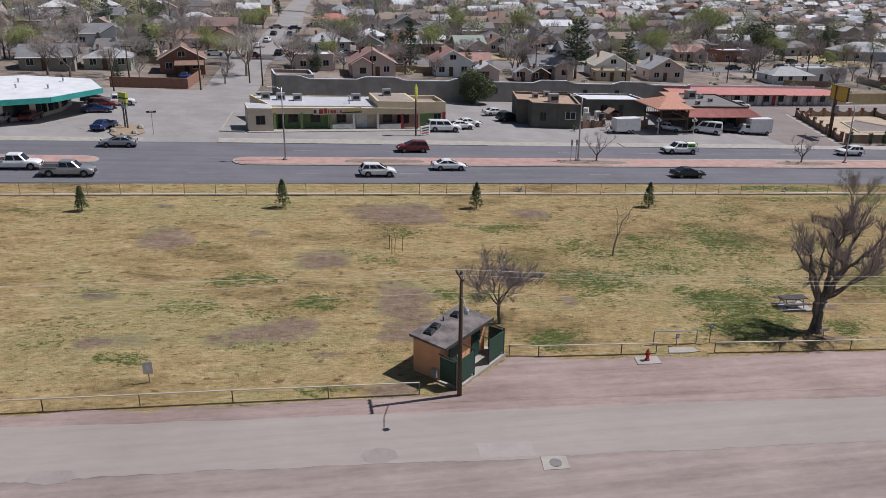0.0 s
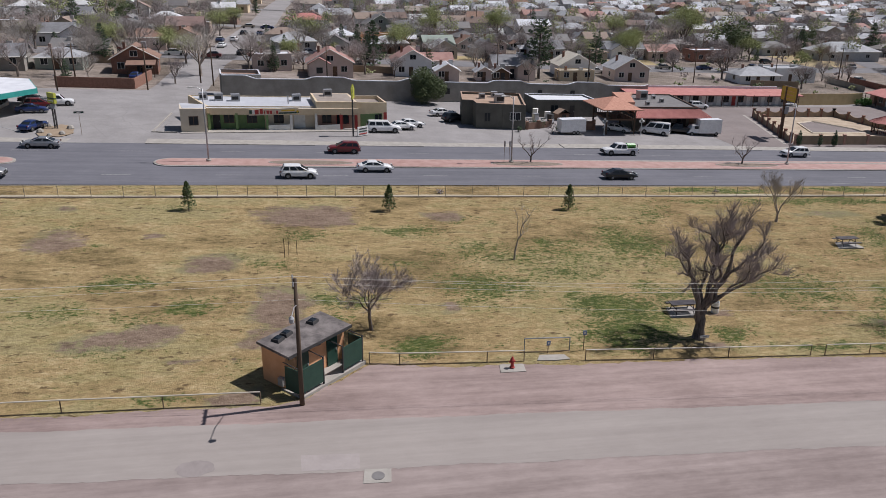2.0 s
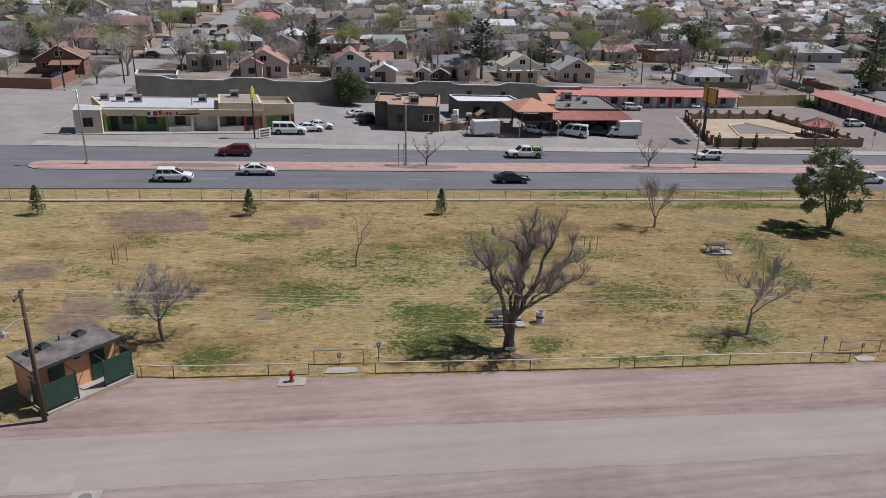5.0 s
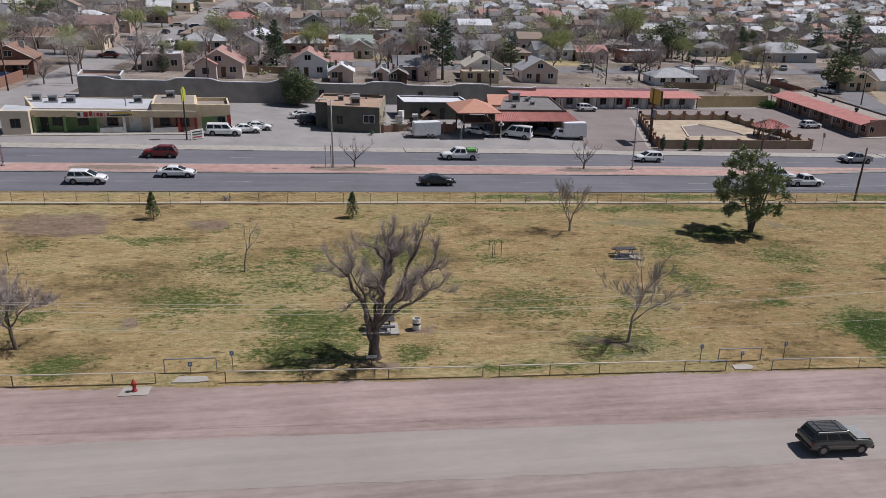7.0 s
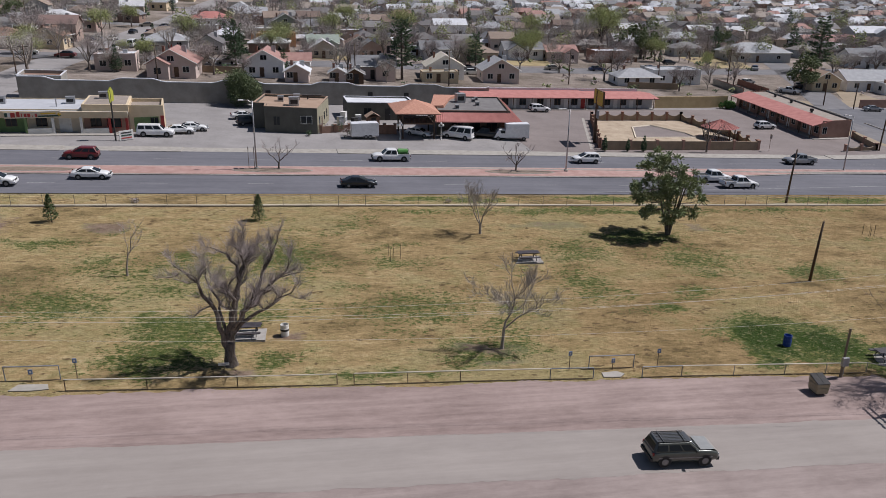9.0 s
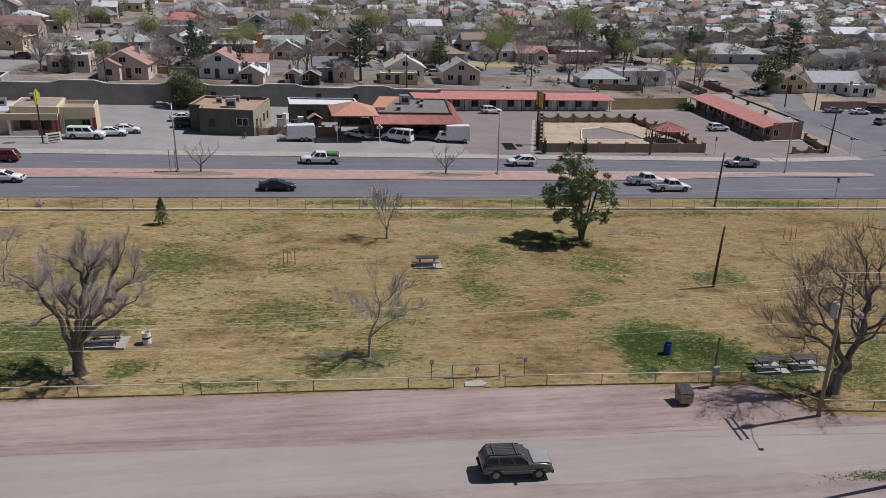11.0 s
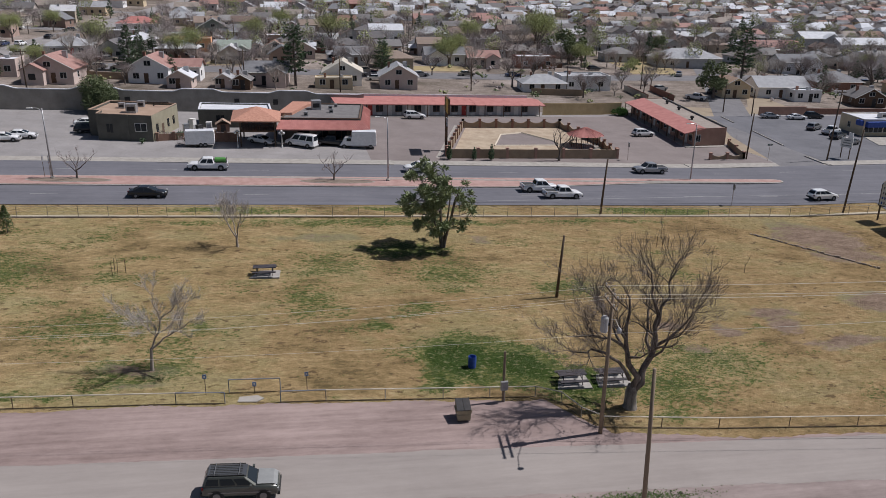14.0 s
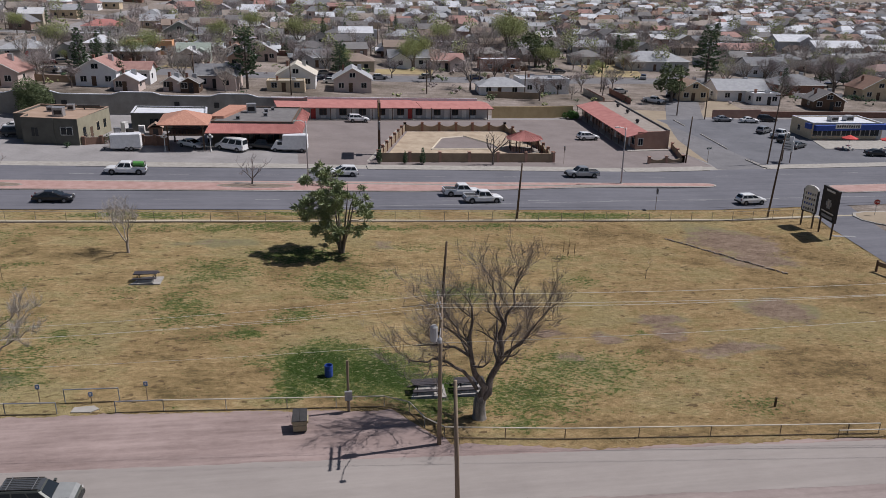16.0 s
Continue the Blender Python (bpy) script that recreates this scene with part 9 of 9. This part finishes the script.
PROTO = {"bare": [town_tree("bare", 1), town_tree("bare", 2), town_tree("bare", 3)], "pale": [town_tree("pale", 4), town_tree("pale", 5)], "bud": [town_tree("bud", 6), town_tree("bud", 7), town_tree("bud", 8)], "pine": [town_tree("pine", 9), town_tree("pine", 10)], "broad_pine": [town_tree("broad_pine", 14), town_tree("broad_pine", 15)], "round": [town_tree("round", 12), town_tree("round", 13)]}
LABEL = {"bare": "grey-brown leafless tree among the houses", "pale": "pale leafless tree among the houses", "bud": "yellow-green budding tree among the houses", "pine": "dark green conifer among the houses", "broad_pine": "broad dark green pine with layered boughs", "round": "broad dark evergreen tree among the houses"}
USED = set()


def plant(kind, x, y, height, rot, rng):
    p = rng.choice(PROTO[kind])
    k = height / (9.0 if "pine" in kind else 7.0)
    m = pose(x, y, land(x, y), 0, 0, rot) @ Matrix.Diagonal((k * rng.uniform(.9, 1.15), k * rng.uniform(.9, 1.15), k, 1))
    if p not in USED:
        USED.add(p)
        o = p
        o.matrix_basis = m
    else:
        o = copy_thing(p, Matrix.Identity(4))
        o.matrix_basis = m
    tagged(o, LABEL[kind], "tree", "town trees")


rt = random.Random(5)
for kind, x, y, h in (("pale", -5, 160, 9.5), ("bud", -2, 263, 7), ("pine", 33, 186, 10.5), ("pine", 8, 237, 4), ("pine", 20, 230, 5), ("bare", -25, 200, 8), ("bare", -7, 207, 7), ("bare", 29, 170, 7.5), ("pine", 4, 323, 7), ("broad_pine", 70.8, 173.5, 13.5), ("broad_pine", 93.5, 193, 9.5), ("bud", 85, 258, 11),
                      ("bud", 138, 279, 10), ("bud", 160, 265, 15), ("bud", 170, 300, 9), ("bud", 70, 294, 9), ("pine", 134, 364, 7), ("round", 160, 233, 12.5), ("bare", 126, 184, 8.5), ("round", 199, 249, 8.5), ("pine", 231, 253, 11), ("round", 174.5, 169, 10), ("bare", 148, 179, 5)):
    plant(kind, x, y, h, rt.uniform(0, 360), rt)
for kind, x, y, h in (("bare", -36, 152, 7), ("bare", -29, 154, 6.5), ("pine", -27.5, 150, 3.6), ("pale", -24, 151, 5), ("bare", -40, 153, 7.5), ("bare", -20, 176, 8), ("bare", 140, 170, 6.5), ("bare", 156, 183, 6), ("broad_pine", 204, 203, 16), ("bare", 231, 181, 11), ("pine", 281, 326, 11), ("bare", -8.7, 149, 5), ("bare", 26, 176, 7), ("bud", 122, 230, 9), ("bare", 137, 200, 8), ("bare", 160, 178, 5), ("pale", 168, 190, 6), ("bud", -5, 232, 8), ("bud", -25, 180, 8), ("bare", -30, 190, 9),
                      ("round", -34, 253, 8), ("pine", 44, 172.5, 6), ("bare", 245, 190, 9), ("bare", 222, 200, 8), ("pale", 150, 258, 12), ("bud", 165, 277, 13), ("pale", 172, 248, 10), ("bud", 60, 250, 9), ("pine", -45, 240, 10), ("pine", 193, 243, 10), ("pine", 96, 302, 8), ("bare", 118, 196, 6), ("bare", 108, 200, 6)):
    plant(kind, x, y, h, rt.uniform(0, 360), rt)

def yard(rng):
    t = house(3.6, 3.2, 2.0, rng.choice(("gable", "front")), rng.choice(("light_grey", "white_roof", "mid_grey", "brown_roof")), rng.choice(("white_wall", "grey_wall", "pink_wall", "brown_trim")), 1, plain=True)
    return tagged(t, "small garden shed behind a town house", "shed", "garden sheds")


SHEDS = [yard(random.Random(k)) for k in range(4)]
for k, s in enumerate(SHEDS):
    s.name = "garden_shed"
    s.matrix_basis = pose(26 + 17 * k, 239 + k, land(26 + 17 * k, 239 + k), 0, 0, -6)
for k in range(36):
    x, y = rt.uniform(-40, 230), rt.choice((221, 236, 252)) + rt.uniform(-2, 2)
    if 98 < x < 240 and y < 245 or abs(x + 8 - (y - 180) * .08) < 9 or abs(x - 186 - (y - 185) * .47) < 9:
        continue
    copy_thing(SHEDS[k % 4], pose(x, y, land(x, y), 0, 0, rt.choice((-6, 84, 4))))
for k in range(26):                # board and block yard walls
    x, y, w = rt.uniform(-40, 230), rt.choice((173, 186, 209, 224, 240, 256)), rt.uniform(6, 16)
    if abs(x + 8 - (y - 180) * .08) < 12 or abs(x - 186 - (y - 185) * .47) < 14:
        continue
    r = radians(rt.choice((-4, 86)))
    a, c = w / 2 * math.cos(r), w / 2 * math.sin(r)
    solid("yard_wall", Geo().prism([(x - a - .08, y - c - .08), (x + a + .08, y + c - .08), (x + a + .08, y + c + .08), (x - a - .08, y - c + .08)], lambda u, v: land(u, v) - .3, lambda u, v: land(u, v) + 1.5),
          M[rt.choice(("wall_grey", "brick", "tan_wall", "brown_trim", "white_wall"))], "weathered yard wall between town houses", "wall", "yard walls")

# ---- the rest of the town, row behind row ----
KINDS = []
for k, (w, d, h, roof) in enumerate(((9, 7.5, 2.7, "gable"), (11, 8, 2.8, "hip"), (8, 9, 2.8, "front"), (13, 8, 2.7, "gable"), (10, 9, 3.1, "flat"), (7.5, 7, 2.6, "front"), (12, 9, 2.9, "hip"), (9, 8, 4.2, "gable"))):
    hs = house(w, d, h, roof, "roof_mix" if roof != "flat" else "white_roof", "wall_mix", k % 3, plain=True)
    hs.matrix_basis = pose(-118 + 15 * k, 222, land(-118 + 15 * k, 222))
    tagged(hs, "small weathered house in the far town", "house", "far houses")
    KINDS.append(hs)
taken = [(o.matrix_basis.translation.x, o.matrix_basis.translation.y) for o in scene.objects if o.parent is None and o.get("category") == "house"]


def street_x(y, pts):
    for a, b in zip(pts, pts[1:]):
        if a[1] <= y <= b[1]:
            return a[0] + (b[0] - a[0]) * (y - a[1]) / (b[1] - a[1])
    return pts[-1][0]


WEST = ((-7.2, 145), (-5.6, 178), (-1.2, 209), (3, 250), (7.1, 291), (12, 370), (22, 480), (33, 600))
EAST = ((172, 158), (186, 185), (203, 222), (235, 290), (290, 400), (390, 600))
REST = {}                                    # material -> geometry of the farthest town


def rest(mat):
    return REST.setdefault(mat, Geo())


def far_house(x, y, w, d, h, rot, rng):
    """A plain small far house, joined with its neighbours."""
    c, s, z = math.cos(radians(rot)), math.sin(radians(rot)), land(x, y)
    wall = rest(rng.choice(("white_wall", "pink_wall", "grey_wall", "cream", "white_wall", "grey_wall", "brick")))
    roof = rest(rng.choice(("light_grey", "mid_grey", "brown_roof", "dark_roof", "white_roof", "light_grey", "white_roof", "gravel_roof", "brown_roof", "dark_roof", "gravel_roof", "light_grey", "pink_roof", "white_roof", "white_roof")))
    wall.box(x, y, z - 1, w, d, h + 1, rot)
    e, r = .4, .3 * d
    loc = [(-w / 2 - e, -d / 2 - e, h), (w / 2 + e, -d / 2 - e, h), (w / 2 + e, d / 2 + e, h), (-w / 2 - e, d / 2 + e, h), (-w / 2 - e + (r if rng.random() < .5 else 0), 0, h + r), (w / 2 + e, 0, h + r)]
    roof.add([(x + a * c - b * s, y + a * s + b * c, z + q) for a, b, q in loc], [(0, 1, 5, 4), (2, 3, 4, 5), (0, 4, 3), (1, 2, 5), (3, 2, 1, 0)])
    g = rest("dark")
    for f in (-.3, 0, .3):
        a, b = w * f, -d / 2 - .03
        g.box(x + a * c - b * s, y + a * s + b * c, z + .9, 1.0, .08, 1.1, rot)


def clump(g, rng, p, r):
    """One ragged lump of foliage, eight uneven faces."""
    k = [Vector(v) * r * rng.uniform(.6, 1.25) for v in ((1, 0, 0), (0, 1, 0), (-1, 0, 0), (0, -1, 0), (0, 0, .8), (0, 0, -.7))]
    g.add([tuple(p + v) for v in k], [(0, 1, 4), (1, 2, 4), (2, 3, 4), (3, 0, 4), (1, 0, 5), (2, 1, 5), (3, 2, 5), (0, 3, 5)])


def far_tree(x, y, h, kind, rng):
    g, z = rest({"bare": "twig", "pale": "pale_twig", "bud": "leaf_haze", "pine": "leaf_pine"}[kind]), land(x, y)
    rest("bark").tube([(x, y, z - .5), (x, y, z + h * .6)], [.2, .08], 4)
    near = y < 420
    if kind == "pine":
        for k in range(70 if near else 34):
            f = rng.uniform(.12, 1)
            a, r = rng.uniform(0, 6.28), h * .26 * (1.02 - f) * rng.uniform(.2, 1)
            clump(g, rng, Vector((x + r * math.cos(a), y + r * math.sin(a), z + f * h)), h * .055 * (1.25 - f))
        return
    for k in range(95 if near else 40) if kind == "bud" else ():
        v = Vector((rng.gauss(0, 1), rng.gauss(0, 1), rng.gauss(0, .8))).normalized() * h * .34 * rng.uniform(.2, 1) ** .5
        clump(g, rng, Vector((x, y, z + h * .64)) + v, h * rng.uniform(.026, .052))
    if kind == "bud":
        g = rest("pale_twig")
    for k in range((150 if near else 64) // (3 if kind == "bud" else 1)):
        v = Vector((rng.gauss(0, 1), rng.gauss(0, 1), rng.gauss(0, .8))).normalized() * h * .38 * rng.uniform(.2, 1) ** .5
        q = Vector((x + v.x, y + v.y, z + h * .62 + v.z))
        u = (v.normalized() + Vector((rng.gauss(0, .4), rng.gauss(0, .4), rng.uniform(0, .8)))).normalized() * h * rng.uniform(.1, .2)
        s = u.cross(Vector((rng.gauss(0, 1), rng.gauss(0, 1), .1))).normalized() * (.025 + .00008 * y)
        g.add([q - u - s, q - u + s, q + u], [(0, 1, 2)])


def free(x, y, dx, dy):
    return not (abs(x - street_x(y, WEST)) < 10 or (y < 262 and abs(x - street_x(y, EAST)) < 11) or any(abs(x - a) < dx and abs(y - b) < dy for a, b in taken))


rows = [164, 180, 212, 228, 246, 258, 282, 298, 316, 336, 366, 384, 402, 420, 440, 460, 482, 504, 528, 552, 580, 610, 640, 680, 720, 770, 830, 900, 960, 1030, 1110, 1200]
near = 0
for y0 in rows:
    x = -0.47 * y0 - 10
    while x < 115 + 1.0 * y0:
        y = y0 + rt.uniform(-4, 4)
        x += 12.5 + rt.uniform(0, 5) + (y0 - 160) * .008
        if not free(x, y, 11, 9.5) or (y0 < 200 and 20 < x < 245) or (y0 < 240 and 100 < x < 250) or rt.random() < .08:
            continue
        taken.append((x, y))
        rot = rt.choice((0, 0, 90, 180)) + rt.uniform(-7, 5)
        if y0 < 320:
            copy_thing(rt.choice(KINDS), pose(x, y, land(x, y), 0, 0, rot) @ Matrix.Diagonal((.88, .88, .92, 1)))
            near += 1
        else:
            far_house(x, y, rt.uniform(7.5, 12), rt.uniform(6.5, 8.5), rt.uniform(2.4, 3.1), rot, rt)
for k in range(5600):
    d = 166 + 760 * rt.random() ** 1.35
    x, y = -0.48 * d + (125 + 1.5 * d) * rt.random(), d
    if (d < 200 and 15 < x < 245 and rt.random() < .85) or (d < 218 and 98 < x < 200 and rt.random() < .9):
        continue
    if not free(x, y, 3.6, 3.6) and rt.random() < .9:
        continue
    kind = rt.choices(("bare", "pale", "bud", "pine"), (.50, .26, .14, .10))[0]
    if d < 228 and rt.random() < .35:
        continue
    if d < 228:
        plant(kind if kind != "bare" or rt.random() < .5 else "pale", x, y, rt.uniform(3.0, 8.5), rt.uniform(0, 360), rt)
    else:
        far_tree(x, y, rt.uniform(3.5, 8) * (1.3 if kind == "bud" else 1), kind, rt)


for k in range(900):               # the far edge of the town
    d = rt.uniform(720, 1300)
    far_tree(-0.48 * d + (125 + 1.5 * d) * rt.random(), d, rt.uniform(5, 9), rt.choice(("bare", "pine", "bare", "bud")), rt)
for k in range(900):               # low bushes in the yards
    d = 163 + 190 * rt.random()
    x = -0.48 * d + (125 + 1.5 * d) * rt.random()
    if not free(x, d, 7, 6.5):
        continue
    g, h = rest(rt.choice(("leaf_haze", "leaf_pine", "twig", "leaf_dark", "twig"))), rt.uniform(.6, 1.9)
    for q in range(12):
        clump(g, rt, Vector((x + rt.gauss(0, h * .42), d + rt.gauss(0, h * .42), land(x, d) + h * rt.uniform(.2, .8))), h * rt.uniform(.16, .3))


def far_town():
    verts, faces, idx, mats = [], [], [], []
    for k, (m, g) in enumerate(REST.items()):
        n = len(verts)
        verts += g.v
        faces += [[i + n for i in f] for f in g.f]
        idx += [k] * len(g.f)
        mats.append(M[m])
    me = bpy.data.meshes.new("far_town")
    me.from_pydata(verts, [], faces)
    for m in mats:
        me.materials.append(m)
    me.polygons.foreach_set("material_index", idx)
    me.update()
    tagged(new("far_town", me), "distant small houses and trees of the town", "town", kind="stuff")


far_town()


# ---- weeds and tufts in the park ----
def tufts(marks, n, size, seed, spread, name, mat, label, cond):
    rng = random.Random(seed)
    g = Geo()
    made = 0
    while made < n:
        x, y = rng.uniform(-35, 150), rng.uniform(30, 77)
        if y < rail_line(x) + .4:
            continue
        if not cond(rng, patches(marks, x, y), x, y):
            continue
        made += 1
        z = land(x, y)
        for k in range(rng.randint(3, 5)):
            a, s = rng.uniform(0, 6.283), size * rng.uniform(.5, 1.3)
            bx, by = x + rng.gauss(0, spread), y + rng.gauss(0, spread)
            ux, uy = math.cos(a) * s * .55, math.sin(a) * s * .55
            g.add([(bx - uy * .6, by + ux * .6, z), (bx + uy * .6, by - ux * .6, z), (bx + ux * 1.3, by + uy * 1.3, z + s * rng.uniform(.35, .8))], [(0, 1, 2)])
    solid(name, g, M[mat], label, "weeds", kind="stuff")


tufts(GREEN, 18000, .085, 1, .12, "green_weeds", "weed", "low green weeds scattered over the dry grass", lambda r, m, x, y: r.random() < (.008 + .9 * min(m, 1) ** 1.5) * (.35 + 1.3 * max(0, noise.noise((x * .6, y * .6, 3)) + .25)))
tufts(DIRT, 14000, .09, 2, .15, "dry_tufts", "straw", "short dry grass tufts over the park", lambda r, m, x, y: r.random() < (1 - .9 * min(m, 1)) * (.3 + .9 * max(0, noise.noise((x * .35, y * .35, 7)) + .3)))


def edge_tufts(n, seed):
    """Dry grass that straggles over the gravel's edge."""
    rng, g = random.Random(seed), Geo()
    for k in range(n):
        x = rng.uniform(-40, 140)
        y = rail_line(x) - .35 + rng.gauss(0, .28)
        z, a, s = land(x, y) + .02, rng.uniform(0, 6.283), rng.uniform(.03, .085)
        ux, uy = math.cos(a) * s, math.sin(a) * s
        g.add([(x - uy * .5, y + ux * .5, z), (x + uy * .5, y - ux * .5, z), (x + ux, y + uy, z + s * rng.uniform(.2, .5))], [(0, 1, 2)])
    solid("edge_grass", g, M["straw"], "dry grass straggling along the gravel edge", "grass", kind="stuff")


edge_tufts(9000, 3)
rng, g = random.Random(41), Geo()
for k in range(900):
    x = 86.0 + rng.gauss(0, 1.6) + (2.2 if rng.random() < .3 else 0)
    y = LANE_S(x) - .55 + rng.gauss(0, .22) - .25 * noise.noise((x * .8, 0, 2))
    z, a, q = land(x, y) + .03, rng.uniform(0, 6.283), rng.uniform(.05, .12)
    ux, uy = math.cos(a) * q, math.sin(a) * q
    g.add([(x - uy * .5, y + ux * .5, z), (x + uy * .5, y - ux * .5, z), (x + ux, y + uy, z + q * rng.uniform(.4, .9))], [(0, 1, 2)])
solid("verge_weeds", g, M["weed"], "ragged weeds along the lane edge round a bare pole", "weeds", kind="stuff")
